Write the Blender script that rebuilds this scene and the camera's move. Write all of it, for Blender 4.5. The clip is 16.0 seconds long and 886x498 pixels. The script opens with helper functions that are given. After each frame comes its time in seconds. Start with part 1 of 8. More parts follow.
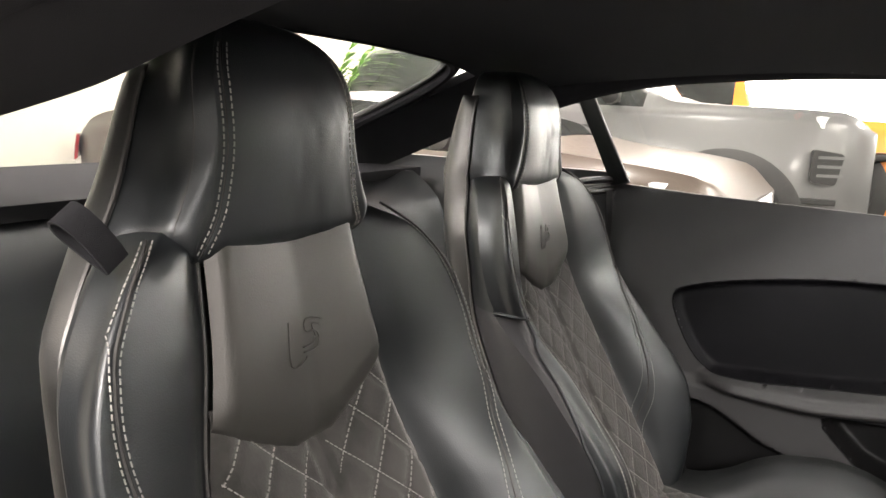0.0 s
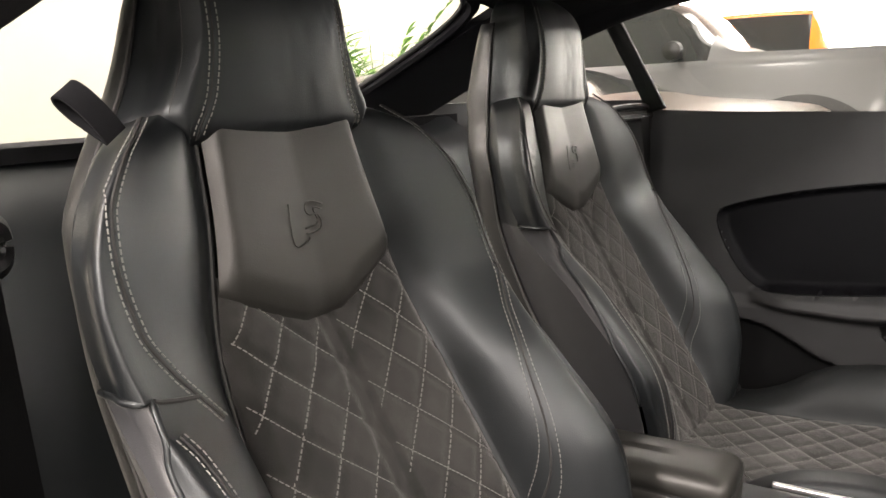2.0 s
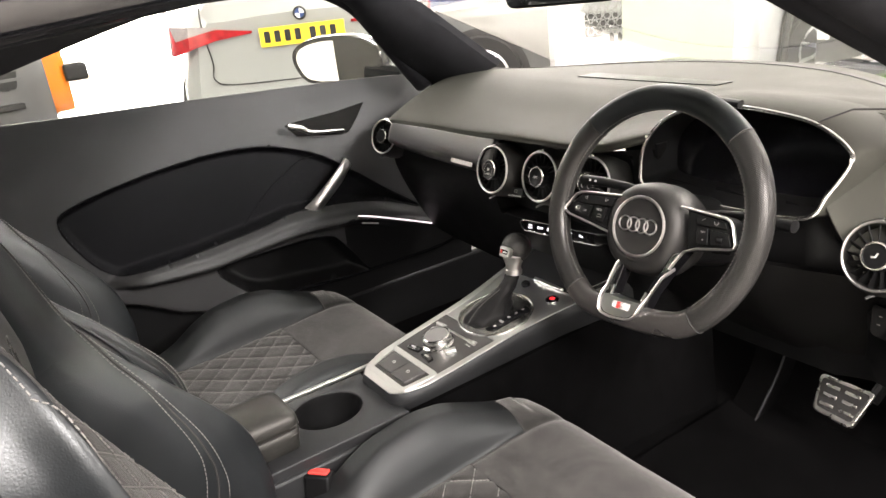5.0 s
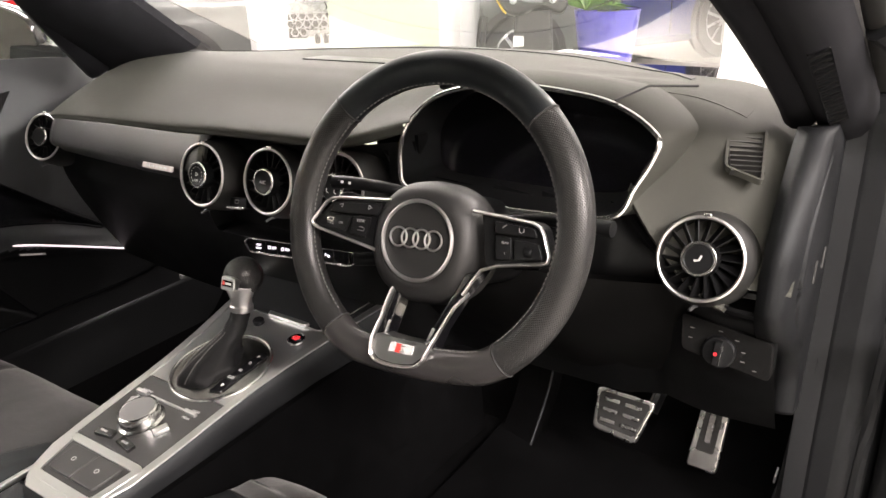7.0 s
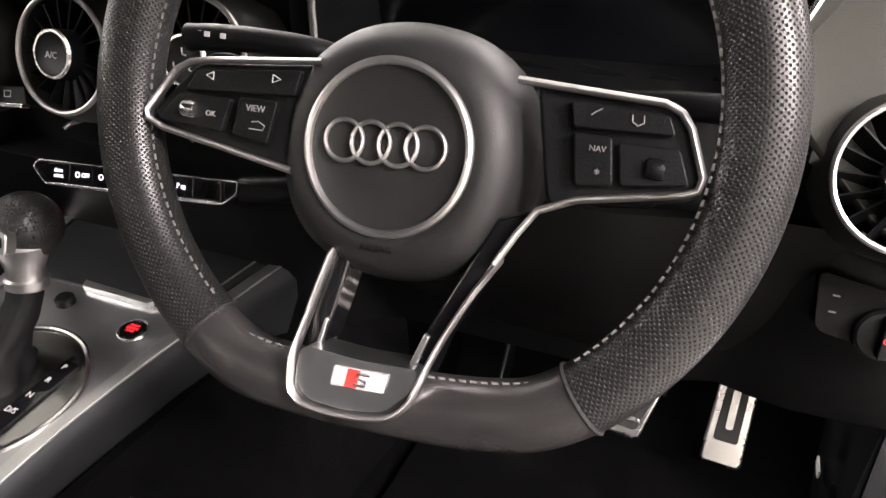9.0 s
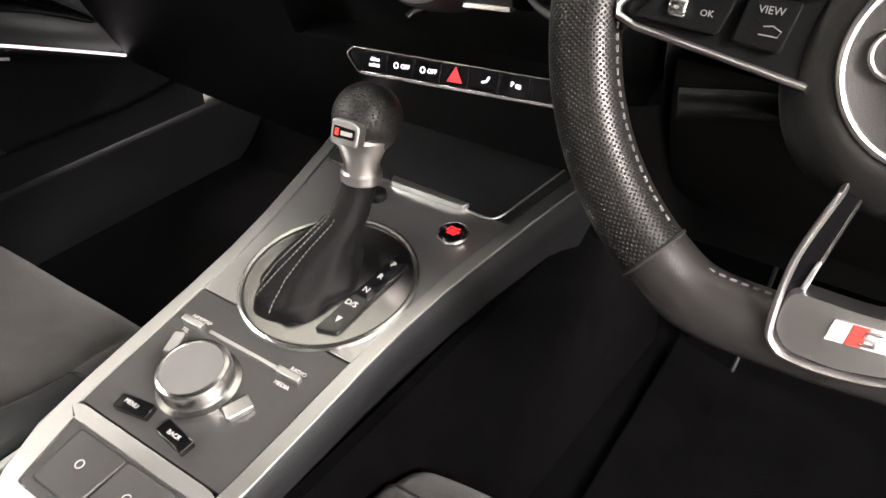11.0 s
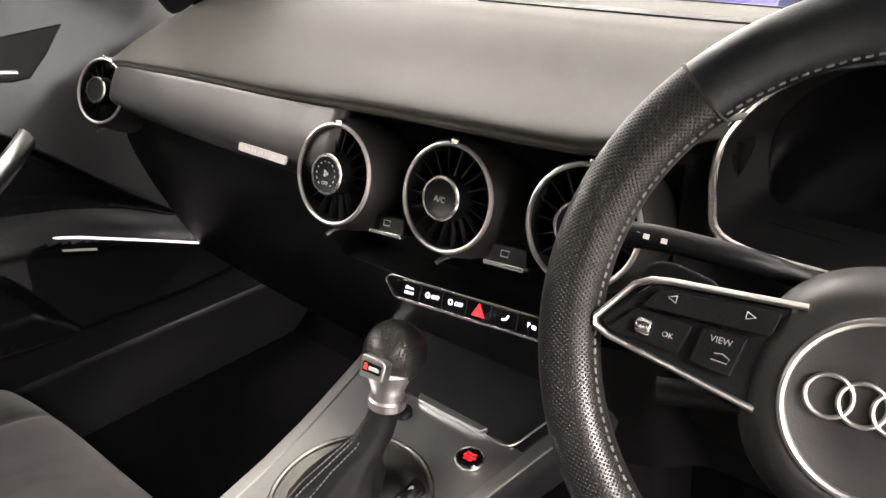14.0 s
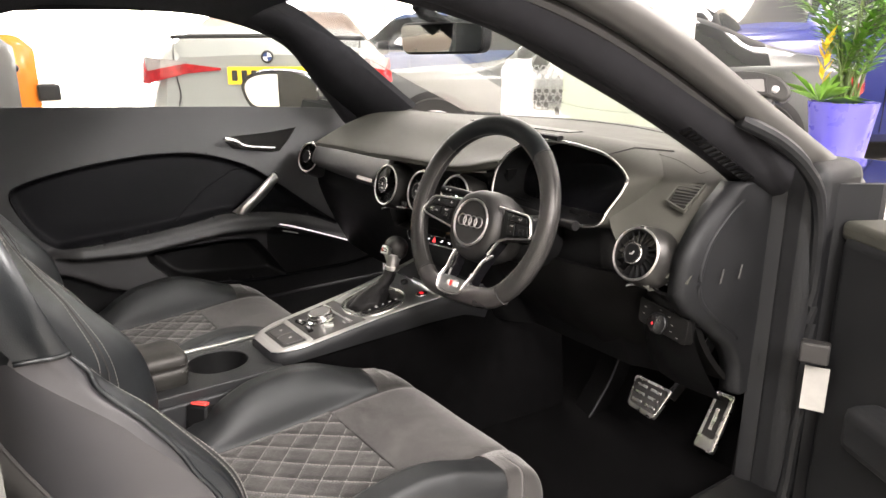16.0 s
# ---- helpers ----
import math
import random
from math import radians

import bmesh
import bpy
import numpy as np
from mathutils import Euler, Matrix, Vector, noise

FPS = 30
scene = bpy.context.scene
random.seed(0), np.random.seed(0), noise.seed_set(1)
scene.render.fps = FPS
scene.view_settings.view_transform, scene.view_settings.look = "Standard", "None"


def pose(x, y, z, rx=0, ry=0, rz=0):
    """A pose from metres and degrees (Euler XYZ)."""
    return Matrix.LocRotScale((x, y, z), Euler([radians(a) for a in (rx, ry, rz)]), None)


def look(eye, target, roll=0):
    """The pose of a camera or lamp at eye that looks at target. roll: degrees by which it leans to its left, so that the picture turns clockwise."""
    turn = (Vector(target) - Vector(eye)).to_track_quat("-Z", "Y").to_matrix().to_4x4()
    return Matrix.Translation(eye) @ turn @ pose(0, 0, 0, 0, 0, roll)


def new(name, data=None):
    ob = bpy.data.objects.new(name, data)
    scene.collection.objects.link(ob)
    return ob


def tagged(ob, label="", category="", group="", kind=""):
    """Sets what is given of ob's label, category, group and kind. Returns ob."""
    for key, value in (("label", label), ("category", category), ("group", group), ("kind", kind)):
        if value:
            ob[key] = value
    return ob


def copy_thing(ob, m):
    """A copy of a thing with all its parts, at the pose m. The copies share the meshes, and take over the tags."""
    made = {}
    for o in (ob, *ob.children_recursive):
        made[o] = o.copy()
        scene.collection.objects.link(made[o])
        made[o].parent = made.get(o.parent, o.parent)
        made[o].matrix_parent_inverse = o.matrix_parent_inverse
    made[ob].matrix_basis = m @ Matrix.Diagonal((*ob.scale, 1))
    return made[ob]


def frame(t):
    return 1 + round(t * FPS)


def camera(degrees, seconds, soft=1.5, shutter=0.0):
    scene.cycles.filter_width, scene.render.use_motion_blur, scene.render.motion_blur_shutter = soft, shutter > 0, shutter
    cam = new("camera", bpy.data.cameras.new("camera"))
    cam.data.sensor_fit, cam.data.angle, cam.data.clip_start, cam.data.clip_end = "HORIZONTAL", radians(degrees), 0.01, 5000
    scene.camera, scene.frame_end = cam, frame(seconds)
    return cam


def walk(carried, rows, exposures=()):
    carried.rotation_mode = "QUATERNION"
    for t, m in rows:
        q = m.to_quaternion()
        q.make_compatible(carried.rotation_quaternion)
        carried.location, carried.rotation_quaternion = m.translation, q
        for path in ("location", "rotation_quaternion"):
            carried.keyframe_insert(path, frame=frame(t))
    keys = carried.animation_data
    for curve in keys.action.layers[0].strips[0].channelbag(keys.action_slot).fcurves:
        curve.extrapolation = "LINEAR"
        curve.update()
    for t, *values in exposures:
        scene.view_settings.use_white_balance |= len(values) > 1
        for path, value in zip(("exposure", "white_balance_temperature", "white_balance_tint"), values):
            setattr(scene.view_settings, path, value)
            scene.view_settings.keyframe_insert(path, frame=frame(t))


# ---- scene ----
cam = camera(62.2, 16.0)
PATH = [
    (0, (0.8846, -0.3476, 1.0976), (-0.8589, -1.2588, 0.7372), 1.84),
    (0.5, (0.8900, -0.2454, 1.0773), (-0.7404, -1.3782, 0.8357), 1.25),
    (1, (0.8813, -0.2164, 1.0619), (-0.6874, -1.4430, 0.8759), 0.11),
    (1.5, (0.8849, -0.2208, 1.0234), (-0.6886, -1.4316, 0.7818), -1.61),
    (2, (0.8902, -0.2448, 0.9946), (-0.7367, -1.3435, 0.6127), -3.49),
    (2.5, (0.9087, -0.2607, 0.9759), (-0.7988, -1.1453, 0.4266), -5.75),
    (3, (0.9337, -0.2712, 0.9786), (-0.8530, -0.8393, 0.2822), -8.00),
    (3.5, (0.9595, -0.3534, 1.0011), (-0.8810, -0.4718, 0.2273), -8.91),
    (4, (1.0323, -0.4790, 1.0560), (-0.7741, -0.1250, 0.2739), -8.53),
    (4.5, (1.0662, -0.6040, 1.1193), (-0.6461, 0.1082, 0.3703), -7.65),
    (5, (1.0416, -0.7462, 1.1621), (-0.5372, 0.2548, 0.4511), -6.41),
    (5.2, (1.0327, -0.7788, 1.1748), (-0.4847, 0.3169, 0.4698), -5.82),
    (7.3, (0.7182, -0.5209, 1.0408), (-0.2131, 1.0739, 0.2733), -0.99),
    (7.5, (0.6659, -0.4860, 1.0218), (-0.1895, 1.1401, 0.2319), -0.28),
    (8, (0.5961, -0.4076, 0.9861), (-0.1559, 1.2478, 0.1530), 0.45),
    (8.5, (0.5433, -0.3263, 0.9465), (-0.1393, 1.3365, 0.0696), 1.06),
    (9, (0.5187, -0.2903, 0.9116), (-0.1478, 1.3579, -0.0045), 1.48),
    (9.5, (0.5042, -0.2887, 0.8739), (-0.2150, 1.3295, -0.0557), 2.29),
    (10, (0.4608, -0.3133, 0.8884), (-0.3383, 1.1957, -0.1529), 1.09),
    (10.2, (0.4394, -0.3339, 0.8930), (-0.4051, 1.1313, -0.1747), 0.90),
    (12.3, (0.2584, -0.2965, 0.9123), (-0.6559, 0.9869, -0.3193), -0.72),
    (12.5, (0.2604, -0.2835, 0.9225), (-0.6630, 1.0379, -0.2612), -1.10),
    (13, (0.2589, -0.2652, 0.9466), (-0.7052, 1.1493, -0.0877), -1.09),
    (13.5, (0.2772, -0.2723, 0.9810), (-0.7595, 1.1723, 0.0654), -0.66),
    (14, (0.3791, -0.3246, 0.9941), (-0.7628, 1.0975, 0.1734), 0.77),
    (14.5, (0.5807, -0.4094, 1.0250), (-0.6905, 0.9364, 0.2683), 1.13),
    (15, (0.7873, -0.5085, 1.0341), (-0.6112, 0.7421, 0.3413), 1.37),
    (15.5, (1.0935, -0.6321, 1.0639), (-0.4146, 0.5298, 0.4508), 1.11),
    (16, (1.3962, -0.7889, 1.1126), (-0.1648, 0.3341, 0.5629), 0.07),
]
walk(cam, [(t, look(eye, target, roll)) for t, eye, target, roll in PATH], [(0.0, 0.54, 6750, 15), (1.5, 0.06, 6900, 17), (2.5, 0.32, 6850, 15), (3.5, 0.75, 6700, 14), (5.0, 0.5, 6700, 15), (7.5, 0.28, 6700, 19), (8.5, 0.36, 6400, 24), (9.0, 0.38, 6500, 20), (10.0, 0.58, 6650, 16), (12.5, 0.95, 6600, 16), (13.0, 1.05, 6550, 13), (13.5, 0.9, 6800, 14), (14.5, 0.65, 6550, 21), (15.5, 0.35, 6600, 16), (16.0, 0.35, 6700, 16)])

# ---- world and lights: a closed showroom lit by ceiling panels ----
world = bpy.data.worlds.new("world")
world.use_nodes = True
world.node_tree.nodes["Background"].inputs[0].default_value = (0.9, 0.95, 1.0, 1)
world.node_tree.nodes["Background"].inputs[1].default_value = 0.0
scene.world = world
scene.view_settings.exposure = 0.0

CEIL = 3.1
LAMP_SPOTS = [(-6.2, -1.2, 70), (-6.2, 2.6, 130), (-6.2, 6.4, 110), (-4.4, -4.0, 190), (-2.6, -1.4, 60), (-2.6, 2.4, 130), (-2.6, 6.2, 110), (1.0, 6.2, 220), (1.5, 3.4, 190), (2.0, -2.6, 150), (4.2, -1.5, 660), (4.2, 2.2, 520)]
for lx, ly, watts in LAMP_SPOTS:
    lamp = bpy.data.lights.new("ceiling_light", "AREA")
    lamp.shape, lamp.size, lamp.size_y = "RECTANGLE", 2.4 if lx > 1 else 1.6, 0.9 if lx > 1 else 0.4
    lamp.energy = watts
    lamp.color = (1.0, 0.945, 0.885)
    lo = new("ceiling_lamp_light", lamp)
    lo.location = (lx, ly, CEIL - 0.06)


# ---- materials ----
def nodes_of(name):
    m = bpy.data.materials.new(name)
    m.use_nodes = True
    nt = m.node_tree
    return m, nt, nt.nodes["Principled BSDF"]


def link(nt, a, b):
    nt.links.new(a, b)


def surface(name, color, rough=0.5, metal=0.0, var=0.15, scale=8.0, grain=0.0, grain_scale=600.0, kind="noise",
            rough_var=0.08, coat=0.0, sheen=0.0, spec=0.5, stretch=(1, 1, 1), bump_dist=0.001, tint=(1, 1, 1), coat_rough=0.03):
    """A principled material with colour variation, roughness variation and a fine relief in object space."""
    m, nt, b = nodes_of(name)
    tc = nt.nodes.new("ShaderNodeTexCoord")
    mp = nt.nodes.new("ShaderNodeMapping")
    mp.inputs["Scale"].default_value = stretch
    link(nt, tc.outputs["Object"], mp.inputs[0])
    n = nt.nodes.new("ShaderNodeTexNoise")
    n.inputs["Scale"].default_value, n.inputs["Detail"].default_value = scale, 4
    link(nt, mp.outputs[0], n.inputs["Vector"])
    ramp = nt.nodes.new("ShaderNodeMapRange")
    ramp.inputs[1].default_value, ramp.inputs[2].default_value = 0.2, 0.8
    ramp.inputs[3].default_value, ramp.inputs[4].default_value = 1 - var, 1 + var
    link(nt, n.outputs[0], ramp.inputs[0])
    mul = nt.nodes.new("ShaderNodeVectorMath")
    mul.operation = "SCALE"
    mul.inputs[0].default_value = color
    link(nt, ramp.outputs[0], mul.inputs["Scale"])
    link(nt, mul.outputs[0], b.inputs["Base Color"])
    rr = nt.nodes.new("ShaderNodeMapRange")
    rr.inputs[1].default_value, rr.inputs[2].default_value = 0.15, 0.85
    rr.inputs[3].default_value, rr.inputs[4].default_value = max(rough - rough_var, 0.02), min(rough + rough_var, 1)
    link(nt, n.outputs[0], rr.inputs[0])
    link(nt, rr.outputs[0], b.inputs["Roughness"])
    b.inputs["Metallic"].default_value = metal
    b.inputs["Coat Weight"].default_value = coat
    b.inputs["Sheen Weight"].default_value = sheen
    b.inputs["Specular IOR Level"].default_value = spec
    b.inputs["Specular Tint"].default_value = (*tint, 1)
    b.inputs["Coat Roughness"].default_value = coat_rough
    if grain:
        if kind == "noise":
            g = nt.nodes.new("ShaderNodeTexNoise")
            g.inputs["Scale"].default_value, g.inputs["Detail"].default_value = grain_scale, 3
        else:
            g = nt.nodes.new("ShaderNodeTexVoronoi")
            g.inputs["Scale"].default_value = grain_scale
            if kind == "dots":
                g.inputs["Randomness"].default_value = 0.25
            if kind == "cell":
                g.feature = "DISTANCE_TO_EDGE"
        link(nt, mp.outputs[0], g.inputs["Vector"])
        bp = nt.nodes.new("ShaderNodeBump")
        bp.inputs["Strength"].default_value, bp.inputs["Distance"].default_value = grain, bump_dist
        if kind == "dots":
            mr = nt.nodes.new("ShaderNodeMapRange")
            mr.inputs[1].default_value, mr.inputs[2].default_value = 0.15, 0.4
            link(nt, g.outputs[0], mr.inputs[0])
            link(nt, mr.outputs[0], bp.inputs["Height"])
        else:
            link(nt, g.outputs[0], bp.inputs["Height"])
        link(nt, bp.outputs[0], b.inputs["Normal"])
    return m


def glowing(name, color, strength):
    m, nt, b = nodes_of(name)
    b.inputs["Base Color"].default_value = (*color, 1)
    b.inputs["Emission Color"].default_value = (*color, 1)
    b.inputs["Emission Strength"].default_value = strength
    return m


def clear(name, color=(1, 1, 1), rough=0.0, ior=1.45):
    m, nt, b = nodes_of(name)
    b.inputs["Base Color"].default_value = (*color, 1)
    b.inputs["Transmission Weight"].default_value = 1
    b.inputs["Roughness"].default_value = rough
    b.inputs["IOR"].default_value = ior
    return m


COOL = (0.90, 0.96, 1.0)
LEATHER = surface("black_leather", (0.0062, 0.0074, 0.0084), 0.40, var=0.25, scale=14, grain=0.15, grain_scale=420, kind="cell", spec=0.48, tint=COOL)
LEATHER_MATT = surface("matt_seat_leather", (0.0095, 0.0104, 0.0110), 0.56, var=0.25, scale=14, grain=0.2, grain_scale=420, kind="cell", spec=0.4, tint=COOL)
# a paler, warmer leather for shoulder panels and armrest
LEATHER_PALE = surface("paler_leather", (0.016, 0.016, 0.0145), 0.45, var=0.2, scale=18, grain=0.12, grain_scale=380, kind="cell", spec=0.5)
SUEDE = surface("dark_suede", (0.021, 0.0205, 0.0195), 0.9, var=0.85, scale=16, grain=0.6, grain_scale=900, sheen=0.25, spec=0.2)


def brushed_nap(m, color):
    """Suede whose pile lies in patches, paler where it was stroked against its lie."""
    nt = m.node_tree
    tc, b = nt.nodes["Texture Coordinate"], nt.nodes["Principled BSDF"]
    outs = []
    for sc, warp, lo, hi in ((9.0, 1.2, 0.38, 0.66), (38.0, 0.6, 0.3, 0.72)):
        n = nt.nodes.new("ShaderNodeTexNoise")
        n.inputs["Scale"].default_value, n.inputs["Detail"].default_value, n.inputs["Distortion"].default_value = sc, 3, warp
        link(nt, tc.outputs["Object"], n.inputs["Vector"])
        r = nt.nodes.new("ShaderNodeMapRange")
        r.inputs[1].default_value, r.inputs[2].default_value = lo, hi
        r.inputs[3].default_value, r.inputs[4].default_value = (0.62, 1.75) if sc < 20 else (0.85, 1.2)
        link(nt, n.outputs[0], r.inputs[0])
        outs.append(r)
    mul = nt.nodes.new("ShaderNodeMath")
    mul.operation = "MULTIPLY"
    link(nt, outs[0].outputs[0], mul.inputs[0])
    link(nt, outs[1].outputs[0], mul.inputs[1])
    sc_ = nt.nodes.new("ShaderNodeVectorMath")
    sc_.operation = "SCALE"
    sc_.inputs[0].default_value = color
    link(nt, mul.outputs[0], sc_.inputs["Scale"])
    link(nt, sc_.outputs[0], b.inputs["Base Color"])


brushed_nap(SUEDE, (0.0165, 0.0163, 0.0157))
THREAD = surface("grey_thread", (0.16, 0.158, 0.152), 0.7, var=0.1, scale=200)
SHELL = surface("seat_shell_plastic", (0.016, 0.0165, 0.0165), 0.42, var=0.1, scale=20, grain=0.25, grain_scale=900)
SIDE = surface("seat_side_plastic", (0.031, 0.032, 0.035), 0.42, var=0.1, scale=20, grain=0.2, grain_scale=900)
SOFT = surface("soft_touch_plastic", (0.0115, 0.012, 0.013), 0.5, var=0.15, scale=9, grain=0.3, grain_scale=700, kind="cell", spec=0.4, tint=COOL)
DOORSKIN = surface("door_skin", (0.0245, 0.0248, 0.026), 0.55, var=0.12, scale=7, grain=0.3, grain_scale=700, kind="cell", spec=0.45, tint=COOL)
PANEL_GREY = surface("grey_side_trim", (0.065, 0.068, 0.066), 0.6, var=0.12, scale=7, grain=0.3, grain_scale=700, kind="cell", spec=0.4)
DASH = surface("dash_skin", (0.0415, 0.0425, 0.0368), 0.7, var=0.1, scale=6, grain=0.35, grain_scale=650, kind="cell", spec=0.22)
HARD = surface("hard_black_plastic", (0.0052, 0.0053, 0.0056), 0.42, var=0.15, scale=12, grain=0.25, grain_scale=800, spec=0.17, tint=COOL)
CLOTH = surface("door_insert_skin", (0.0036, 0.0036, 0.0046), 0.62, var=0.15, scale=12, grain=0.4, grain_scale=900, spec=0.12, tint=COOL)
LINER = surface("black_headliner", (0.0105, 0.0108, 0.0125), 0.95, var=0.2, scale=30, grain=0.6, grain_scale=1400, spec=0.1)
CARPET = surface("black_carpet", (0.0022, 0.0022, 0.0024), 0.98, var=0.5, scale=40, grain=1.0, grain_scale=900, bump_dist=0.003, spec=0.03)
GLOSS = surface("gloss_black", (0.006, 0.006, 0.007), 0.08, var=0.05, scale=5, rough_var=0.02, coat=0.4)
BODY = surface("dark_body_paint", (0.018, 0.018, 0.017), 0.45, var=0.08, scale=12, rough_var=0.05, coat=0.1, coat_rough=0.2)
SCREEN = surface("dark_screen", (0.003, 0.003, 0.004), 0.16, var=0.05, scale=5, rough_var=0.02)
CHROME = surface("satin_chrome", (0.8, 0.8, 0.79), 0.24, metal=1.0, var=0.04, scale=30, rough_var=0.05)
SATIN = surface("satin_silver", (0.66, 0.65, 0.65), 0.34, metal=1.0, var=0.05, scale=40, rough_var=0.04)
ALU = surface("brushed_aluminium", (0.68, 0.69, 0.69), 0.33, metal=1.0, var=0.03, scale=12, rough_var=0.02)
ALU_DARK = surface("dark_brushed_metal", (0.60, 0.61, 0.62), 0.31, metal=1.0, var=0.04, scale=10, rough_var=0.02)
STEEL = surface("pedal_steel", (0.66, 0.66, 0.66), 0.28, metal=1.0, var=0.1, scale=40, rough_var=0.1)
RUBBER = surface("black_rubber", (0.012, 0.012, 0.012), 0.7, var=0.2, scale=20, grain=0.3, grain_scale=500)
PERF = surface("perforated_leather", (0.013, 0.013, 0.013), 0.36, var=0.15, scale=20, grain=0.8, grain_scale=380, kind="dots", bump_dist=0.0006)
PANEL_BLACK = surface("black_switch_panel", (0.003, 0.003, 0.003), 0.65, var=0.1, scale=20, spec=0.1)
PIT = surface("silver_selector_base", (0.42, 0.42, 0.41), 0.24, metal=1.0, var=0.06, scale=12, rough_var=0.03)
PALE_METAL = surface("pale_badge_metal", (0.52, 0.49, 0.48), 0.5, metal=0.2, var=0.05, scale=60)
BARREL = surface("grey_vent_barrel", (0.014, 0.014, 0.0135), 0.42, var=0.1, scale=20)
MATT = surface("matt_black_plastic", (0.0065, 0.0068, 0.0075), 0.55, var=0.15, scale=14, grain=0.3, grain_scale=700, spec=0.22, tint=COOL)
PLATE_GREY = surface("grey_control_panel", (0.045, 0.045, 0.045), 0.38, var=0.08, scale=30)
TOUCH = surface("grey_touch_pad", (0.16, 0.16, 0.16), 0.42, var=0.06, scale=40)
HUBSKIN = surface("airbag_skin", (0.0105, 0.0105, 0.0105), 0.5, var=0.1, scale=16, grain=0.12, grain_scale=900, spec=0.4)
GAITER = surface("gaiter_leather", (0.0045, 0.0045, 0.005), 0.55, var=0.2, scale=25, grain=0.5, grain_scale=700, kind="cell", spec=0.18)
STRIP = surface("dark_satin_trim", (0.035, 0.036, 0.037), 0.36, var=0.08, scale=20, grain=0.1, grain_scale=500, spec=0.6)


def perforated(name, color, rough):
    """Leather with staggered rows of punched holes, laid out along the rim by its UV map."""
    m = surface(name, color, rough, var=0.2, scale=18, spec=0.5)
    nt = m.node_tree
    b = nt.nodes["Principled BSDF"]
    uv = nt.nodes.new("ShaderNodeUVMap")
    lens = []
    for off in (0.0, 0.5):
        ad = nt.nodes.new("ShaderNodeVectorMath")
        ad.operation = "ADD"
        ad.inputs[1].default_value = (off, off, 0)
        link(nt, uv.outputs[0], ad.inputs[0])
        fr_ = nt.nodes.new("ShaderNodeVectorMath")
        fr_.operation = "FRACTION"
        link(nt, ad.outputs[0], fr_.inputs[0])
        dd = nt.nodes.new("ShaderNodeVectorMath")
        dd.operation = "DISTANCE"
        dd.inputs[1].default_value = (0.5, 0.5, 0)
        link(nt, fr_.outputs[0], dd.inputs[0])
        lens.append(dd)
    mn = nt.nodes.new("ShaderNodeMath")
    mn.operation = "MINIMUM"
    link(nt, lens[0].outputs["Value"], mn.inputs[0])
    link(nt, lens[1].outputs["Value"], mn.inputs[1])
    mr = nt.nodes.new("ShaderNodeMapRange")
    mr.inputs[1].default_value, mr.inputs[2].default_value = 0.12, 0.24
    link(nt, mn.outputs[0], mr.inputs[0])
    hole = nt.nodes.new("ShaderNodeMapRange")
    hole.inputs[3].default_value, hole.inputs[4].default_value = 0.5, 1.0
    link(nt, mr.outputs[0], hole.inputs[0])
    dark = nt.nodes.new("ShaderNodeVectorMath")
    dark.operation = "SCALE"
    dark.inputs[0].default_value = color
    link(nt, hole.outputs[0], dark.inputs["Scale"])
    link(nt, dark.outputs[0], b.inputs["Base Color"])
    dull = nt.nodes.new("ShaderNodeMapRange")
    dull.inputs[3].default_value, dull.inputs[4].default_value = 0.9, rough
    link(nt, mr.outputs[0], dull.inputs[0])
    link(nt, dull.outputs[0], b.inputs["Roughness"])
    bp = nt.nodes.new("ShaderNodeBump")
    bp.inputs["Strength"].default_value, bp.inputs["Distance"].default_value = 0.7, 0.0008
    link(nt, mr.outputs[0], bp.inputs["Height"])
    link(nt, bp.outputs[0], b.inputs["Normal"])
    return m


RIM_SMOOTH = surface("polished_rim_leather", (0.024, 0.0225, 0.0225), 0.30, var=0.15, scale=20, grain=0.1, grain_scale=500, kind="cell", spec=0.9)
PERF_RIM = perforated("perforated_rim_leather", (0.0105, 0.0104, 0.0103), 0.35)
RED = surface("red_plastic", (0.72, 0.06, 0.05), 0.4, var=0.08, scale=30)
WHITE_MARK = surface("white_print", (0.55, 0.55, 0.55), 0.5, var=0.03)
KEY_MARK = surface("grey_key_print", (0.24, 0.24, 0.24), 0.5, var=0.03)
LIT_WHITE = glowing("lit_white_symbol", (0.9, 0.86, 0.95), 1.6)
BAR_GREY = surface("pale_grey_print", (0.10, 0.10, 0.098), 0.6, var=0.05, scale=40)
# pale pink door strip, made bright by a slight emission
STRIP_GLOW = glowing("glowing_door_strip", (1.0, 0.88, 0.93), 0.9)
LIT_RED = glowing("lit_red_symbol", (1.0, 0.03, 0.04), 0.7)
DIM_WHITE = surface("grey_print", (0.45, 0.45, 0.44), 0.6, var=0.03)
GLASS = clear("window_glass", (0.93, 0.97, 0.95))
MIRROR = surface("mirror_silver", (0.9, 0.91, 0.9), 0.02, metal=1.0, var=0.01, rough_var=0.01)
STICKER = surface("white_sticker", (0.26, 0.26, 0.25), 0.5, var=0.1, scale=60)

WALL = surface("cream_wall_paint", (0.78, 0.76, 0.68), 0.7, var=0.04, scale=3, grain=0.15, grain_scale=120)
WALL_GREEN = surface("pale_column_paint", (0.58, 0.64, 0.52), 0.6, var=0.03, scale=3, grain=0.1, grain_scale=120)
WHITE = surface("white_paint", (0.82, 0.82, 0.81), 0.6, var=0.03, scale=3, grain=0.1, grain_scale=150)
TILE = surface("showroom_floor", (0.36, 0.35, 0.33), 0.16, var=0.08, scale=2.5, rough_var=0.06)


# ---- building helpers ----
BASE = {}


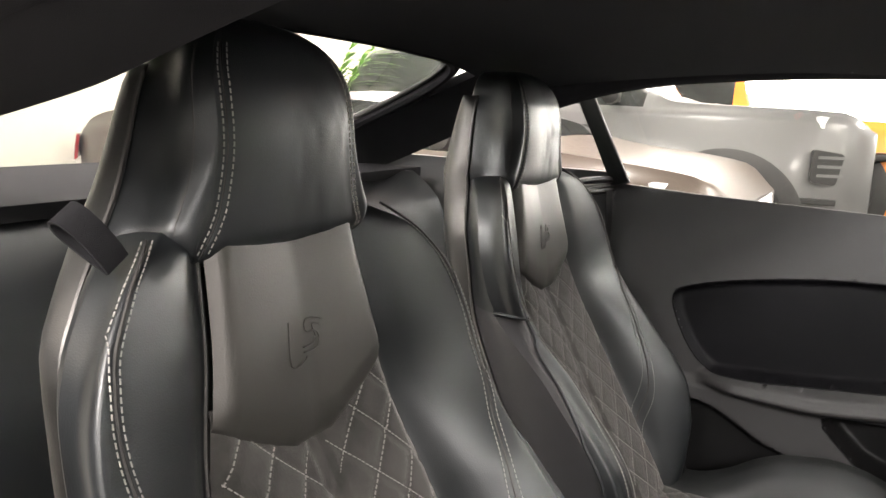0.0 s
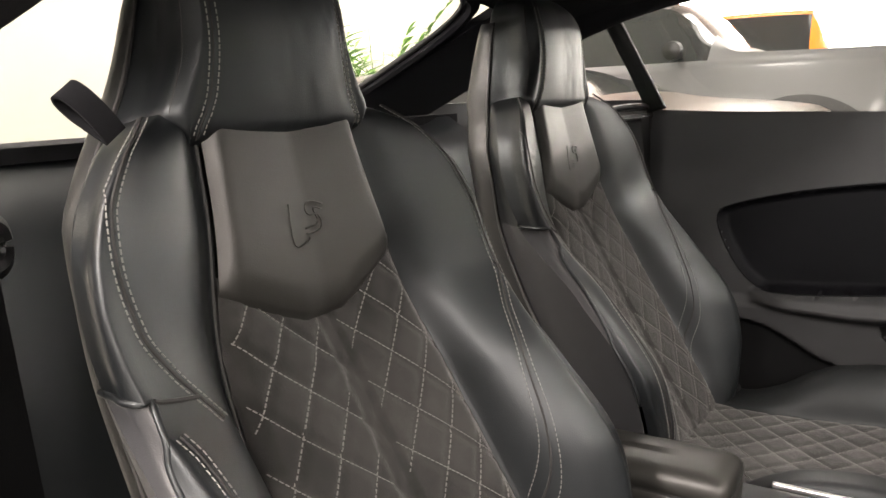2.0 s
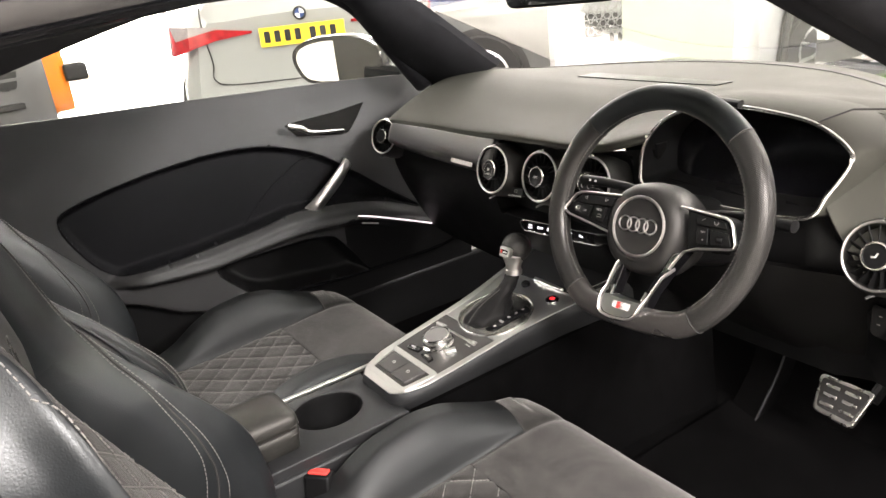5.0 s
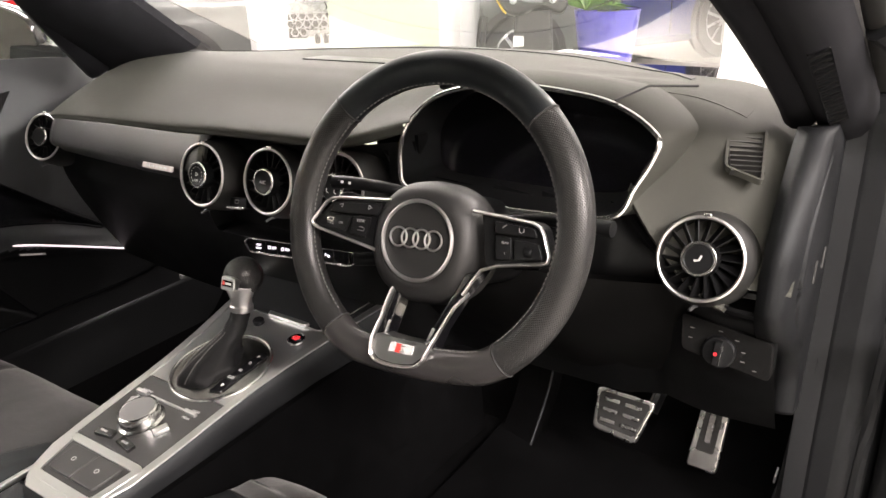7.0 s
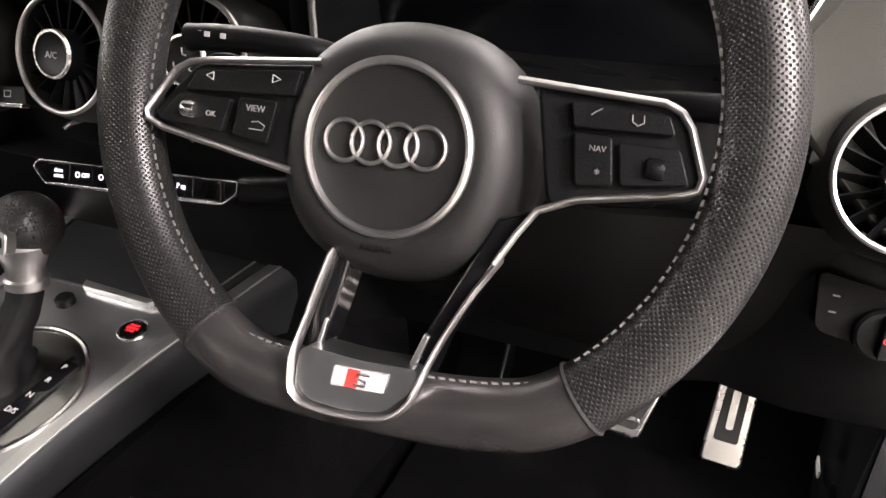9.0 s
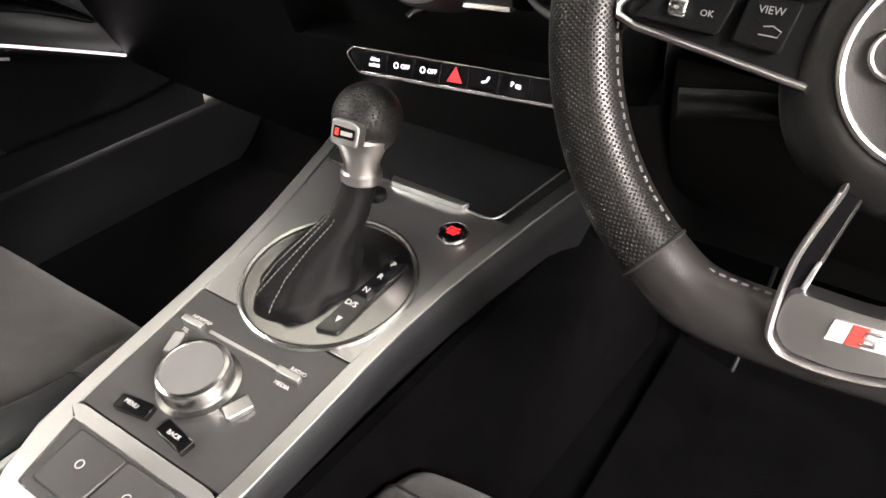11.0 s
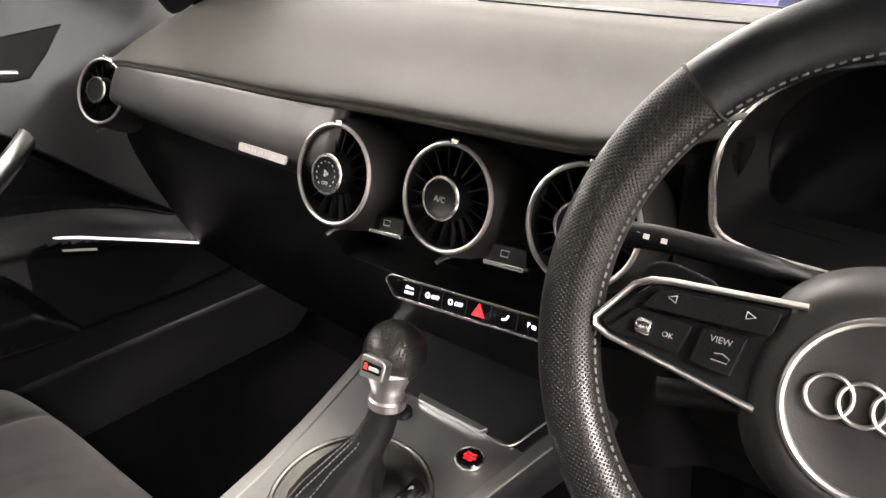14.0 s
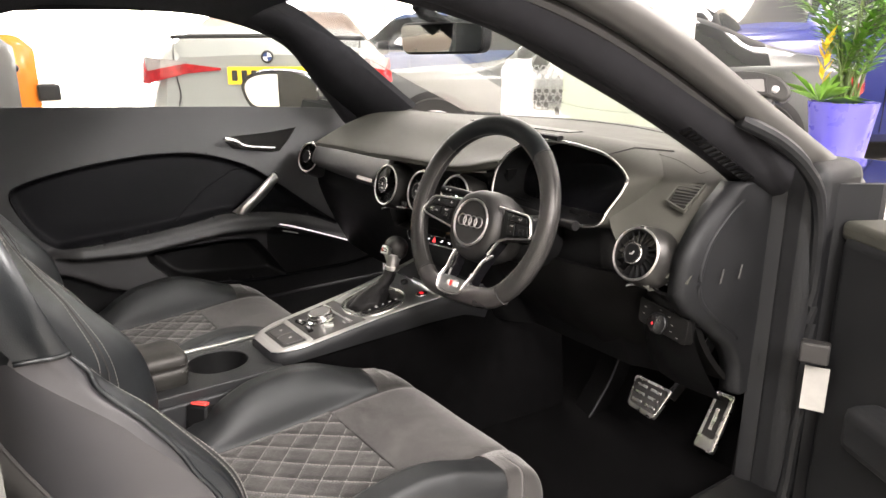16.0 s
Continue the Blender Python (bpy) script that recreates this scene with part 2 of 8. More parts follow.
def curve_through(*pairs):
    """A smooth function through the given (x, y) pairs."""
    xs = np.array([p[0] for p in pairs], float)
    ys = np.array([p[1] for p in pairs], float)
    d = np.diff(ys) / np.diff(xs)
    sl = np.zeros(len(xs))
    sl[1:-1] = np.where(d[:-1] * d[1:] > 0, 2 * d[:-1] * d[1:] / (d[:-1] + d[1:] + 1e-12), 0)
    sl[0], sl[-1] = d[0], d[-1]

    def f(x):
        x = min(max(x, xs[0]), xs[-1])
        i = min(max(int(np.searchsorted(xs, x)) - 1, 0), len(xs) - 2)
        h = xs[i + 1] - xs[i]
        t = (x - xs[i]) / h
        return float((1 + 2 * t) * (1 - t) ** 2 * ys[i] + t * (1 - t) ** 2 * h * sl[i] + t * t * (3 - 2 * t) * ys[i + 1] + t * t * (t - 1) * h * sl[i + 1])
    return f


def smooth_path(points, n=8, closed=False):
    """A Catmull-Rom curve through points."""
    p = [Vector(q) for q in points]
    k = len(p)
    out = []
    for i in range(k if closed else k - 1):
        if closed:
            a, b, c, d = p[(i - 1) % k], p[i], p[(i + 1) % k], p[(i + 2) % k]
        else:
            a, b, c, d = p[max(i - 1, 0)], p[i], p[i + 1], p[min(i + 2, k - 1)]
        for j in range(n):
            t = j / n
            out.append(0.5 * ((2 * b) + (c - a) * t + (2 * a - 5 * b + 4 * c - d) * t * t + (3 * b - a - 3 * c + d) * t ** 3))
    if not closed:
        out.append(p[-1])
    return out


def mesh_of(name, verts, faces, material, smooth=True):
    me = bpy.data.meshes.new(name)
    me.from_pydata([tuple(v) for v in verts], [], faces)
    me.materials.append(material)
    if smooth:
        me.shade_smooth()
    bm = bmesh.new()
    bm.from_mesh(me)
    bmesh.ops.recalc_face_normals(bm, faces=bm.faces)
    bm.to_mesh(me)
    bm.free()
    return me


def thing(name, label, category, at=(0, 0, 0), group="", kind=""):
    e = new(name)
    e.location = at
    e.empty_display_size = 0.05
    BASE[e] = Matrix.Translation(at)
    return tagged(e, label, category, group, kind)


def attach(ob, parent, label=""):
    if parent is not None:
        ob.parent = parent
        ob.matrix_parent_inverse = BASE.get(parent, Matrix()).inverted()
    BASE[ob] = Matrix()
    if label:
        ob["label"] = label
    return ob


def part(name, data, material, parent=None, label="", smooth=True, bevel=0.0, sharp=35):
    """Links (verts, faces) or a bmesh as one mesh object under a thing or part."""
    if isinstance(data, bmesh.types.BMesh):
        me = bpy.data.meshes.new(name)
        bmesh.ops.recalc_face_normals(data, faces=data.faces)
        data.to_mesh(me)
        data.free()
        me.materials.append(material)
        if smooth:
            me.shade_smooth()
    else:
        me = mesh_of(name, data[0], data[1], material, smooth)
    if smooth and sharp:
        me.set_sharp_from_angle(angle=radians(sharp))
    ob = new(name, me)
    if bevel:
        b = ob.modifiers.new("bevel", "BEVEL")
        b.width, b.segments, b.limit_method, b.angle_limit = bevel, 3, "ANGLE", radians(40)
    return attach(ob, parent, label)


def grid(fn, nu, nv, wrap=False):
    """Faces of a surface fn(u, v), u and v from 0 to 1."""
    verts = [fn(i / nu, j / nv) for j in range(nv + 1) for i in range(nu + (0 if wrap else 1))]
    w = nu if wrap else nu + 1
    faces = []
    for j in range(nv):
        for i in range(nu):
            a, b = j * w + i, j * w + (i + 1) % w
            faces.append((a, b, b + w, a + w))
    return verts, faces


def pick(data, keep):
    """The faces whose centre keep() accepts, with the vertices they use."""
    verts, faces = data
    out, vmap, nv = [], {}, []
    for f in faces:
        c = sum((Vector(verts[i]) for i in f), Vector()) / len(f)
        if keep(c):
            ids = []
            for i in f:
                if i not in vmap:
                    vmap[i] = len(nv)
                    nv.append(verts[i])
                ids.append(vmap[i])
            out.append(tuple(ids))
    return nv, out


def thick(data, d):
    """A sheet given depth: a second skin at offset d, closed round its rim."""
    verts, faces = data
    n = len(verts)
    d = Vector(d)
    edge = {}
    for f in faces:
        for a, b in zip(f, f[1:] + f[:1]):
            edge[(a, b)] = edge.get((a, b), 0) + 1
    v2 = [Vector(v) for v in verts] + [Vector(v) + d for v in verts]
    f2 = list(faces) + [tuple(i + n for i in reversed(f)) for f in faces]
    for (a, b) in edge:
        if (b, a) not in edge:
            f2.append((b, a, a + n, b + n))
    return v2, f2


def loft(rings, caps=True, closed=True):
    n = len(rings[0])
    verts = [Vector(p) for r in rings for p in r]
    faces = []
    for j in range(len(rings) - 1):
        for i in range(n if closed else n - 1):
            a, b = j * n + i, j * n + (i + 1) % n
            faces.append((a, b, b + n, a + n))
    if caps:
        faces.append(tuple(range(n - 1, -1, -1)))
        faces.append(tuple(range((len(rings) - 1) * n, len(rings) * n)))
    return verts, faces


def tube(path, r, n=10, closed=False, caps=True, ry=None, upv=(0, 0, 1)):
    """A round or oval rod along a path; r and ry may be functions of 0..1."""
    p = [Vector(q) for q in path]
    k = len(p)
    rings = []
    for i in range(k):
        if closed:
            t = p[(i + 1) % k] - p[i - 1]
        else:
            t = p[min(i + 1, k - 1)] - p[max(i - 1, 0)]
        t.normalize()
        s = t.cross(Vector(upv))
        if s.length < 1e-4:
            s = t.cross(Vector((1, 0, 0)))
        s.normalize()
        w = s.cross(t)
        f = i / max(k - 1, 1)
        ra = r(f) if callable(r) else r
        rb = ra if ry is None else (ry(f) if callable(ry) else ry)
        rings.append([p[i] + s * ra * math.cos(a) + w * rb * math.sin(a) for a in (2 * math.pi * j / n for j in range(n))])
    if closed:
        rings.append(rings[0])
        v, fc = loft(rings[:-1], False)
        m = n
        last = (k - 1) * m
        for i in range(m):
            fc.append((last + i, last + (i + 1) % m, (i + 1) % m, i))
        return v, fc
    return loft(rings, caps)


def lathe(profile, n=32, m=None):
    """Turns (radius, height) pairs round z, then places by the matrix m."""
    m = m or Matrix()
    rings = [[m @ Vector((r * math.cos(2 * math.pi * i / n), r * math.sin(2 * math.pi * i / n), h)) for i in range(n)] for r, h in profile]
    return loft(rings, True)


def box(x0, x1, y0, y1, z0, z1, m=None):
    v = [Vector((x, y, z)) for z in (z0, z1) for y in (y0, y1) for x in (x0, x1)]
    if m is not None:
        v = [m @ p for p in v]
    return v, [(0, 2, 3, 1), (4, 5, 7, 6), (0, 1, 5, 4), (2, 6, 7, 3), (0, 4, 6, 2), (1, 3, 7, 5)]


def prism(poly, d0, d1, m=None):
    """A flat outline in x, y given depth from d0 to d1 along z, placed by m."""
    m = m or Matrix()
    n = len(poly)
    v = [m @ Vector((x, y, d0)) for x, y in poly] + [m @ Vector((x, y, d1)) for x, y in poly]
    f = [tuple(range(n - 1, -1, -1)), tuple(range(n, 2 * n))]
    f += [(i, (i + 1) % n, (i + 1) % n + n, i + n) for i in range(n)]
    return v, f


def rounded(poly, r, n=5):
    """An outline with its corners rounded."""
    out = []
    k = len(poly)
    for i in range(k):
        p, a, b = Vector(poly[i]), Vector(poly[i - 1]), Vector(poly[(i + 1) % k])
        da, db = (a - p), (b - p)
        rr = min(r, da.length * 0.45, db.length * 0.45)
        s, e = p + da.normalized() * rr, p + db.normalized() * rr
        for j in range(n + 1):
            t = j / n
            q = s * (1 - t) ** 2 + p * 2 * t * (1 - t) + e * t * t
            out.append((q.x, q.y))
    return out


def frame_of(outer, inner, d0, d1, m=None):
    """A flat ring between two outlines of the same count, with depth."""
    m = m or Matrix()
    n = len(outer)
    v = [m @ Vector((x, y, d)) for d in (d0, d1) for o in (outer, inner) for x, y in o]
    f = []
    for i in range(n):
        j = (i + 1) % n
        f += [(i, j, n + j, n + i), (2 * n + i, 3 * n + i, 3 * n + j, 2 * n + j), (i, 2 * n + i, 2 * n + j, j), (n + i, n + j, 3 * n + j, 3 * n + i)]
    return v, f


def inset(poly, d):
    """An outline drawn inwards by d (outlines run anticlockwise)."""
    out = []
    k = len(poly)
    for i in range(k):
        a, p, b = (Vector(poly[j % k]) for j in (i - 1, i, i + 1))
        n = Vector((-(b - a).y, (b - a).x)).normalized()
        out.append((p.x + n.x * d, p.y + n.y * d))
    return out


def join(*datas):
    v, f = [], []
    for dv, df in datas:
        n = len(v)
        v += [Vector(p) for p in dv]
        f += [tuple(i + n for i in q) for q in df]
    return v, f


def moved(data, m):
    return [m @ Vector(p) for p in data[0]], data[1]


def torus(R, r, m=None, n=48, k=8):
    path = [Vector((R * math.cos(2 * math.pi * i / n), R * math.sin(2 * math.pi * i / n), 0)) for i in range(n)]
    d = tube(path, r, k, closed=True)
    return moved(d, m) if m is not None else d


def dashes(path, normal_of, step=0.006, length=0.004, w=0.0011, h=0.0009):
    """Sewing stitches: short raised bars along a path."""
    v, f = [], []
    p = [Vector(q) for q in path]
    run, nxt = 0.0, 0.0
    for a, b in zip(p, p[1:]):
        L = (b - a).length
        if L < 1e-9:
            continue
        t = (b - a) / L
        while nxt < run + L:
            s = a + t * (nxt - run)
            nn = Vector(normal_of(s)).normalized()
            c = t.cross(nn).normalized() * w / 2
            k = len(v)
            for e, up_ in ((0, 0), (length, 0)):
                q = s + t * e
                v += [q - c - nn * h * 0.5, q + c - nn * h * 0.5, q + c * 0.6 + nn * h, q - c * 0.6 + nn * h]
            f += [(k, k + 1, k + 2, k + 3), (k + 7, k + 6, k + 5, k + 4), (k, k + 4, k + 5, k + 1), (k + 1, k + 5, k + 6, k + 2), (k + 2, k + 6, k + 7, k + 3), (k + 3, k + 7, k + 4, k)]
            nxt += step
        run += L
    return v, f


def lettering(name, text, size, m, material, parent, label="", depth=0.0002, align="CENTER"):
    cu = bpy.data.curves.new(name, "FONT")
    cu.body, cu.size, cu.extrude, cu.align_x, cu.align_y = text, size, depth, align, "CENTER"
    cu.resolution_u = 2
    tmp = bpy.data.objects.new(name, cu)
    scene.collection.objects.link(tmp)
    bpy.context.view_layer.update()
    me = bpy.data.meshes.new_from_object(tmp.evaluated_get(bpy.context.evaluated_depsgraph_get()))
    bpy.data.objects.remove(tmp)
    me.materials.clear()
    me.materials.append(material)
    me.transform(m)
    return attach(new(name, me), parent, label)


def facing(o, right, up_):
    """A placing matrix: local x to right, local y to up, local z out of the face."""
    r = Vector(right).normalized()
    u = Vector(up_).normalized()
    n = r.cross(u).normalized()
    u = n.cross(r)
    return Matrix(((r.x, u.x, n.x, o[0]), (r.y, u.y, n.y, o[1]), (r.z, u.z, n.z, o[2]), (0, 0, 0, 1)))


# ---- showroom ----
SAND = surface("sand_paint", (0.13, 0.12, 0.095), 0.7, var=0.1, scale=4)
SAND_PALE = surface("pale_sand_paint", (0.26, 0.24, 0.17), 0.7, var=0.1, scale=4)
# unseen east wall, greyed to cut bounce and reflections in the cabin
WALL_UNSEEN = surface("dim_unseen_wall", (0.24, 0.24, 0.237), 0.7, var=0.06, scale=3, grain=0.15, grain_scale=120)
GROUND = -0.04
floor = tagged(part("floor", box(-14, 6, -5.2, 12, GROUND - 0.2, GROUND), TILE, smooth=False), "pale polished tiled showroom floor with bright reflections", "floor", kind="structure")
for wname, b in (("wall_south", (-14, 6, -5.4, -5.2, GROUND, 3.3)), ("wall_north", (-14, 6, 12, 12.2, GROUND, 3.3)),
                 ("wall_west", (-14.2, -14, -5.4, 12.2, GROUND, 3.3)), ("wall_east", (6, 6.2, -5.4, 12.2, GROUND, 3.3))):
    tagged(part(wname, box(*b), WALL_UNSEEN if wname == "wall_east" else WALL, smooth=False), "painted showroom wall", "wall", kind="structure")
tagged(part("ceiling", box(-14.2, 6.2, -5.4, 12.2, CEIL, CEIL + 0.2), WHITE, smooth=False), "white showroom ceiling", "ceiling", kind="structure")
column = thing("column", "square showroom column painted pale green and white", "column", (-2.07, 3.27, GROUND), kind="structure")
cm = pose(-2.07, 3.27, 0, 0, 0, 23)
part("column_face", box(-0.33, 0.33, -0.36, 0.36, GROUND, CEIL, cm), WALL_GREEN, column, smooth=False, bevel=0.01)
low = thing("low_partition", "low beige partition with a paler cap", "partition", (1.2, 5.06, GROUND), kind="structure")
part("panel", box(0.16, 2.6, 4.98, 5.15, GROUND, 0.49), SAND, low, smooth=False, bevel=0.01)
part("cap", box(0.15, 2.61, 4.97, 5.16, 0.49, 0.66), SAND_PALE, low, smooth=False, bevel=0.01)
part("white_side", box(0.3303, 0.34, -0.355, 0.355, GROUND + 0.002, CEIL - 0.002, cm), WHITE, column, "white painted side", smooth=False)

# ---- car shell ----
XC = 0.36


def shell_piece(name, data, material, label, **k):
    return tagged(part(name, data, material, **k), label, "car interior", kind="structure")


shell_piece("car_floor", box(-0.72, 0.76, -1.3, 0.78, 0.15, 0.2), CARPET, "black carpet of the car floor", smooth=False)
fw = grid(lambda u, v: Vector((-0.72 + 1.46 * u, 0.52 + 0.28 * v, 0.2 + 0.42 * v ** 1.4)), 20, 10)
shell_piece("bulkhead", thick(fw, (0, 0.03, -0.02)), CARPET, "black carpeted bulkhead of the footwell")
shell_piece("sill_trim", box(0.70, 0.80, -0.75, 0.48, 0.13, 0.30), HARD, "black plastic door sill", bevel=0.015)
shell_piece("sill_trim", box(-0.80, -0.70, -1.1, 0.6, 0.0, 0.34), HARD, "black plastic sill below the far door", bevel=0.015)

# roof lining between the two cant rails
roof_z = curve_through((-1.1, 1.175), (-0.8, 1.225), (-0.4, 1.245), (-0.1, 1.225), (0.0, 1.2))


def lining(u, v):
    y = -0.985 + 0.965 * v
    x = -0.60 + 1.2 * u
    return Vector((x, y, roof_z(y) - 0.055 * abs(x / 0.6) ** 3))


shell_piece("roof_lining", thick(grid(lining, 24, 24), (0, 0, 0.03)), LINER, "black fabric roof lining")
RAIL_P = [(-0.625, -0.98, 1.11), (-0.635, -0.875, 1.165), (-0.635, -0.65, 1.212), (-0.635, -0.28, 1.226), (-0.63, -0.055, 1.205), (-0.64, 0.138, 1.13), (-0.67, 0.27, 0.99), (-0.69, 0.36, 0.885)]
RAIL_D = [(0.59, -1.12, 1.115), (0.615, -0.95, 1.145), (0.632, -0.82, 1.170), (0.642, -0.7, 1.190), (0.65, -0.6, 1.206), (0.655, -0.44, 1.212), (0.657, -0.3, 1.20), (0.668, -0.1, 1.142), (0.685, 0.08, 1.06), (0.70, 0.25, 0.975), (0.715, 0.42, 0.885), (0.73, 0.55, 0.83)]
shell_piece("pillar_trim", tube(smooth_path(RAIL_P, 8), 0.032, 12, ry=0.045), LINER, "black cant rail and windscreen pillar lining")
shell_piece("pillar_trim", tube(smooth_path(RAIL_D, 8), 0.034, 14, ry=0.04), LINER, "black cant rail and windscreen pillar over the open door")
edge_in = smooth_path([(0.53, -1.12, 1.035), (0.55, -0.98, 1.068), (0.55, -0.896, 1.086), (0.55, -0.79, 1.109), (0.55, -0.71, 1.133), (0.56, -0.6, 1.160), (0.58, -0.45, 1.182)], 6)
edge_out = smooth_path([(0.58, -1.12, 1.07), (0.60, -1.0, 1.10), (0.625, -0.85, 1.128), (0.637, -0.75, 1.155), (0.645, -0.68, 1.172), (0.65, -0.58, 1.192), (0.652, -0.45, 1.20)], 6)
quarter_d = grid(lambda u, v: edge_in[round(u * 36)].lerp(edge_out[round(u * 36)], v), 36, 4)
shell_piece("pillar_trim", thick(quarter_d, (-0.01, 0, 0.03)), LINER, "black lining below the cant rail")
door_line = [(0.625, -1.12, 1.095), (0.645, -0.95, 1.128), (0.66, -0.79, 1.151), (0.663, -0.64, 1.166), (0.672, -0.5, 1.182), (0.685, -0.36, 1.186), (0.70, -0.25, 1.178)]
shell_piece("door_seal", tube(smooth_path(door_line, 8), 0.008, 10), RUBBER, "black rubber seal along the roof edge")
shell_piece("roof_flange", tube([(p.x + 0.024, p.y, p.z + 0.012) for p in smooth_path(door_line, 8)], 0.016, 12, ry=0.02), GLOSS, "glossy painted roof edge over the door")
inner_d = [(0.60, -0.3, 1.19), (0.62, -0.15, 1.155), (0.635, 0.0, 1.09), (0.65, 0.15, 1.02), (0.665, 0.3, 0.94), (0.672, 0.37, 0.895)]
outer_d = [(0.69, -0.3, 1.23), (0.71, -0.1, 1.175), (0.725, 0.08, 1.10), (0.74, 0.31, 0.985), (0.755, 0.6, 0.845)]
shell_piece("pillar_skin", tube([p + Vector((0.004, 0.002, 0.002)) for p in smooth_path(outer_d, 8)], 0.019, 14, ry=0.026), BODY, "glossy painted windscreen pillar")
shell_piece("pillar_seal", tube([(p.x - 0.012, p.y, p.z - 0.03) for p in smooth_path(outer_d, 8)], 0.009, 8), RUBBER, "black pillar seal")
shell_piece("pillar_trim", tube(smooth_path(inner_d, 8), 0.024, 14, ry=0.03), LINER, "black fabric windscreen pillar trim")

# windscreen, rear window and far side windows
ws = grid(lambda u, v: Vector(((-0.55 + 1.1 * u) * (1 + 0.1 * (1 - v)), 0.84 - 0.84 * v - 0.10 * (1 - v) * (2 * u - 1) ** 2, 0.88 + 0.335 * v)), 20, 10)
windscreen = shell_piece("window_1", thick(ws, (0, 0.004, 0.004)), GLASS, "clear sloping car windscreen")
windscreen.visible_shadow = False
header = grid(lambda u, v: Vector((-0.6 + 1.2 * u, 0.02 - 0.07 * v - 0.06 * (2 * u - 1) ** 2, 1.21 + 0.01 * v)), 14, 3)
shell_piece("windscreen_header", thick(header, (0, 0, 0.03)), LINER, "black windscreen header trim")


# ---- driver and passenger seats ----
wi = curve_through((0.38, 0.150), (0.55, 0.151), (0.64, 0.149), (0.714, 0.144), (0.79, 0.132), (0.855, 0.119), (0.91, 0.108), (0.975, 0.100), (1.04, 0.096))
wc = curve_through((0.38, 0.20), (0.5, 0.222), (0.6, 0.230), (0.7, 0.232), (0.76, 0.240), (0.80, 0.246), (0.86, 0.249), (0.89, 0.244), (0.927, 0.229), (0.967, 0.196), (1.0, 0.152), (1.015, 0.128))
fc = curve_through((0.38, 0.02), (0.45, 0.06), (0.52, 0.10), (0.6, 0.122), (0.7, 0.098), (0.76, 0.076), (0.80, 0.063), (0.86, 0.050), (0.89, 0.046), (0.927, 0.042), (0.967, 0.032), (1.0, 0.010), (1.015, -0.008))
wo = curve_through((0.38, 0.235), (0.5, 0.262), (0.6, 0.270), (0.7, 0.264), (0.76, 0.256), (0.80, 0.250), (0.86, 0.243), (0.89, 0.238), (0.927, 0.222), (0.967, 0.188), (1.0, 0.150), (1.015, 0.132))
# edge of the hard back shell, half width and depth
ws_ = curve_through((0.34, 0.20), (0.5, 0.222), (0.7, 0.217), (0.86, 0.213), (0.91, 0.207), (0.945, 0.188), (0.976, 0.165), (1.0, 0.142), (1.03, 0.121), (1.06, 0.107), (1.12, 0.086), (1.132, 0.078))
wy_ = curve_through((0.34, -0.60), (0.5, -0.665), (0.7, -0.768), (0.80, -0.803), (0.86, -0.812), (0.91, -0.823), (0.976, -0.843), (1.0, -0.856), (1.06, -0.868), (1.132, -0.872))
y0 = curve_through((0.38, -0.54), (0.42, -0.556), (0.5, -0.60), (0.6, -0.655), (0.7, -0.708), (0.8, -0.753), (0.89, -0.770), (0.98, -0.790), (1.02, -0.797), (1.13, -0.81))


def hermite(xs, ys, x):
    return curve_through(*zip(xs, ys))(x)


def back_point(p, z, proud=0.0):
    """The front of the backrest: p from -1 to 1 across, z the height."""
    a = abs(p)
    s = 1 if p >= 0 else -1
    i, c, o, f = wi(z), wc(z), wo(z), fc(z)
    u = hermite((0, 0.45, 0.48, 0.75, 0.93, 1.0), (0, i, i + 0.006, c, o - 0.004, o), a)
    # the shoulder half of the bolster rolls back sharply beyond its crest
    k = max(0.0, min(1.0, (z - 0.70) / 0.14))
    k = k * k * (3 - 2 * k)
    u += 0.010 * k * max(0.0, math.sin(math.pi * min(1, max(0, (a - 0.72) / 0.28))))
    v = hermite((0, 0.38, 0.45, 0.47, 0.56, 0.65, 0.75, 0.84, 0.93, 1.0), (-0.006, 0.0, -0.004, -0.004, f * (0.46 - 0.10 * k) + 0.004, f * (0.80 - 0.08 * k) + 0.003, f, f * (0.9 - 0.1 * k) - 0.002 * k, f - 0.014 - 0.016 * k, f - 0.03 - 0.025 * k), a)
    return Vector((XC + s * u, y0(z) + v + proud, z))


# how far across the padded roll reaches below the notch
rim_p = curve_through((0.38, 1.0), (0.62, 1.0), (0.66, 0.96), (0.705, 0.91), (0.73, 0.875), (0.76, 0.82), (0.78, 0.75), (0.80, 0.71), (0.81, 0.70))


def chevron(x):
    return 0.794 + 0.054 * max(0.0, (abs(x - XC) - 0.022) / 0.098) ** 1.05


def quilt(a, b, da, db):
    """How deep the seams of a diamond quilt lie at (a, b): 1 on a seam, 0 in a cell."""
    s, t = a / da + b / db, a / da - b / db
    d = min(abs(s - round(s)), abs(t - round(t)))
    return max(0.0, 1 - d / 0.16) ** 2


QX, QZ, QO = 0.062, 0.061, 0.0285


def insert_point(u, v):
    p, z = -0.45 + 0.9 * u, 0.40 + 0.47 * v
    q = back_point(p, z)
    g = quilt(abs(q.x - XC) - QO, z - 0.709, QX, QZ)
    band = 1 if abs(q.x - XC) < 0.011 else 0
    q.y += 0.0085 * min(1, (1 - abs(2 * u - 1)) * 7) ** 0.5 * max(0, min(1, (chevron(q.x) + 0.004 - z) / 0.05)) + 0.003 * (1 - g) - 0.003 * band
    return q


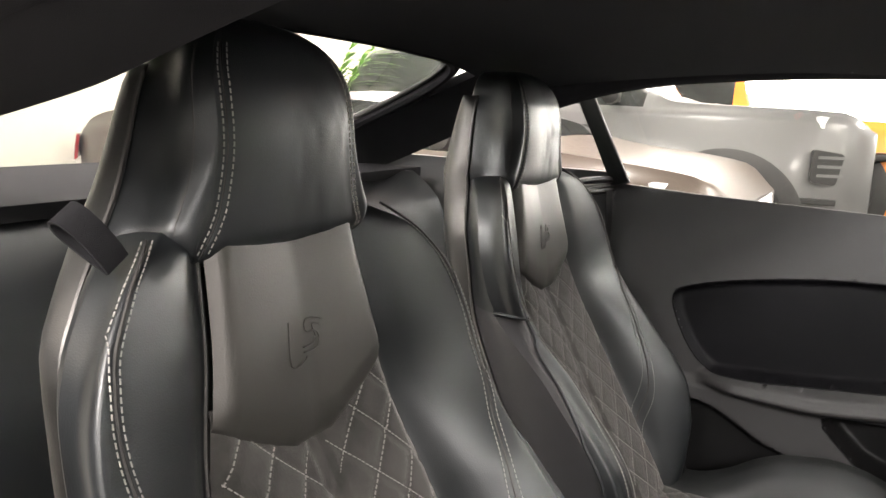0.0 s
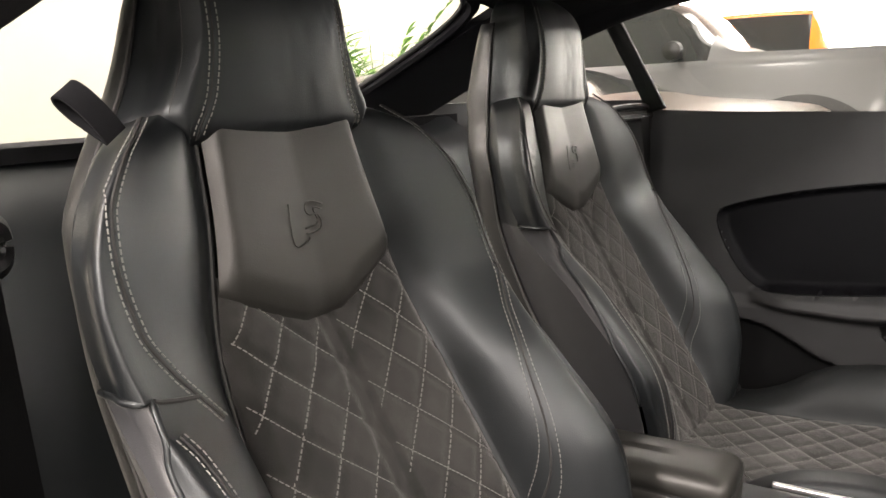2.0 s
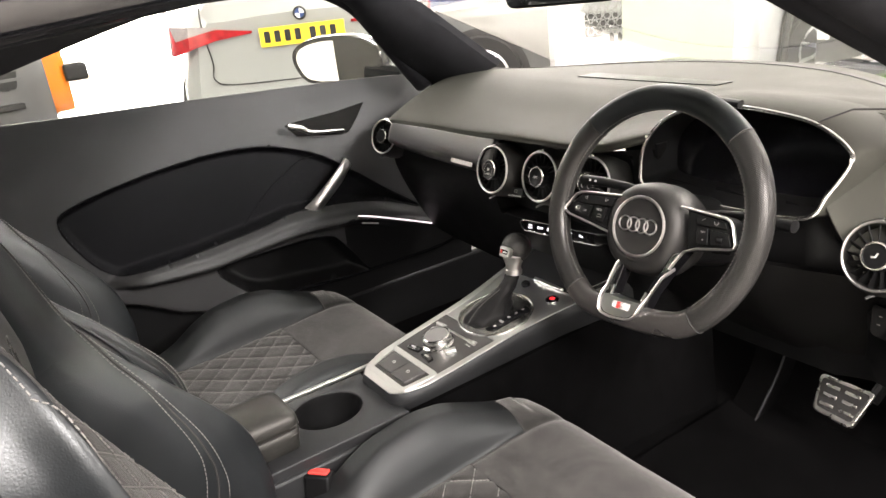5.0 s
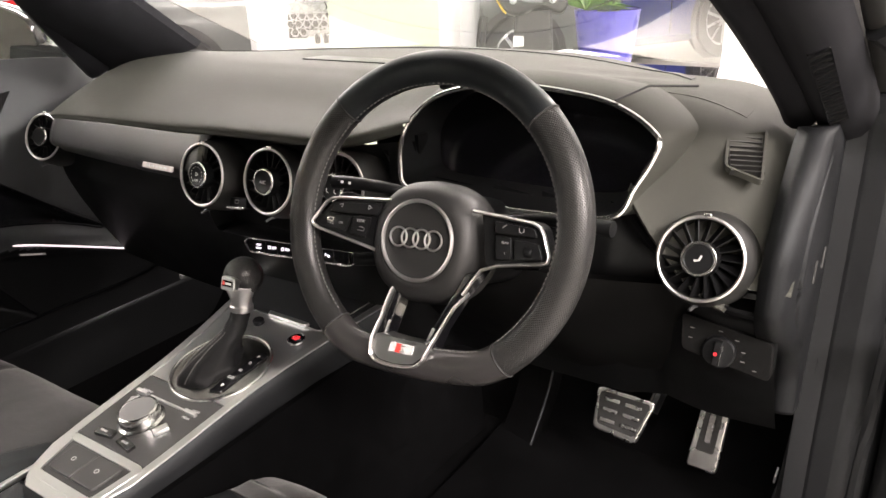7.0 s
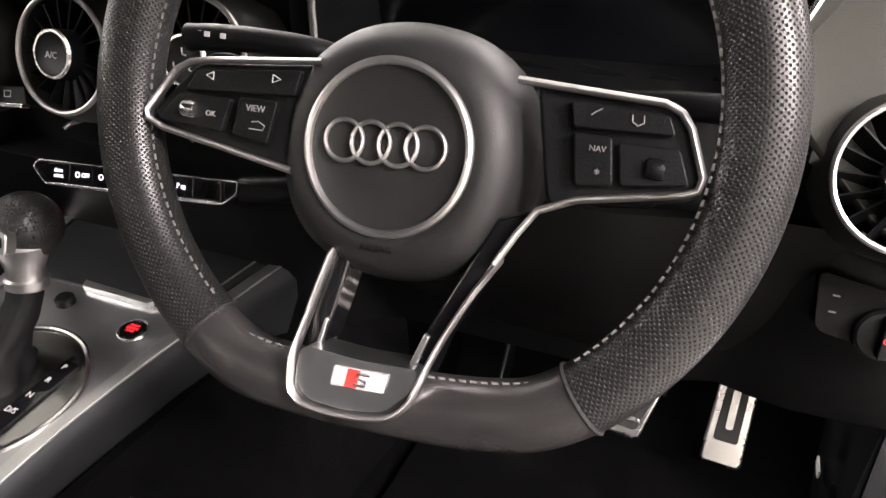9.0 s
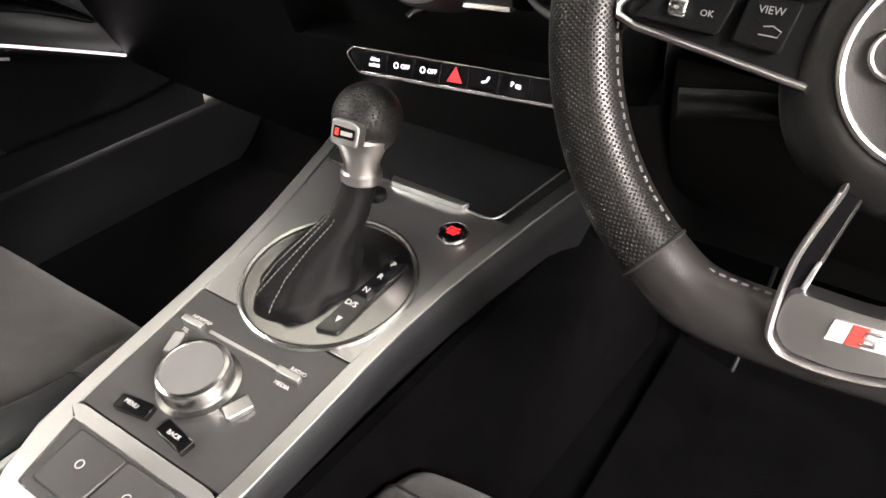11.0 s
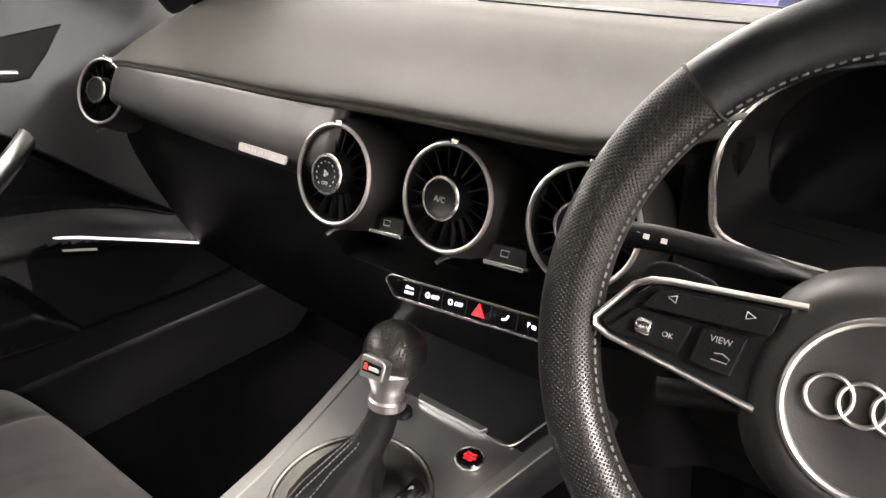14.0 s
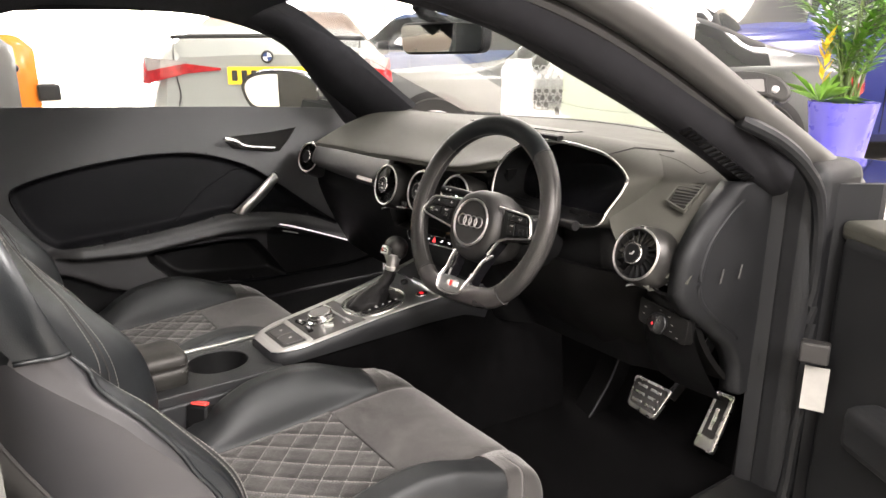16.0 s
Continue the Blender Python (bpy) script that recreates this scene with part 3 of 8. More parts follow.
def make_seat():
    seat = thing("front_seat", "black leather sports seat with quilted suede centre and white stitching", "car seat", (XC, -0.4, 0.2), group="front seats")
    centre = grid(insert_point, 64, 110)
    part("quilted_insert", pick(centre, lambda c: c.z < chevron(c.x) + 0.012), SUEDE, seat, "dark suede quilted in diamonds", sharp=0)

    def pad(u, v):
        p = -0.45 + 0.9 * u
        q = back_point(p, 0.9)
        lo, hi = chevron(q.x), 1.0
        z = lo + (hi - lo) * v
        edge = min(1, min(v * 6, (1 - abs(p) / 0.45) * 9 + 0.05))
        r = back_point(p, z)
        r.y += 0.0115 * max(edge, 0) ** 0.5 + 0.0035
        return r
    part("shoulder_panel", grid(pad, 40, 40), LEATHER_PALE, seat, "smooth leather shoulder panel with an embossed badge", sharp=0)
    for s in (-1, 1):
        def fold(q, v):
            """The upper end of a bolster, drawn in under the headrest."""
            k = max(0.0, (v - 0.93) / 0.07) ** 2
            return Vector((XC + (q.x - XC) * (1 - 0.26 * k), q.y - 0.016 * k, q.z))
        def leather(u, v, s=s):
            """The wing above the notch and the padded roll below it."""
            z = 0.803 + 0.209 * v
            return fold(back_point(s * (0.445 + 0.555 * u), z), (z - 0.38) / 0.632)

        def roll_pad(u, v, s=s):
            z = 0.38 + 0.423 * v
            return back_point(s * (0.445 + (rim_p(z) - 0.445) * u), z)

        def cover(u, v, s=s):
            z = 0.38 + 0.429 * v
            k = rim_p(z)
            q = back_point(s * (k + (1 - k) * u), z)
            return q + Vector((-s * 0.004, -0.007, 0))
        part("bolster", join(grid(leather, 36, 40), grid(roll_pad, 36, 66)), LEATHER, seat, "smooth black leather side bolster", sharp=0)
        part("side_cover", grid(cover, 10, 66), SIDE, seat, "dark plastic cover outside the bolster", sharp=0)
        part("bolster_edge", tube([back_point(s * rim_p(z), z, -0.003) for z in np.linspace(0.55, 0.80, 50)] + [fold(back_point(s * p, 0.803, -0.003), 0.67) for p in np.linspace(0.72, 1.0, 12)], 0.0030, 8), LEATHER, seat, "rolled leather edge", sharp=0)
        if s > 0:
            part("fold_crease", tube([back_point(s * p, z, -0.0002) for p, z in zip(np.linspace(0.61, 0.71, 12), np.linspace(0.787, 0.802, 12))], 0.0022, 6), RUBBER, seat)

        def side(u, v, s=s):
            z = 0.38 + 0.632 * v
            q = back_point(s, z) + (Vector((-s * 0.004, -0.007, 0)) if z < 0.803 else Vector((0, 0, 0)))
            w = abs(q.x - XC) * (1 - u) + (ws_(z) - 0.004) * u
            return fold(Vector((XC + s * (w + 0.008 * math.sin(math.pi * u) * (1 - 0.6 * v)), q.y + (wy_(z) + 0.004 - q.y) * u, z)), v)
        part("side_panel", grid(lambda u, v: side(u, 0.6693 + 0.3307 * v), 12, 30), LEATHER, seat, sharp=0)
        part("side_cover", grid(lambda u, v: side(u, 0.6692 * v), 12, 50), SIDE, seat, "dark plastic cover down the side of the backrest", sharp=0)
        # paler grey tube paints the highlight along the shell's rim
        part("shell_rim_highlight", tube([Vector((XC + s * (ws_(z) - 0.001), wy_(z) + 0.003, z)) for z in np.linspace(0.36, 1.125, 60)], 0.0026, 6), PLATE_GREY, seat)

    def rear(u, v):
        z = 0.34 + 0.792 * v
        a = math.pi * u
        c = math.cos(a)
        dep = 0.07 - 0.03 * max(0, (z - 1.0) / 0.13)
        return Vector((XC - ws_(z) * math.copysign(abs(c) ** 0.55, c), wy_(z) - dep * math.sin(a) ** 0.75, z))
    part("back_shell", thick(grid(rear, 36, 50), (0, 0.006, 0)), SHELL, seat, "dark grey plastic seat back shell", sharp=0)
    # headrest, one closed padded form
    hs = curve_through((0.972, 0.106), (0.985, 0.106), (1.0, 0.099), (1.02, 0.091), (1.07, 0.084), (1.135, 0.083), (1.18, 0.083))
    hp = curve_through((0.972, 0.112), (0.985, 0.122), (1.0, 0.130), (1.02, 0.121), (1.05, 0.107), (1.08, 0.100), (1.11, 0.098), (1.135, 0.097), (1.18, 0.096))
    yf = curve_through((0.968, -0.800), (0.972, -0.790), (0.978, -0.781), (0.99, -0.774), (1.02, -0.771), (1.07, -0.769), (1.11, -0.773), (1.14, -0.783), (1.16, -0.797), (1.171, -0.813), (1.176, -0.83))
    yp = curve_through((0.968, -0.80), (0.985, -0.788), (1.0, -0.785), (1.03, -0.787), (1.08, -0.792), (1.12, -0.797), (1.15, -0.807), (1.176, -0.83))
    hk = curve_through((0.966, 0.9), (0.972, 0.97), (0.98, 1.0), (1.10, 1.0), (1.12, 0.985), (1.141, 0.90), (1.155, 0.77), (1.165, 0.62), (1.172, 0.43), (1.176, 0.12))

    def head_section(z):
        """Half outline of the headrest at one height, from the middle of its front to the middle of its back."""
        k, f, p = hk(z), yf(z), yp(z)
        st_, pi_, gu = hs(z), hp(z), ws_(min(z, 1.132)) - 0.003
        gy = min(wy_(min(z, 1.132)), p - 0.02)
        end = -0.895 + 0.04 * max(0, (z - 1.12) / 0.056) ** 2
        pts = [(0, f), (st_ * 0.5, f + 0.0005), (st_ - 0.008, f - 0.002), (st_, f - 0.0045), (st_ + 0.008, f - 0.005), (st_ * 0.35 + pi_ * 0.65, f * 0.62 + p * 0.38 + 0.001), (pi_, p), (pi_ * 0.8 + gu * 0.2 + 0.0015, p * 0.8 + gy * 0.2), (pi_ * 0.45 + gu * 0.55 - 0.002, p * 0.45 + gy * 0.55), (gu, gy), (gu * 0.92, min(gy - 0.012, end + 0.01)), (gu * 0.6, end), (0, end - 0.004)]
        dense = smooth_path([(x * k, y, 0) for x, y in pts], 4)
        return [(q.x, q.y) for q in dense]
    rings = []
    for z in list(np.linspace(0.966, 0.985, 7)) + list(np.linspace(0.99, 1.13, 26)) + list(np.linspace(1.136, 1.176, 15)):
        half = head_section(z)
        rings.append([(XC + x, y, z) for x, y in half] + [(XC - x, y, z) for x, y in reversed(half[1:-1])])
    hr = loft(rings)
    for q in hr[0]:
        if q.y > -0.80:
            dx = q.x - XC
            q.y += 0.0019 * math.sin(dx * 300 + 4 * math.sin(q.z * 34) + 40 * q.z) * max(0, math.sin((q.z - 0.97) / 0.17 * math.pi)) * math.exp(-((dx + 0.045) / 0.035) ** 2)
    part("headrest", hr, LEATHER, seat, "integral padded leather headrest with twin stitched seam", sharp=0)
    st = []
    for s in (-1, 1):
        for off in (-0.0045, 0.0045):
            path = []
            for z in np.linspace(0.982, 1.15, 44):
                half, w = head_section(z), (hs(z) + off) * hk(z)
                j = next(i for i in range(1, len(half)) if half[i][0] >= w)
                (xa, ya), (xb, yb) = half[j - 1], half[j]
                path.append(Vector((XC + s * w, ya + (yb - ya) * (w - xa) / max(xb - xa, 1e-6) + 0.0006, z)))
            st.append(dashes(path, lambda q, s=s: (0.35 * s, 1, 0), w=0.0010, h=0.0009))
        part("gusset_piping", tube([Vector((XC + s * (hp(z) * hk(z) - 0.001), yp(z) - 0.0015, z)) for z in np.linspace(1.0, 1.15, 40)], 0.0017, 6), RUBBER, seat)
        part("headrest_seam", tube([Vector((XC + s * hs(z) * hk(z), yf(z) - 0.0052, z)) for z in np.linspace(0.978, 1.15, 40)], 0.0012, 6), RUBBER, seat)
    def on_back(u, z, proud=0.0):
        lo, hi = 0.0, 0.82
        for _ in range(24):
            mid = (lo + hi) / 2
            if back_point(mid, z).x - XC < abs(u):
                lo = mid
            else:
                hi = mid
        p = math.copysign(lo, u)
        a, b = back_point(p - 0.01, z), back_point(p + 0.01, z)
        n = Vector((a.y - b.y, b.x - a.x, 0)).normalized()
        return back_point(p, z) + n * proud
    upper = curve_through((0.762, 0.178), (0.785, 0.194), (0.81, 0.211), (0.845, 0.228), (0.885, 0.232), (0.927, 0.226), (0.967, 0.199), (1.0, 0.158))
    upper_in = curve_through((0.80, 0.246), (0.86, 0.2485), (0.891, 0.243), (0.927, 0.229), (0.967, 0.199), (1.0, 0.158))
    inner_seam = curve_through((0.44, 0.146), (0.505, 0.158), (0.565, 0.172), (0.625, 0.183), (0.70, 0.199), (0.75, 0.221), (0.79, 0.243), (0.80, 0.246))
    lower = curve_through((0.45, 0.232), (0.6, 0.236), (0.70, 0.229), (0.73, 0.224), (0.755, 0.226), (0.778, 0.236))
    for s in (-1, 1):
        lines = [(lower, 0.46, 0.776), (upper, 0.764, 1.0)] if s > 0 else [(inner_seam, 0.44, 0.80), (upper_in, 0.80, 1.0)]
        for fn, za, zb in lines:
            for off in (-0.005, 0.005):
                path = [on_back(s * (fn(z) + off), z, 0.0006) for z in np.linspace(za, zb, 60)]
                part("stitching", dashes(path, lambda q: (0.5 * (1 if q.x > XC else -1) * (-1), 1, 0.1), w=0.0009, h=0.0007), THREAD, seat, "pale grey contrast stitching", smooth=False)
            part("seam", tube([on_back(s * fn(z), z, 0.0) for z in np.linspace(za, zb, 60)], 0.0016, 6), RUBBER, seat)
    for k, d in enumerate(st):
        part("stitching", d, THREAD, seat, "pale grey contrast stitching", smooth=False)
    for s in (-1, 1):
        part("panel_seam", tube([back_point(s * 0.458, z, 0.0) for z in np.linspace(0.42, 0.985, 50)], 0.002, 6), RUBBER, seat)
    # quilt stitches on the backrest
    qs = []
    for half in (-1, 1):
        for sgn in (-1, 1):
            for k in range(-12, 13):
                path = []
                for i in range(141):
                    z = 0.41 + 0.44 * i / 140
                    x = QO + sgn * (k - (z - 0.709) / QZ) * QX
                    if 0.013 < x < wi(z) - 0.006 and z < chevron(x + XC) - 0.004:
                        q = insert_point(0.5 + half * 0.5 * x / wi(z), (z - 0.40) / 0.47)
                        q.y += 0.0006
                        path.append(q)
                    else:
                        if len(path) > 3:
                            qs.append(dashes(path, lambda q: (0, 1, 0.2), w=0.0012, h=0.0009))
                        path = []
                if len(path) > 3:
                    qs.append(dashes(path, lambda q: (0, 1, 0.2), w=0.0012, h=0.0009))
    tagged(part("quilt_stitching", join(*qs), THREAD, seat, smooth=False), "pale diamond quilting thread", kind="stuff")

    # cushion
    ctr = smooth_path([(0, -0.63, 0.40), (0, -0.5, 0.385), (0, -0.35, 0.388), (0, -0.208, 0.40), (0, -0.10, 0.412), (0, -0.03, 0.408), (0, 0.005, 0.385), (0, 0.012, 0.33), (0, 0.0, 0.26)], 12)

    def spine(s):
        t = s * (len(ctr) - 1)
        i = min(int(t), len(ctr) - 2)
        return ctr[i].lerp(ctr[i + 1], t - i)
    cb = curve_through((-0.63, 0.0), (-0.5, 0.012), (-0.44, 0.034), (-0.38, 0.072), (-0.33, 0.090), (-0.27, 0.094), (-0.21, 0.082), (-0.16, 0.058), (-0.12, 0.036), (-0.08, 0.020), (-0.02, 0.012), (0.02, 0.0))

    def cushion_point(p, s):
        a, sg = abs(p), (1 if p >= 0 else -1)
        c = spine(s)
        k = cb(c.y)
        nar = 1 - 0.06 * max(0, (c.y + 0.2) / 0.2)
        u = hermite((0, 0.45, 0.55, 0.64, 0.74, 0.86, 0.94, 1.0), (0, 0.158, 0.171, 0.187, 0.211, 0.243, 0.259, 0.262), a) * nar
        v = hermite((0, 0.4, 0.45, 0.55, 0.64, 0.74, 0.86, 0.94, 1.0), (0, 0.002, 0.0, k * 0.44, k * 0.76, k * 0.97, k * 0.95, k * 0.55 - 0.008, -0.12), a)
        if c.z < 0.385 and c.y > -0.05:
            v = v * max(0, (c.z - 0.25) / 0.14)
        return Vector((XC + sg * u, c.y - 0.02 * abs(p) ** 3 * (1 if c.y > -0.05 else 0), max(c.z + v, 0.235)))

    def row_at(y):
        return min(range(len(ctr)), key=lambda j: abs(ctr[j].y - y) + (0 if ctr[j].z > 0.37 else 9)) / (len(ctr) - 1)
    sa, sb_ = row_at(-0.208), row_at(-0.095)

    def patch(p0, p1, s0, s1, nu, nv):
        return grid(lambda u, v: cushion_point(p0 + (p1 - p0) * u, s0 + (s1 - s0) * v), nu, nv)
    top = patch(-0.45, 0.45, 0, sa, 60, 90)
    qv = []
    for q in top[0]:
        g = quilt(q.x - XC, q.y + 0.35, QX, QZ)
        qv.append(q + Vector((0, 0, 0.004 * (1 - g))))
    part("cushion_insert", (qv, top[1]), SUEDE, seat, "dark suede quilted in diamonds", sharp=0)
    part("cushion_front", join(patch(-0.45, 0.45, sa, 1, 40, 50), patch(0.45, 1, sb_, 1, 24, 40), patch(-1, -0.45, sb_, 1, 24, 40)), SUEDE, seat, "plain dark suede thigh panel", sharp=0)
    for s in (-1, 1):
        part("cushion_bolster", patch(s * 0.45, s, 0, sb_, 30, 70), LEATHER_MATT, seat, "smooth black leather cushion bolster", sharp=0)
        part("cushion_seam", tube([cushion_point(s * 0.45, sb_ * k / 40) for k in range(41)] + [cushion_point(s * (0.45 + 0.5 * k / 20), sb_) for k in range(1, 21)], 0.0018, 6), RUBBER, seat)
    cs = []
    for sgn in (-1, 1):
        for k in range(-12, 13):
            path = []
            for i in range(161):
                y = -0.60 + 0.39 * i / 160
                x = sgn * (k - (y + 0.35) / QZ) * QX
                if abs(x) < 0.152:
                    s = min(range(0, 97), key=lambda j: abs(ctr[j].y - y) + (0 if ctr[j].z > 0.37 else 9)) / (len(ctr) - 1)
                    q = cushion_point(0.45 * x / 0.158, s)
                    path.append(Vector((x + XC, y, q.z + 0.0014)))
                else:
                    if len(path) > 3:
                        cs.append(dashes(path, lambda q: (0, 0, 1), w=0.0015, h=0.0012))
                    path = []
            if len(path) > 3:
                cs.append(dashes(path, lambda q: (0, 0, 1), w=0.0015, h=0.0012))
    tagged(part("cushion_stitching", join(*cs), THREAD, seat, smooth=False), "pale diamond quilting thread", kind="stuff")
    div = [Vector((XC + x, -0.208, 0.4035 + 0.0)) for x in np.linspace(-0.157, 0.157, 20)]
    part("divider_seam", tube(div, 0.002, 6), RUBBER, seat)
    base = box(XC - 0.22, XC + 0.22, -0.6, -0.03, 0.2, 0.33)
    part("seat_base", base, HARD, seat, "black plastic seat base", bevel=0.02)
    for s in (-1, 1):
        hinge = lathe([(0.0, -0.02), (0.028, -0.02), (0.032, -0.01), (0.032, 0.01), (0.026, 0.02), (0, 0.02)], 20, pose(XC + s * 0.235, -0.545, 0.39, 0, 90, 0))
        part("hinge_cover", hinge, HARD, seat)
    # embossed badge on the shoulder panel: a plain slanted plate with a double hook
    em = facing((XC, -0.7580, 0.893), (-1, 0, 0), (0, -0.1, 1))
    hooks = ([(0.016, 0.012), (0.004, 0.016), (-0.006, 0.016), (-0.009, 0.010), (-0.005, 0.004), (0.006, 0.003), (0.011, -0.004), (0.007, -0.013), (-0.012, -0.014)],
             [(0.014, 0.007), (0.002, 0.010), (0.006, -0.002), (0.002, -0.008), (-0.012, -0.009)])
    slab = [(-0.030, 0.018), (-0.030, -0.022), (-0.012, -0.022), (-0.008, -0.018)]
    part("embossed_badge", join(*[tube(smooth_path([em @ Vector((x, y, 0.0012)) for x, y in pts], 4), 0.0008, 6) for pts in (*hooks, slab)]), LEATHER_PALE, seat, "embossed hook badge", sharp=0)
    return seat


driver_seat = make_seat()
passenger_seat = copy_thing(driver_seat, pose(XC - 0.718, -0.43, 0.2))
tagged(passenger_seat, "black leather passenger sports seat with quilted suede centre")
loop = thing("belt_strap", "black leather belt guide loop on the seat shoulder", "strap", (0.545, -0.79, 0.985))
lw = Vector((-0.72, 0.02, 0.52)).normalized()
la = Vector((0.55, -0.42, 0.72))
la = (la - lw * la.dot(lw)).normalized()
lb = lw.cross(la)
turns = [(-0.026, 0.0), (-0.010, 0.0075), (0.012, 0.0125), (0.030, 0.0105), (0.037, 0.001), (0.031, -0.0085), (0.014, -0.0105), (-0.008, -0.006), (-0.026, -0.0015)]
lp = smooth_path([Vector((0.5535, -0.793, 1.002)) + la * p * 0.8 + lb * q * 0.85 for p, q in turns], 6)
strip_v, strip_f = [], []
for i, p in enumerate(lp):
    n = (lp[min(i + 1, len(lp) - 1)] - lp[max(i - 1, 0)]).cross(lw).normalized() * 0.0011
    strip_v += [p - lw * 0.0105 - n, p + lw * 0.0105 - n, p + lw * 0.0105 + n, p - lw * 0.0105 + n]
for k in range(len(lp) - 1):
    for j in range(4):
        strip_f.append((4 * k + j, 4 * k + (j + 1) % 4, 4 * k + 4 + (j + 1) % 4, 4 * k + 4 + j))
part("loop", (strip_v, strip_f), LINER, loop, sharp=40)

# ---- steering wheel ----
UPW = (0, 0.342, 0.940)
W0 = facing((0.3625, 0.0165, 0.7918), (0.998, 0.0576, -0.0234), UPW)
W1 = W0 @ Matrix.Rotation(radians(3), 4, "Z")
WR = W1 @ Matrix.Translation((0.005, 0, 0))
wheel = thing("steering_wheel", "flat-bottomed black perforated leather steering wheel with satin metal spokes", "steering wheel", (0.3637, 0.0122, 0.7938))


def rim_path():
    R, b0 = 0.166, 0.018
    pts = []
    for k in range(0, 101):
        a = radians(-51 + 282 * k / 100)
        pts.append((R * math.cos(a), b0 + R * math.sin(a)))
    tail = smooth_path([(*pts[-2], 0), (*pts[-1], 0), (-0.080, -0.1265, 0), (-0.045, -0.1315, 0), (0, -0.1325, 0), (0.045, -0.1305, 0), (0.080, -0.1245, 0), (*pts[0], 0), (*pts[1], 0)], 7)
    return pts, [(p.x, p.y) for p in tail[7:-7]]


arc, flat = rim_path()


def rim_piece(name, pts, material, label):
    n = 24
    v, f = tube([WR @ Vector((x, y, -0.012)) for x, y in pts], 0.0185, n, ry=0.0165, upv=tuple(W1.col[2].xyz))
    ob = part(name, (v, f), material, wheel, label, sharp=60)
    # metres along and round the rim, in steps of one row of holes
    run = [0.0]
    for a, b in zip(pts, pts[1:]):
        run.append(run[-1] + math.hypot(b[0] - a[0], b[1] - a[1]))
    uv = ob.data.uv_layers.new(name="UVMap").data
    for poly in ob.data.polygons:
        ids = [ob.data.loops[i].vertex_index for i in poly.loop_indices]
        wrap_ = any(i % n == 0 for i in ids) and any(i % n == n - 1 for i in ids)
        for li, i in zip(poly.loop_indices, ids):
            j = i % n
            uv[li].uv = (run[min(i // n, len(run) - 1)] / 0.0031, (n if wrap_ and j == 0 else j) / n * 35)
    return ob


rim_piece("rim_grip", arc[0:35], PERF_RIM, "perforated leather grip")
rim_piece("rim_top", arc[34:67], LEATHER, "smooth leather rim top")
rim_piece("rim_grip", arc[66:101], PERF_RIM, "perforated leather grip")
rim_piece("rim_bottom", [arc[100]] + flat + [arc[0]], RIM_SMOOTH, "smooth leather flat rim base")
for k in (0, 34, 66, 100):
    x, y = arc[k]
    a = math.atan2(y - 0.018, x)
    mm = WR @ Matrix.Translation((x, y, -0.012)) @ Matrix.Rotation(a, 4, "Z") @ Matrix.Rotation(math.pi / 2, 4, "X")
    part("joint_seam", torus(0.0178, 0.0013, mm @ Matrix.Diagonal((1.04, 0.93, 1, 1)), 32, 6), RUBBER, wheel)
inner = [WR @ Vector((0.1482 * math.cos(a), 0.018 + 0.1482 * math.sin(a), -0.0066)) for a in np.radians(np.linspace(-48, 228, 160))]
inner2 = [WR @ Vector((x, y + 0.0178, -0.0066)) for x, y in flat]
nrm = lambda q: (W1.translation - q)
part("rim_stitching", join(dashes(inner, nrm, 0.0055, 0.0032, 0.0007, 0.0008), dashes(inner2, nrm, 0.0055, 0.0032, 0.0007, 0.0008)), THREAD, wheel, "grey stitching round the inside of the rim", smooth=False)
# airbag cover
rings = []
for r, h in ((0.060, -0.085), (0.068, -0.06), (0.0685, -0.04), (0.0665, -0.022), (0.062, -0.010), (0.055, -0.003), (0.048, -0.0003), (0.0425, 0.0), (0.041, -0.0015), (0.02, -0.0015), (0.001, -0.0015)):
    ring = []
    for j in range(56):
        a = 2 * math.pi * j / 56
        sq = 1 + 0.045 * (1 - math.cos(4 * a)) / 2 * min(1, r / 0.05)
        ring.append(W1 @ Vector((r * sq * math.cos(a) + 0.002, r * sq * math.sin(a) - 0.004, h)))
    rings.append(ring)
hub = part("airbag_cover", loft(rings), HUBSKIN, wheel, "round matt black airbag cover", sharp=70)
part("hub_ring", torus(0.0425, 0.0022, W1 @ Matrix.Translation((0.001, -0.002, 0.0002)), 64, 8), SATIN, hub, "satin chrome ring")
for k in range(4):
    part("badge_ring", torus(0.0102, 0.0012, W1 @ Matrix.Translation((-0.0215 + 0.0143 * k, 0.0, 0.0008)), 36, 8), SATIN, hub, "satin silver ring")
lettering("airbag_lettering", "AIRBAG", 0.005, W1 @ Matrix.Translation((0.0, -0.052, -0.0002)), HARD, hub)
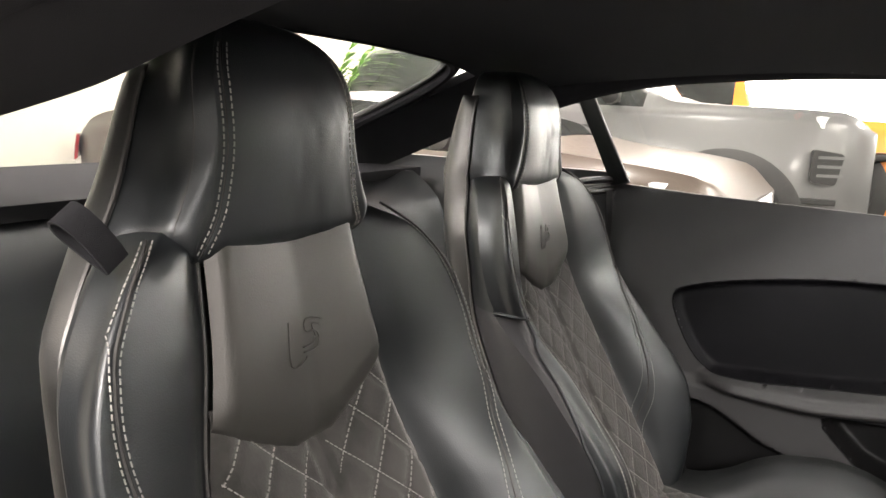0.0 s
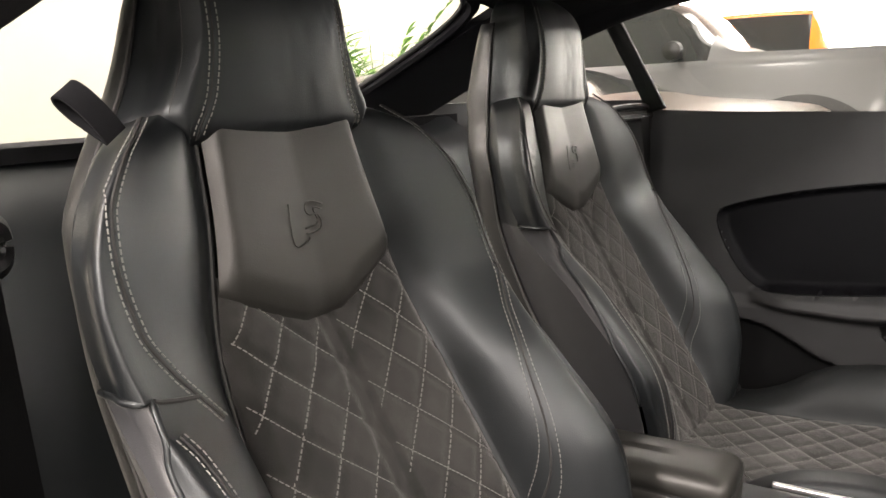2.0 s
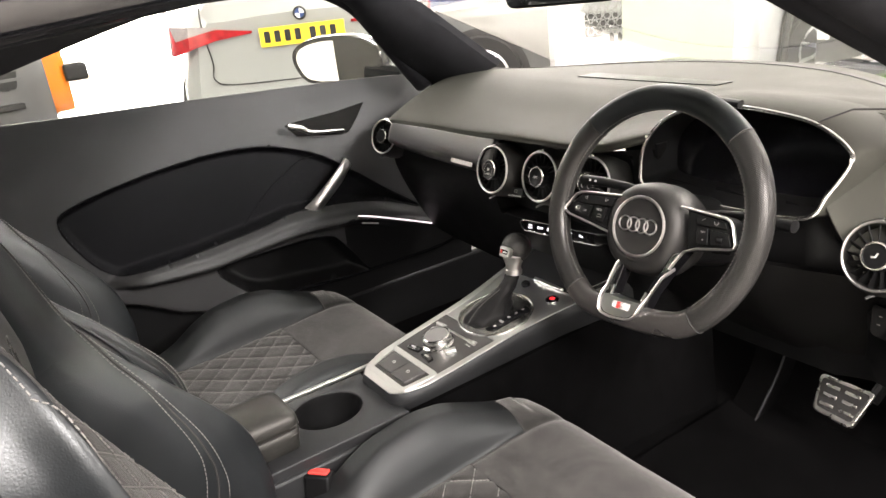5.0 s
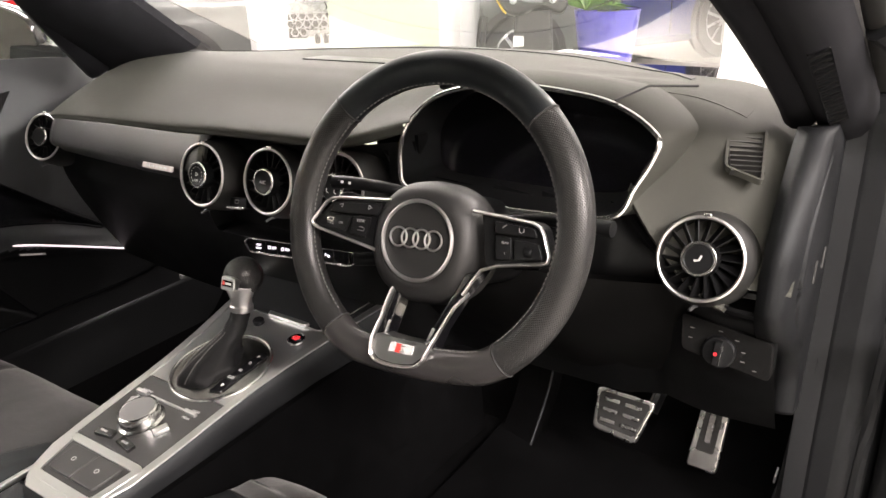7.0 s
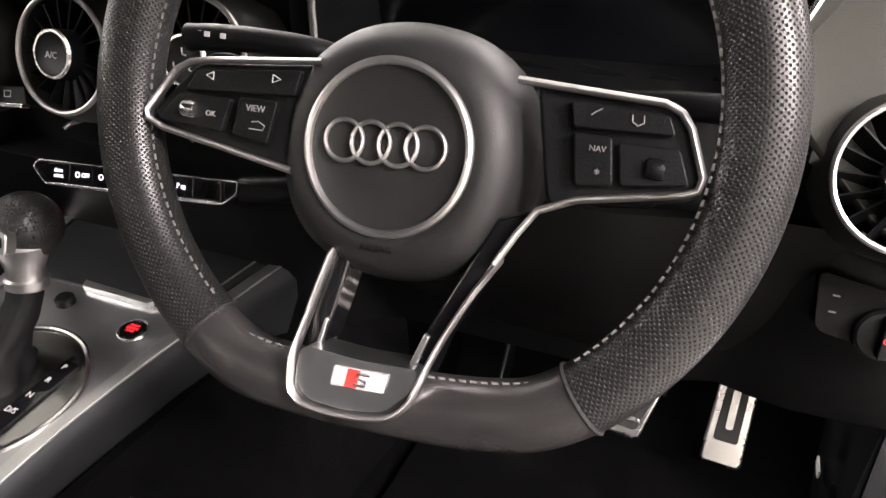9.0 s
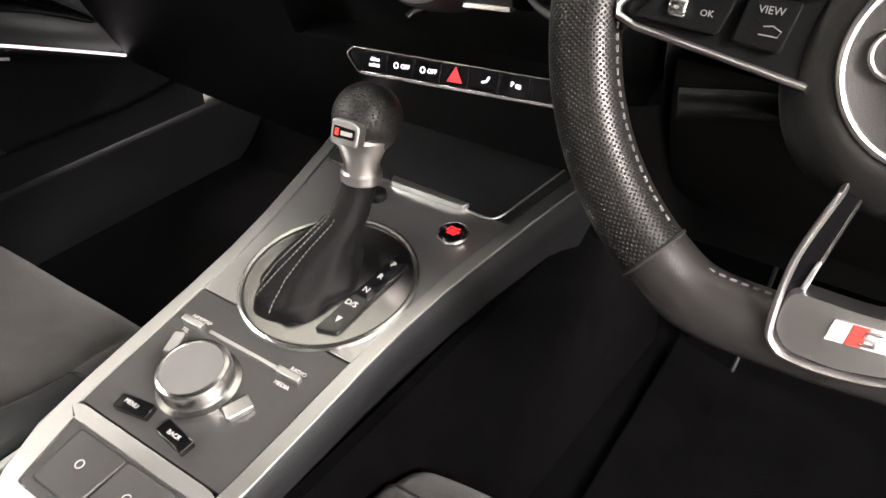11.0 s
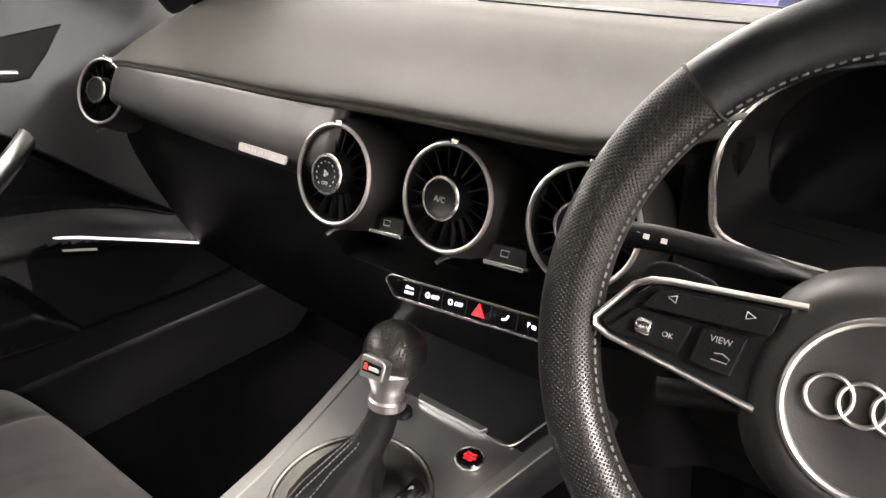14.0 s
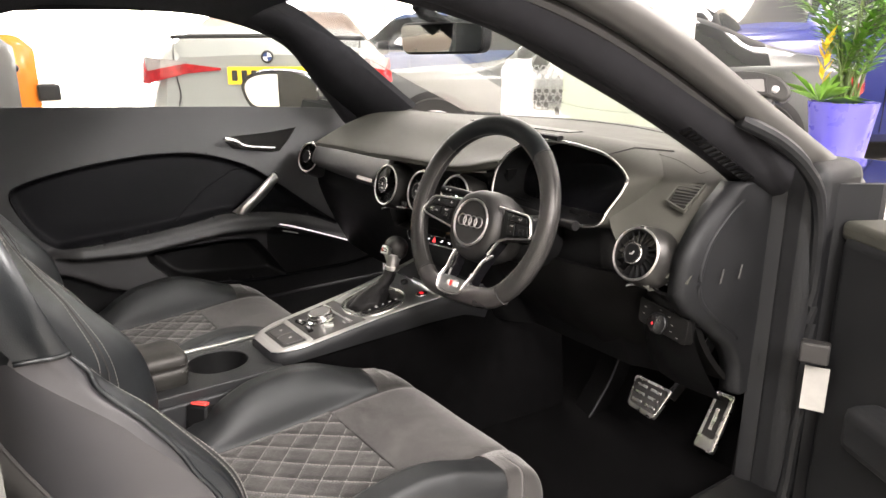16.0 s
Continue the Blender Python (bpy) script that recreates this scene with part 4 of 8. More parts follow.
# spoke clusters, drawn in the unrolled wheel plane
LF = [(-0.142, -0.003), (-0.13, -0.013), (-0.06, -0.021), (-0.045, -0.022), (-0.042, 0.034), (-0.112, 0.027), (-0.118, 0.024)]
RF = [(0.082, -0.0165), (0.146, -0.004), (0.151, 0.003), (0.139, 0.034), (0.132, 0.039), (0.068, 0.041)]
WL = W0 @ Matrix.Translation((0, 0, -0.006))
for poly, lab in ((LF, "left"), (RF, "right")):
    op = rounded(poly, 0.006)
    area = sum(op[i][0] * op[(i + 1) % len(op)][1] - op[(i + 1) % len(op)][0] * op[i][1] for i in range(len(op)))
    if area < 0:
        op = op[::-1]
    sp = part("spoke", prism(op, -0.022, -0.001, WL), HARD, wheel, "black spoke with switch panel", sharp=30, bevel=0.002)
    edge_line = [(-0.041, 0.0355), (-0.107, 0.0285), (-0.1175, 0.0265), (-0.126, 0.0215), (-0.1425, -0.002), (-0.1415, -0.007), (-0.132, -0.0105), (-0.051, -0.0215)] if lab == "left" else [(0.060, 0.0395), (0.127, 0.0375), (0.1345, 0.0345), (0.140, 0.028), (0.1485, 0.008), (0.1475, 0.002), (0.142, -0.0008), (0.096, -0.011), (0.079, -0.019), (0.071, -0.032), (0.063, -0.048)]
    part("spoke_trim", tube([WL @ Vector((x, y, 0.0015)) for x, y in edge_line], 0.0019, 8, ry=0.0032, upv=tuple(W0.col[2].xyz)), SATIN, sp, "satin chrome surround", sharp=60)
    PADS = ([[(-0.118, 0.0115), (-0.053, 0.0165), (-0.051, 0.0295), (-0.112, 0.0225)], [(-0.134, -0.006), (-0.094, -0.0075), (-0.09, 0.010), (-0.121, 0.0095)],
             [(-0.0875, -0.0085), (-0.066, -0.010), (-0.0625, 0.0125), (-0.085, 0.0115)]] if lab == "left" else
            [[(0.089, 0.0215), (0.134, 0.024), (0.130, 0.0325), (0.086, 0.0335)], [(0.094, -0.0045), (0.111, -0.002), (0.107, 0.0195), (0.0895, 0.0195)],
             [(0.114, -0.0015), (0.1435, 0.0035), (0.137, 0.0185), (0.110, 0.018)]])
    for kp in PADS:
        kp = rounded(kp, 0.002)
        part("key", prism(kp, 0, 0.0042, WL), HARD, sp, "black switch key", bevel=0.0008)
roll = lambda x, y: lathe([(0, -0.004), (0.0042, -0.004), (0.0048, -0.003), (0.0048, 0.003), (0.0042, 0.004), (0, 0.004)], 16, WL @ Matrix.Translation((x, y, 0.004)) @ Matrix.Rotation(math.pi / 2, 4, "Y"))
part("scroll_wheel", roll(-0.114, 0.0015), CHROME, wheel)
part("scroll_wheel", roll(0.128, 0.0085), HARD, wheel)
WT = WL @ Matrix.Translation((0, 0, 0.0046))
for txt, x, y, s in (("VIEW", -0.0745, 0.007, 0.0047), ("OK", -0.101, 0.0008, 0.0042), ("NAV", 0.1015, 0.0135, 0.0038), ("*", 0.103, 0.002, 0.006)):
    lettering("key_lettering", txt, s, WT @ Matrix.Translation((x, y, 0)) @ Matrix.Rotation(radians(2), 4, "Z"), KEY_MARK, wheel)
for x, y, s in ((-0.104, 0.0205, 1), (-0.064, 0.0235, -1)):
    part("arrow_mark", tube([WT @ Vector((x + 0.0025 * s, y + 0.002, 0)), WT @ Vector((x - 0.002 * s, y, 0)), WT @ Vector((x + 0.0025 * s, y - 0.002, 0)), WT @ Vector((x + 0.0025 * s, y + 0.002, 0))], 0.0003, 5), WHITE_MARK, wheel)
for pts in ([(-0.077, -0.0035), (-0.069, -0.0035), (-0.068, -0.001), (-0.072, 0.0008), (-0.076, 0.0)], [(0.096, 0.028), (0.0975, 0.0295), (0.1005, 0.0315)], [(0.114, 0.0305), (0.1145, 0.0275), (0.117, 0.026), (0.1195, 0.0275), (0.119, 0.031)]):
    part("symbol_mark", tube([WT @ Vector((x, y, 0)) for x, y in pts], 0.00035, 5), KEY_MARK, wheel)
# lower V spokes: dark bodies with one bright band round the badge
for poly in ([(-0.0205, -0.050), (-0.0305, -0.094), (-0.0315, -0.122), (-0.0225, -0.112), (-0.017, -0.085), (-0.011, -0.052)], [(0.079, -0.019), (0.063, -0.048), (0.0435, -0.091), (0.0365, -0.117), (0.029, -0.106), (0.034, -0.088), (0.051, -0.048), (0.060, -0.026)]):
    part("lower_spoke", prism(poly, -0.026, -0.0015, WL), GLOSS, wheel, "dark lower spoke", bevel=0.002, sharp=30)
part("spoke_inner_edge", prism([(0.028, -0.107), (0.0335, -0.090), (0.0365, -0.0915), (0.0315, -0.108)], -0.02, 0.001, WL), ALU, wheel, bevel=0.0008)
part("spoke_inner_edge", prism([(-0.0225, -0.113), (-0.0195, -0.094), (-0.0215, -0.094), (-0.0255, -0.113)], -0.02, 0.001, WL), ALU, wheel, bevel=0.0008)
WB = WL @ Matrix.Translation((0, 0, 0.0075))
band_ = [(0.063, -0.048), (0.0435, -0.091), (0.0365, -0.117), (0.032, -0.127), (0.022, -0.1345), (0.0, -0.1385), (-0.018, -0.1385), (-0.0265, -0.1355), (-0.0312, -0.126), (-0.0305, -0.094), (-0.0215, -0.056), (-0.022, -0.045), (-0.034, -0.022)]
rise = lambda y: 0.0015 + 0.010 * min(1, max(0, (-0.095 - y) / 0.02)) - 0.02 * min(1, max(0, (y + 0.062) / 0.02))
part("spoke_band", tube([WL @ Vector((p.x, p.y, rise(p.y))) for p in smooth_path([(x, y, 0) for x, y in band_], 5)], 0.0018, 8, ry=0.0046, upv=tuple(W0.col[2].xyz)), SATIN, wheel, "bright satin metal band of the lower spokes", sharp=60)
bp = rounded([(-0.028, -0.108), (-0.0295, -0.126), (-0.022, -0.1355), (0.0, -0.1365), (0.022, -0.132), (0.0345, -0.118), (0.037, -0.106), (0.004, -0.1085)], 0.006)
part("badge_plate", prism(bp, -0.02, 0.0035, WB), ALU_DARK, wheel)
bd = W0 @ Matrix.Translation((0.0065, -0.118, 0.0052)) @ Matrix.Rotation(radians(4), 4, "Z")
badge = part("badge", prism(rounded([(-0.0155, -0.005), (0.0135, -0.005), (0.0155, 0.005), (-0.0135, 0.005)], 0.0006), 0, 0.0012, bd), WHITE_MARK, wheel, "small white badge with a red slab")
part("red_slab", prism([(-0.0075, -0.0048), (-0.001, -0.0048), (0.001, 0.0048), (-0.0055, 0.0048)], 0.0008, 0.0016, bd), RED, badge)
part("grey_hook", tube([bd @ Vector((x, y, 0.0016)) for x, y in ((0.006, 0.003), (0.0, 0.003), (-0.001, 0.0005), (0.004, -0.0005), (0.004, -0.003), (-0.002, -0.003))], 0.0007, 5), ALU_DARK, badge)
col = tube([W0 @ Vector((0, 0, -0.05)), W0 @ Vector((0, 0, -0.12)), W0 @ Vector((0, 0, -0.2))], 0.06, 20, ry=0.055)
part("column_shroud", col, HARD, wheel, "black steering column shroud")
def stalk(pts, w0, w1, h0, h1):
    p = smooth_path(pts, 5)
    return tube([W0 @ q for q in p], lambda f: w0 + (w1 - w0) * f, 14, ry=lambda f: h0 + (h1 - h0) * f, upv=tuple(W0.col[2].xyz))


st1 = part("stalk", stalk([(-0.05, 0.042, -0.085), (-0.08, 0.0465, -0.062), (-0.13, 0.046, -0.055), (-0.156, 0.043, -0.052)], 0.0065, 0.0085, 0.008, 0.010), HARD, wheel, "black indicator stalk with pale marks", sharp=50)
for x in (-0.145, -0.139, -0.128):
    part("stalk_mark", box(x - 0.0018, x + 0.0018, 0.044, 0.047, -0.0445, -0.0440, W0), WHITE_MARK, st1, smooth=False)
part("stalk", stalk([(-0.05, -0.035, -0.085), (-0.075, -0.037, -0.068), (-0.112, -0.044, -0.058)], 0.0075, 0.0085, 0.007, 0.009), HARD, wheel, "black column stalk", sharp=50)
part("stalk", stalk([(0.05, 0.032, -0.085), (0.12, 0.042, -0.068), (0.192, 0.044, -0.056)], 0.006, 0.0085, 0.006, 0.009), HARD, wheel, "black wiper stalk", sharp=50)
for s in (-1, 1):
    pd = [(s * 0.085, 0.022), (s * 0.09, 0.032), (s * 0.115, 0.036), (s * 0.128, 0.034), (s * 0.133, 0.022), (s * 0.132, -0.01), (s * 0.10, -0.015)]
    if s > 0:
        pd = pd[::-1]
    part("shift_paddle", prism(rounded(pd, 0.006), -0.036, -0.031, W0), HARD, wheel, "dark shift paddle behind the rim", bevel=0.0015)

# ---- dashboard ----
dash = thing("dashboard", "dark grey soft-touch dashboard with round vents and a hooded display", "dashboard", (0, 0.4, 0.5))


LIP = curve_through((-0.70, 0.802), (-0.62, 0.805), (-0.4, 0.817), (-0.2, 0.823), (-0.1, 0.828), (0.1, 0.832), (0.22, 0.834), (0.50, 0.80), (0.56, 0.755), (0.62, 0.715), (0.66, 0.702), (0.72, 0.70))
LIPY = curve_through((-0.70, 0.195), (-0.62, 0.183), (-0.4, 0.163), (-0.1, 0.150), (0.12, 0.150), (0.17, 0.165), (0.22, 0.205), (0.50, 0.205), (0.56, 0.185), (0.62, 0.172), (0.72, 0.18))


def lip(x):
    """Height of the lower lip of the dash pad."""
    return LIP(x)


def lip_y(x):
    return LIPY(x)


def base_y(x):
    return 0.84 - 0.62 * abs(x / 0.7) ** 2.2


def pad_top(u, v):
    x = -0.665 + 1.375 * u
    yl, zl, yb = lip_y(x), lip(x), base_y(x)
    k = [(yl + 0.03, zl - 0.002), (yl + 0.005, zl), (yl, zl + 0.007), (yl + 0.009, zl + 0.018), (yl + 0.10, 0.866), (yl + 0.20, 0.896), (yl + 0.30, 0.902), (max(yb, yl + 0.34), 0.886)]
    t = v * (len(k) - 1)
    i = min(int(t), len(k) - 2)
    a, b, c, d = (Vector((*k[max(0, min(len(k) - 1, j))], 0)) for j in (i - 1, i, i + 1, i + 2))
    f = t - i
    q = 0.5 * ((2 * b) + (c - a) * f + (2 * a - 5 * b + 4 * c - d) * f * f + (3 * b - a - 3 * c + d) * f ** 3)
    drop = max(0, (abs(x) - 0.56) / 0.1) ** 2 * (0.022 if x < 0 else 0.026) * min(1, max(0, (q.y - 0.74) / 0.08))
    # the hood over the display
    h = math.exp(-((x - 0.385) / 0.19) ** 4) * math.exp(-((q.x - 0.25) / 0.16) ** 4)
    return Vector((x, q.x, q.y - drop + 0.035 * h))


CLU = [(0.213, 0.852), (0.217, 0.812), (0.238, 0.786), (0.33, 0.782), (0.42, 0.782), (0.516, 0.790), (0.538, 0.825), (0.555, 0.866), (0.545, 0.884), (0.507, 0.904), (0.459, 0.915), (0.361, 0.921), (0.28, 0.910), (0.237, 0.888)]


def poly_in(poly, x, y):
    c = False
    for i in range(len(poly)):
        (x1, y1), (x2, y2) = poly[i - 1], poly[i]
        if (y1 > y) != (y2 > y) and x < (x2 - x1) * (y - y1) / (y2 - y1 + 1e-12) + x1:
            c = not c
    return c


def in_display(c):
    return c.y < 0.30 and poly_in(CLU, c.x, c.z - 0.004)


pad = pick(grid(pad_top, 136, 63), lambda c: not in_display(c) and not (c.x > 0.65 and c.z < 0.735))
part("dash_pad", pad, DASH, dash, "dark grey grained dash top", sharp=0)
# front panel below the pad
low = curve_through((0.0, 0.0), (0.35, 0.03), (0.7, 0.10), (1.0, 0.17))


def fascia(u, v):
    x = -0.66 + 1.36 * u
    z = lip(x) + 0.004 - v * (lip(x) + 0.004 - 0.47)
    y = lip_y(x) + 0.016 + 0.02 * v + 0.16 * max(0, v - 0.35) ** 1.3 + (0.04 if -0.17 < x < 0.19 and v < 0.5 else 0) * min(1, v * 8) + 0.04 * max(0, min(1, (x - 0.5) / 0.05)) * max(0, min(1, (v - 0.02) * 9))
    return Vector((x, y, z))


fascia_grid = pick(grid(fascia, 136, 40), lambda c: not (0.22 < c.x < 0.545 and 0.79 < c.z))
part("lower_fascia", fascia_grid, HARD, dash, "black lower dashboard")
# passenger trim strip
def strip_pt(u, v):
    x = -0.60 + 0.47 * u
    zt, zb = lip(x) + 0.005, 0.748
    return Vector((x, lip_y(x) - 0.005 + 0.012 * max(0, v - 0.25) - 0.012 * math.cos(math.pi / 2 * min(1, abs(v - 0.3) / 0.7)) + 0.012 * (1 - min(1, v * 4)), zb + (zt - zb) * v))


part("trim_strip", thick(grid(strip_pt, 40, 10), (0, 0.03, 0)), STRIP, dash, "dark satin trim strip", sharp=0)
sb = facing((-0.2335, 0.1350, 0.7675), (1, -0.06, 0.02), (0, 0.35, 1))
plate = part("trim_badge", prism(rounded([(-0.042, -0.0045), (0.042, -0.0045), (0.042, 0.0045), (-0.042, 0.0045)], 0.002), 0, 0.002, sb), PALE_METAL, dash, "small bright metal badge plate")
for k in range(5):
    part("badge_bar", prism([(-0.03 + 0.012 * k, -0.0018), (-0.022 + 0.012 * k, -0.0018), (-0.022 + 0.012 * k, 0.0018), (-0.03 + 0.012 * k, 0.0018)], 0.002, 0.0024, sb), ALU_DARK, plate)


def make_vent(at, R, tilt, turn, mark):
    m = pose(*at, 90 - tilt, 0, turn)
    name = "air_vent"
    v = part(name, lathe([(R * 0.93, -0.05), (R * 1.15, -0.05), (R * 1.13, -0.03), (R * 1.07, -0.010), (R * 0.99, -0.001), (R * 0.93, -0.002), (R * 0.91, -0.012), (R * 0.88, -0.05)], 48, m), BARREL, dash, "round dark grey air vent with a silver rim")
    part("rim", torus(R * 0.955, R * 0.046, m, 64, 8), SATIN, v, "satin chrome rim")
    part("throat", lathe([(R * 0.9, -0.045), (R * 0.5, -0.05), (0.001, -0.05)], 32, m), GLOSS, v)
    for k in range(18):
        a = 2 * math.pi * k / 18
        blade = moved(box(R * 0.36, R * 0.9, -0.0006, 0.0006, -0.022, -0.006), m @ Matrix.Rotation(a, 4, "Z") @ Matrix.Rotation(radians(25), 4, "X"))
        part("blade", blade, HARD, v, smooth=False)
    k = part("knob", lathe([(R * 0.36, -0.04), (R * 0.42, -0.02), (R * 0.40, 0.004), (R * 0.37, 0.009), (R * 0.33, 0.010), (R * 0.3, 0.009), (0.001, 0.009)], 36, m), HARD, v, "dark centre knob")
    part("knob_ring", torus(R * 0.365, R * 0.04, m @ Matrix.Translation((0, 0, 0.008)), 48, 6), CHROME, k)
    part("tab", box(-0.004, 0.004, R * 0.95, R * 1.05, -0.006, 0.002, m), CHROME, v, bevel=0.001)
    part("lever", tube([m @ Vector((0.004, -R * 1.05, -0.02)), m @ Vector((0.0, -R * 1.14, -0.008)), m @ Vector((-0.002, -R * 1.22, -0.004))], 0.0022, 8), STRIP, v)
    mm = m @ Matrix.Translation((0, 0, 0.0094))
    for txt, x, y, s in mark:
        lettering("knob_lettering", txt, s, mm @ Matrix.Translation((x, y, 0)), DIM_WHITE, k)
    return v, mm


make_vent((-0.622, 0.165, 0.772), 0.0455, 20, 12, [])
v_b, mb = make_vent((-0.122, 0.130, 0.770), 0.0495, 14, 0, [("OFF", 0, -0.0085, 0.005)])
make_vent((0.004, 0.146, 0.772), 0.0495, 14, 0, [("A/C", 0, -0.001, 0.0075)])
v_d, md = make_vent((0.136, 0.147, 0.781), 0.0495, 14, 0, [])
v_e, me_ = make_vent((0.621, 0.168, 0.765), 0.0465, 20, 0, [])
for k in range(12):
    a = radians(-50 + 280 * k / 11)
    part("dial_mark", moved(box(0.0118, 0.0128, -0.0012, 0.0012, 0, 0.0002), mb @ Matrix.Rotation(a, 4, "Z")), DIM_WHITE, v_b, smooth=False)
for k in range(3):
    part("fan_mark", lathe([(0.0, 0), (0.0016, 0), (0.0016, 0.0003), (0, 0.0003)], 10, mb @ Matrix.Translation((0.002 * math.cos(2.1 * k), 0.001 + 0.002 * math.sin(2.1 * k), 0))), DIM_WHITE, v_b)
for cx, cy in ((0, 0.006), (-0.007, -0.005), (0.007, -0.005)):
    part("seat_mark", tube([md @ Vector((cx - 0.002, cy + 0.003, 0)), md @ Vector((cx - 0.0012, cy - 0.0015, 0)), md @ Vector((cx + 0.0022, cy - 0.0022, 0))], 0.0006, 6), DIM_WHITE, v_d)
part("seat_mark", tube([me_ @ Vector((0.003, 0.004, 0)), me_ @ Vector((0.0008, -0.0015, 0)), me_ @ Vector((-0.004, -0.0025, 0))], 0.0012, 6), DIM_WHITE, v_e)

# keys between the vents, and the switch bar below
for x, z in ((-0.0575, 0.727), (0.076, 0.735)):
    km = facing((x, 0.142, z), (1, 0, 0.08), (0, 0.3, 1))
    key = part("toggle_key", prism(rounded([(-0.021, -0.004), (0.019, -0.004), (0.017, 0.012), (-0.017, 0.012)], 0.002), -0.03, 0.004, km), HARD, dash, "black toggle key with a silver lip", bevel=0.001)
    part("lip", prism(rounded([(-0.021, -0.006), (0.019, -0.006), (0.019, -0.002), (-0.021, -0.002)], 0.001), 0.0, 0.009, km), CHROME, key, bevel=0.0008)
    part("key_mark", tube([km @ Vector((a, b, 0.0043)) for a, b in ((-0.007, 0.003), (0.0, 0.003), (0.001, 0.008), (-0.007, 0.008), (-0.007, 0.003))], 0.0004, 5), DIM_WHITE, key)
BM = facing((0.021, 0.176, 0.655), (1, 0, 0.085), (0, 0.35, 1))
bo = rounded([(-0.122, 0.004), (-0.104, -0.013), (0.105, -0.013), (0.122, -0.002), (0.122, 0.009), (-0.114, 0.011)], 0.005)
sw = part("switch_bar", prism(bo, -0.03, 0.0, BM), GLOSS, dash, "gloss black switch bar with a silver edge", bevel=0.001)
part("bar_edge", frame_of(bo, inset(bo, 0.0013), -0.004, 0.0022, BM), CHROME, sw, bevel=0.0005)
for k in range(7):
    x0 = -0.099 + 0.0292 * k
    part("switch", prism(rounded([(x0, -0.010), (x0 + 0.0284, -0.010), (x0 + 0.0284, 0.0085), (x0, 0.0085)], 0.001), 0, 0.003, BM), GLOSS, sw, "gloss black switch key", bevel=0.0007)
    part("switch_lip", prism([(x0, -0.0122), (x0 + 0.0284, -0.0122), (x0 + 0.0284, -0.0098), (x0, -0.0098)], 0, 0.0045, BM), CHROME, sw, bevel=0.0005)
BT = BM @ Matrix.Translation((0, 0, 0.0032))
lettering("switch_lettering", "drive", 0.0052, BT @ Matrix.Translation((-0.085, 0.0022, 0)), LIT_WHITE, sw)
lettering("switch_lettering", "select", 0.0052, BT @ Matrix.Translation((-0.085, -0.0028, 0)), LIT_WHITE, sw)
for k in (1, 2):
    lettering("switch_lettering", "OFF", 0.0058, BT @ Matrix.Translation((-0.0795 + 0.0292 * k, -0.0005, 0)), LIT_WHITE, sw)
    part("switch_symbol", torus(0.0024, 0.0005, BT @ Matrix.Translation((-0.0895 + 0.0292 * k, -0.0002, 0)), 16, 5), LIT_WHITE, sw)
part("hazard_triangle", frame_of([(-0.0075, -0.006), (0.0075, -0.006), (0, 0.0068)], [(-0.0002, -0.0022), (0.0002, -0.0022), (0, -0.0018)], 0, 0.0004, BT @ Matrix.Translation((0.0031, 0, 0))), LIT_RED, sw, "lit red warning triangle", smooth=False)
part("switch_symbol", tube([BT @ Vector((0.0365, 0.003, 0)), BT @ Vector((0.0345, -0.001, 0)), BT @ Vector((0.030, -0.002, 0))], 0.0009, 6), LIT_WHITE, sw)
lettering("switch_lettering", "P", 0.0062, BT @ Matrix.Translation((0.0590, 0, 0)), LIT_WHITE, sw)
part("switch_symbol", prism([(0.0625, -0.002), (0.067, -0.003), (0.067, 0.0005), (0.0625, 0.001)], 0, 0.0003, BT), LIT_WHITE, sw)

# display hood
cl = [(x, z) for x, z in CLU]
cl_s = [(p.x, p.y) for p in smooth_path([(x, z, 0) for x, z in cl], 6, closed=True)]


def clu_pt(x, z, d=0.0):
    return Vector((x, 0.178 + (z - 0.785) * 0.42 + d, z))


part("display_rim", tube([clu_pt(x, z, -0.001) for x, z in cl_s], 0.0032, 8, closed=True, upv=(0, 1, 0)), CHROME, dash, "thin satin chrome edge of the display hood")
cx, cz = 0.38, 0.85
well = [[clu_pt(x, z) for x, z in cl_s], [clu_pt(cx + (x - cx) * 0.94, cz + (z - cz) * 0.9, 0.05) for x, z in cl_s], [clu_pt(cx + (x - cx) * 0.9, cz + (z - cz) * 0.86, 0.075) for x, z in cl_s]]
part("display_well", loft(well, False), HARD, dash, "black hooded recess", sharp=50)
scr = [clu_pt(cx + (x - cx) * 0.91, cz + (z - cz) * 0.87, 0.072) for x, z in cl_s]
part("display", thick((scr, [tuple(range(len(scr)))]), (0, 0.01, 0)), SCREEN, dash, "dark switched-off instrument display", smooth=False)
outer = [[clu_pt(x, z, -0.001) for x, z in cl_s],
         [clu_pt(cx + (x - cx) * 1.03, cz + (z - cz) * 1.05 + 0.003, 0.006) for x, z in cl_s],
         [clu_pt(cx + (x - cx) * 1.12, cz + (z - cz) * 1.13 + 0.002, 0.045) for x, z in cl_s],
         [clu_pt(cx + (x - cx) * 1.2, cz + (z - cz) * 1.14 - 0.012, 0.13) for x, z in cl_s]]
part("hood_flank", box(0.15, 0.222, 0.225, 0.25, 0.74, 0.846), HARD, dash, smooth=False)
part("display_hood", loft(outer, False), DASH, dash, "dark grey hood round the display", sharp=60)
part("hood_cap", tube(smooth_path([(0.272, 0.218, 0.917), (0.30, 0.214, 0.927), (0.345, 0.21, 0.932), (0.385, 0.214, 0.93)], 6), 0.010, 10, ry=0.006), HARD, dash)
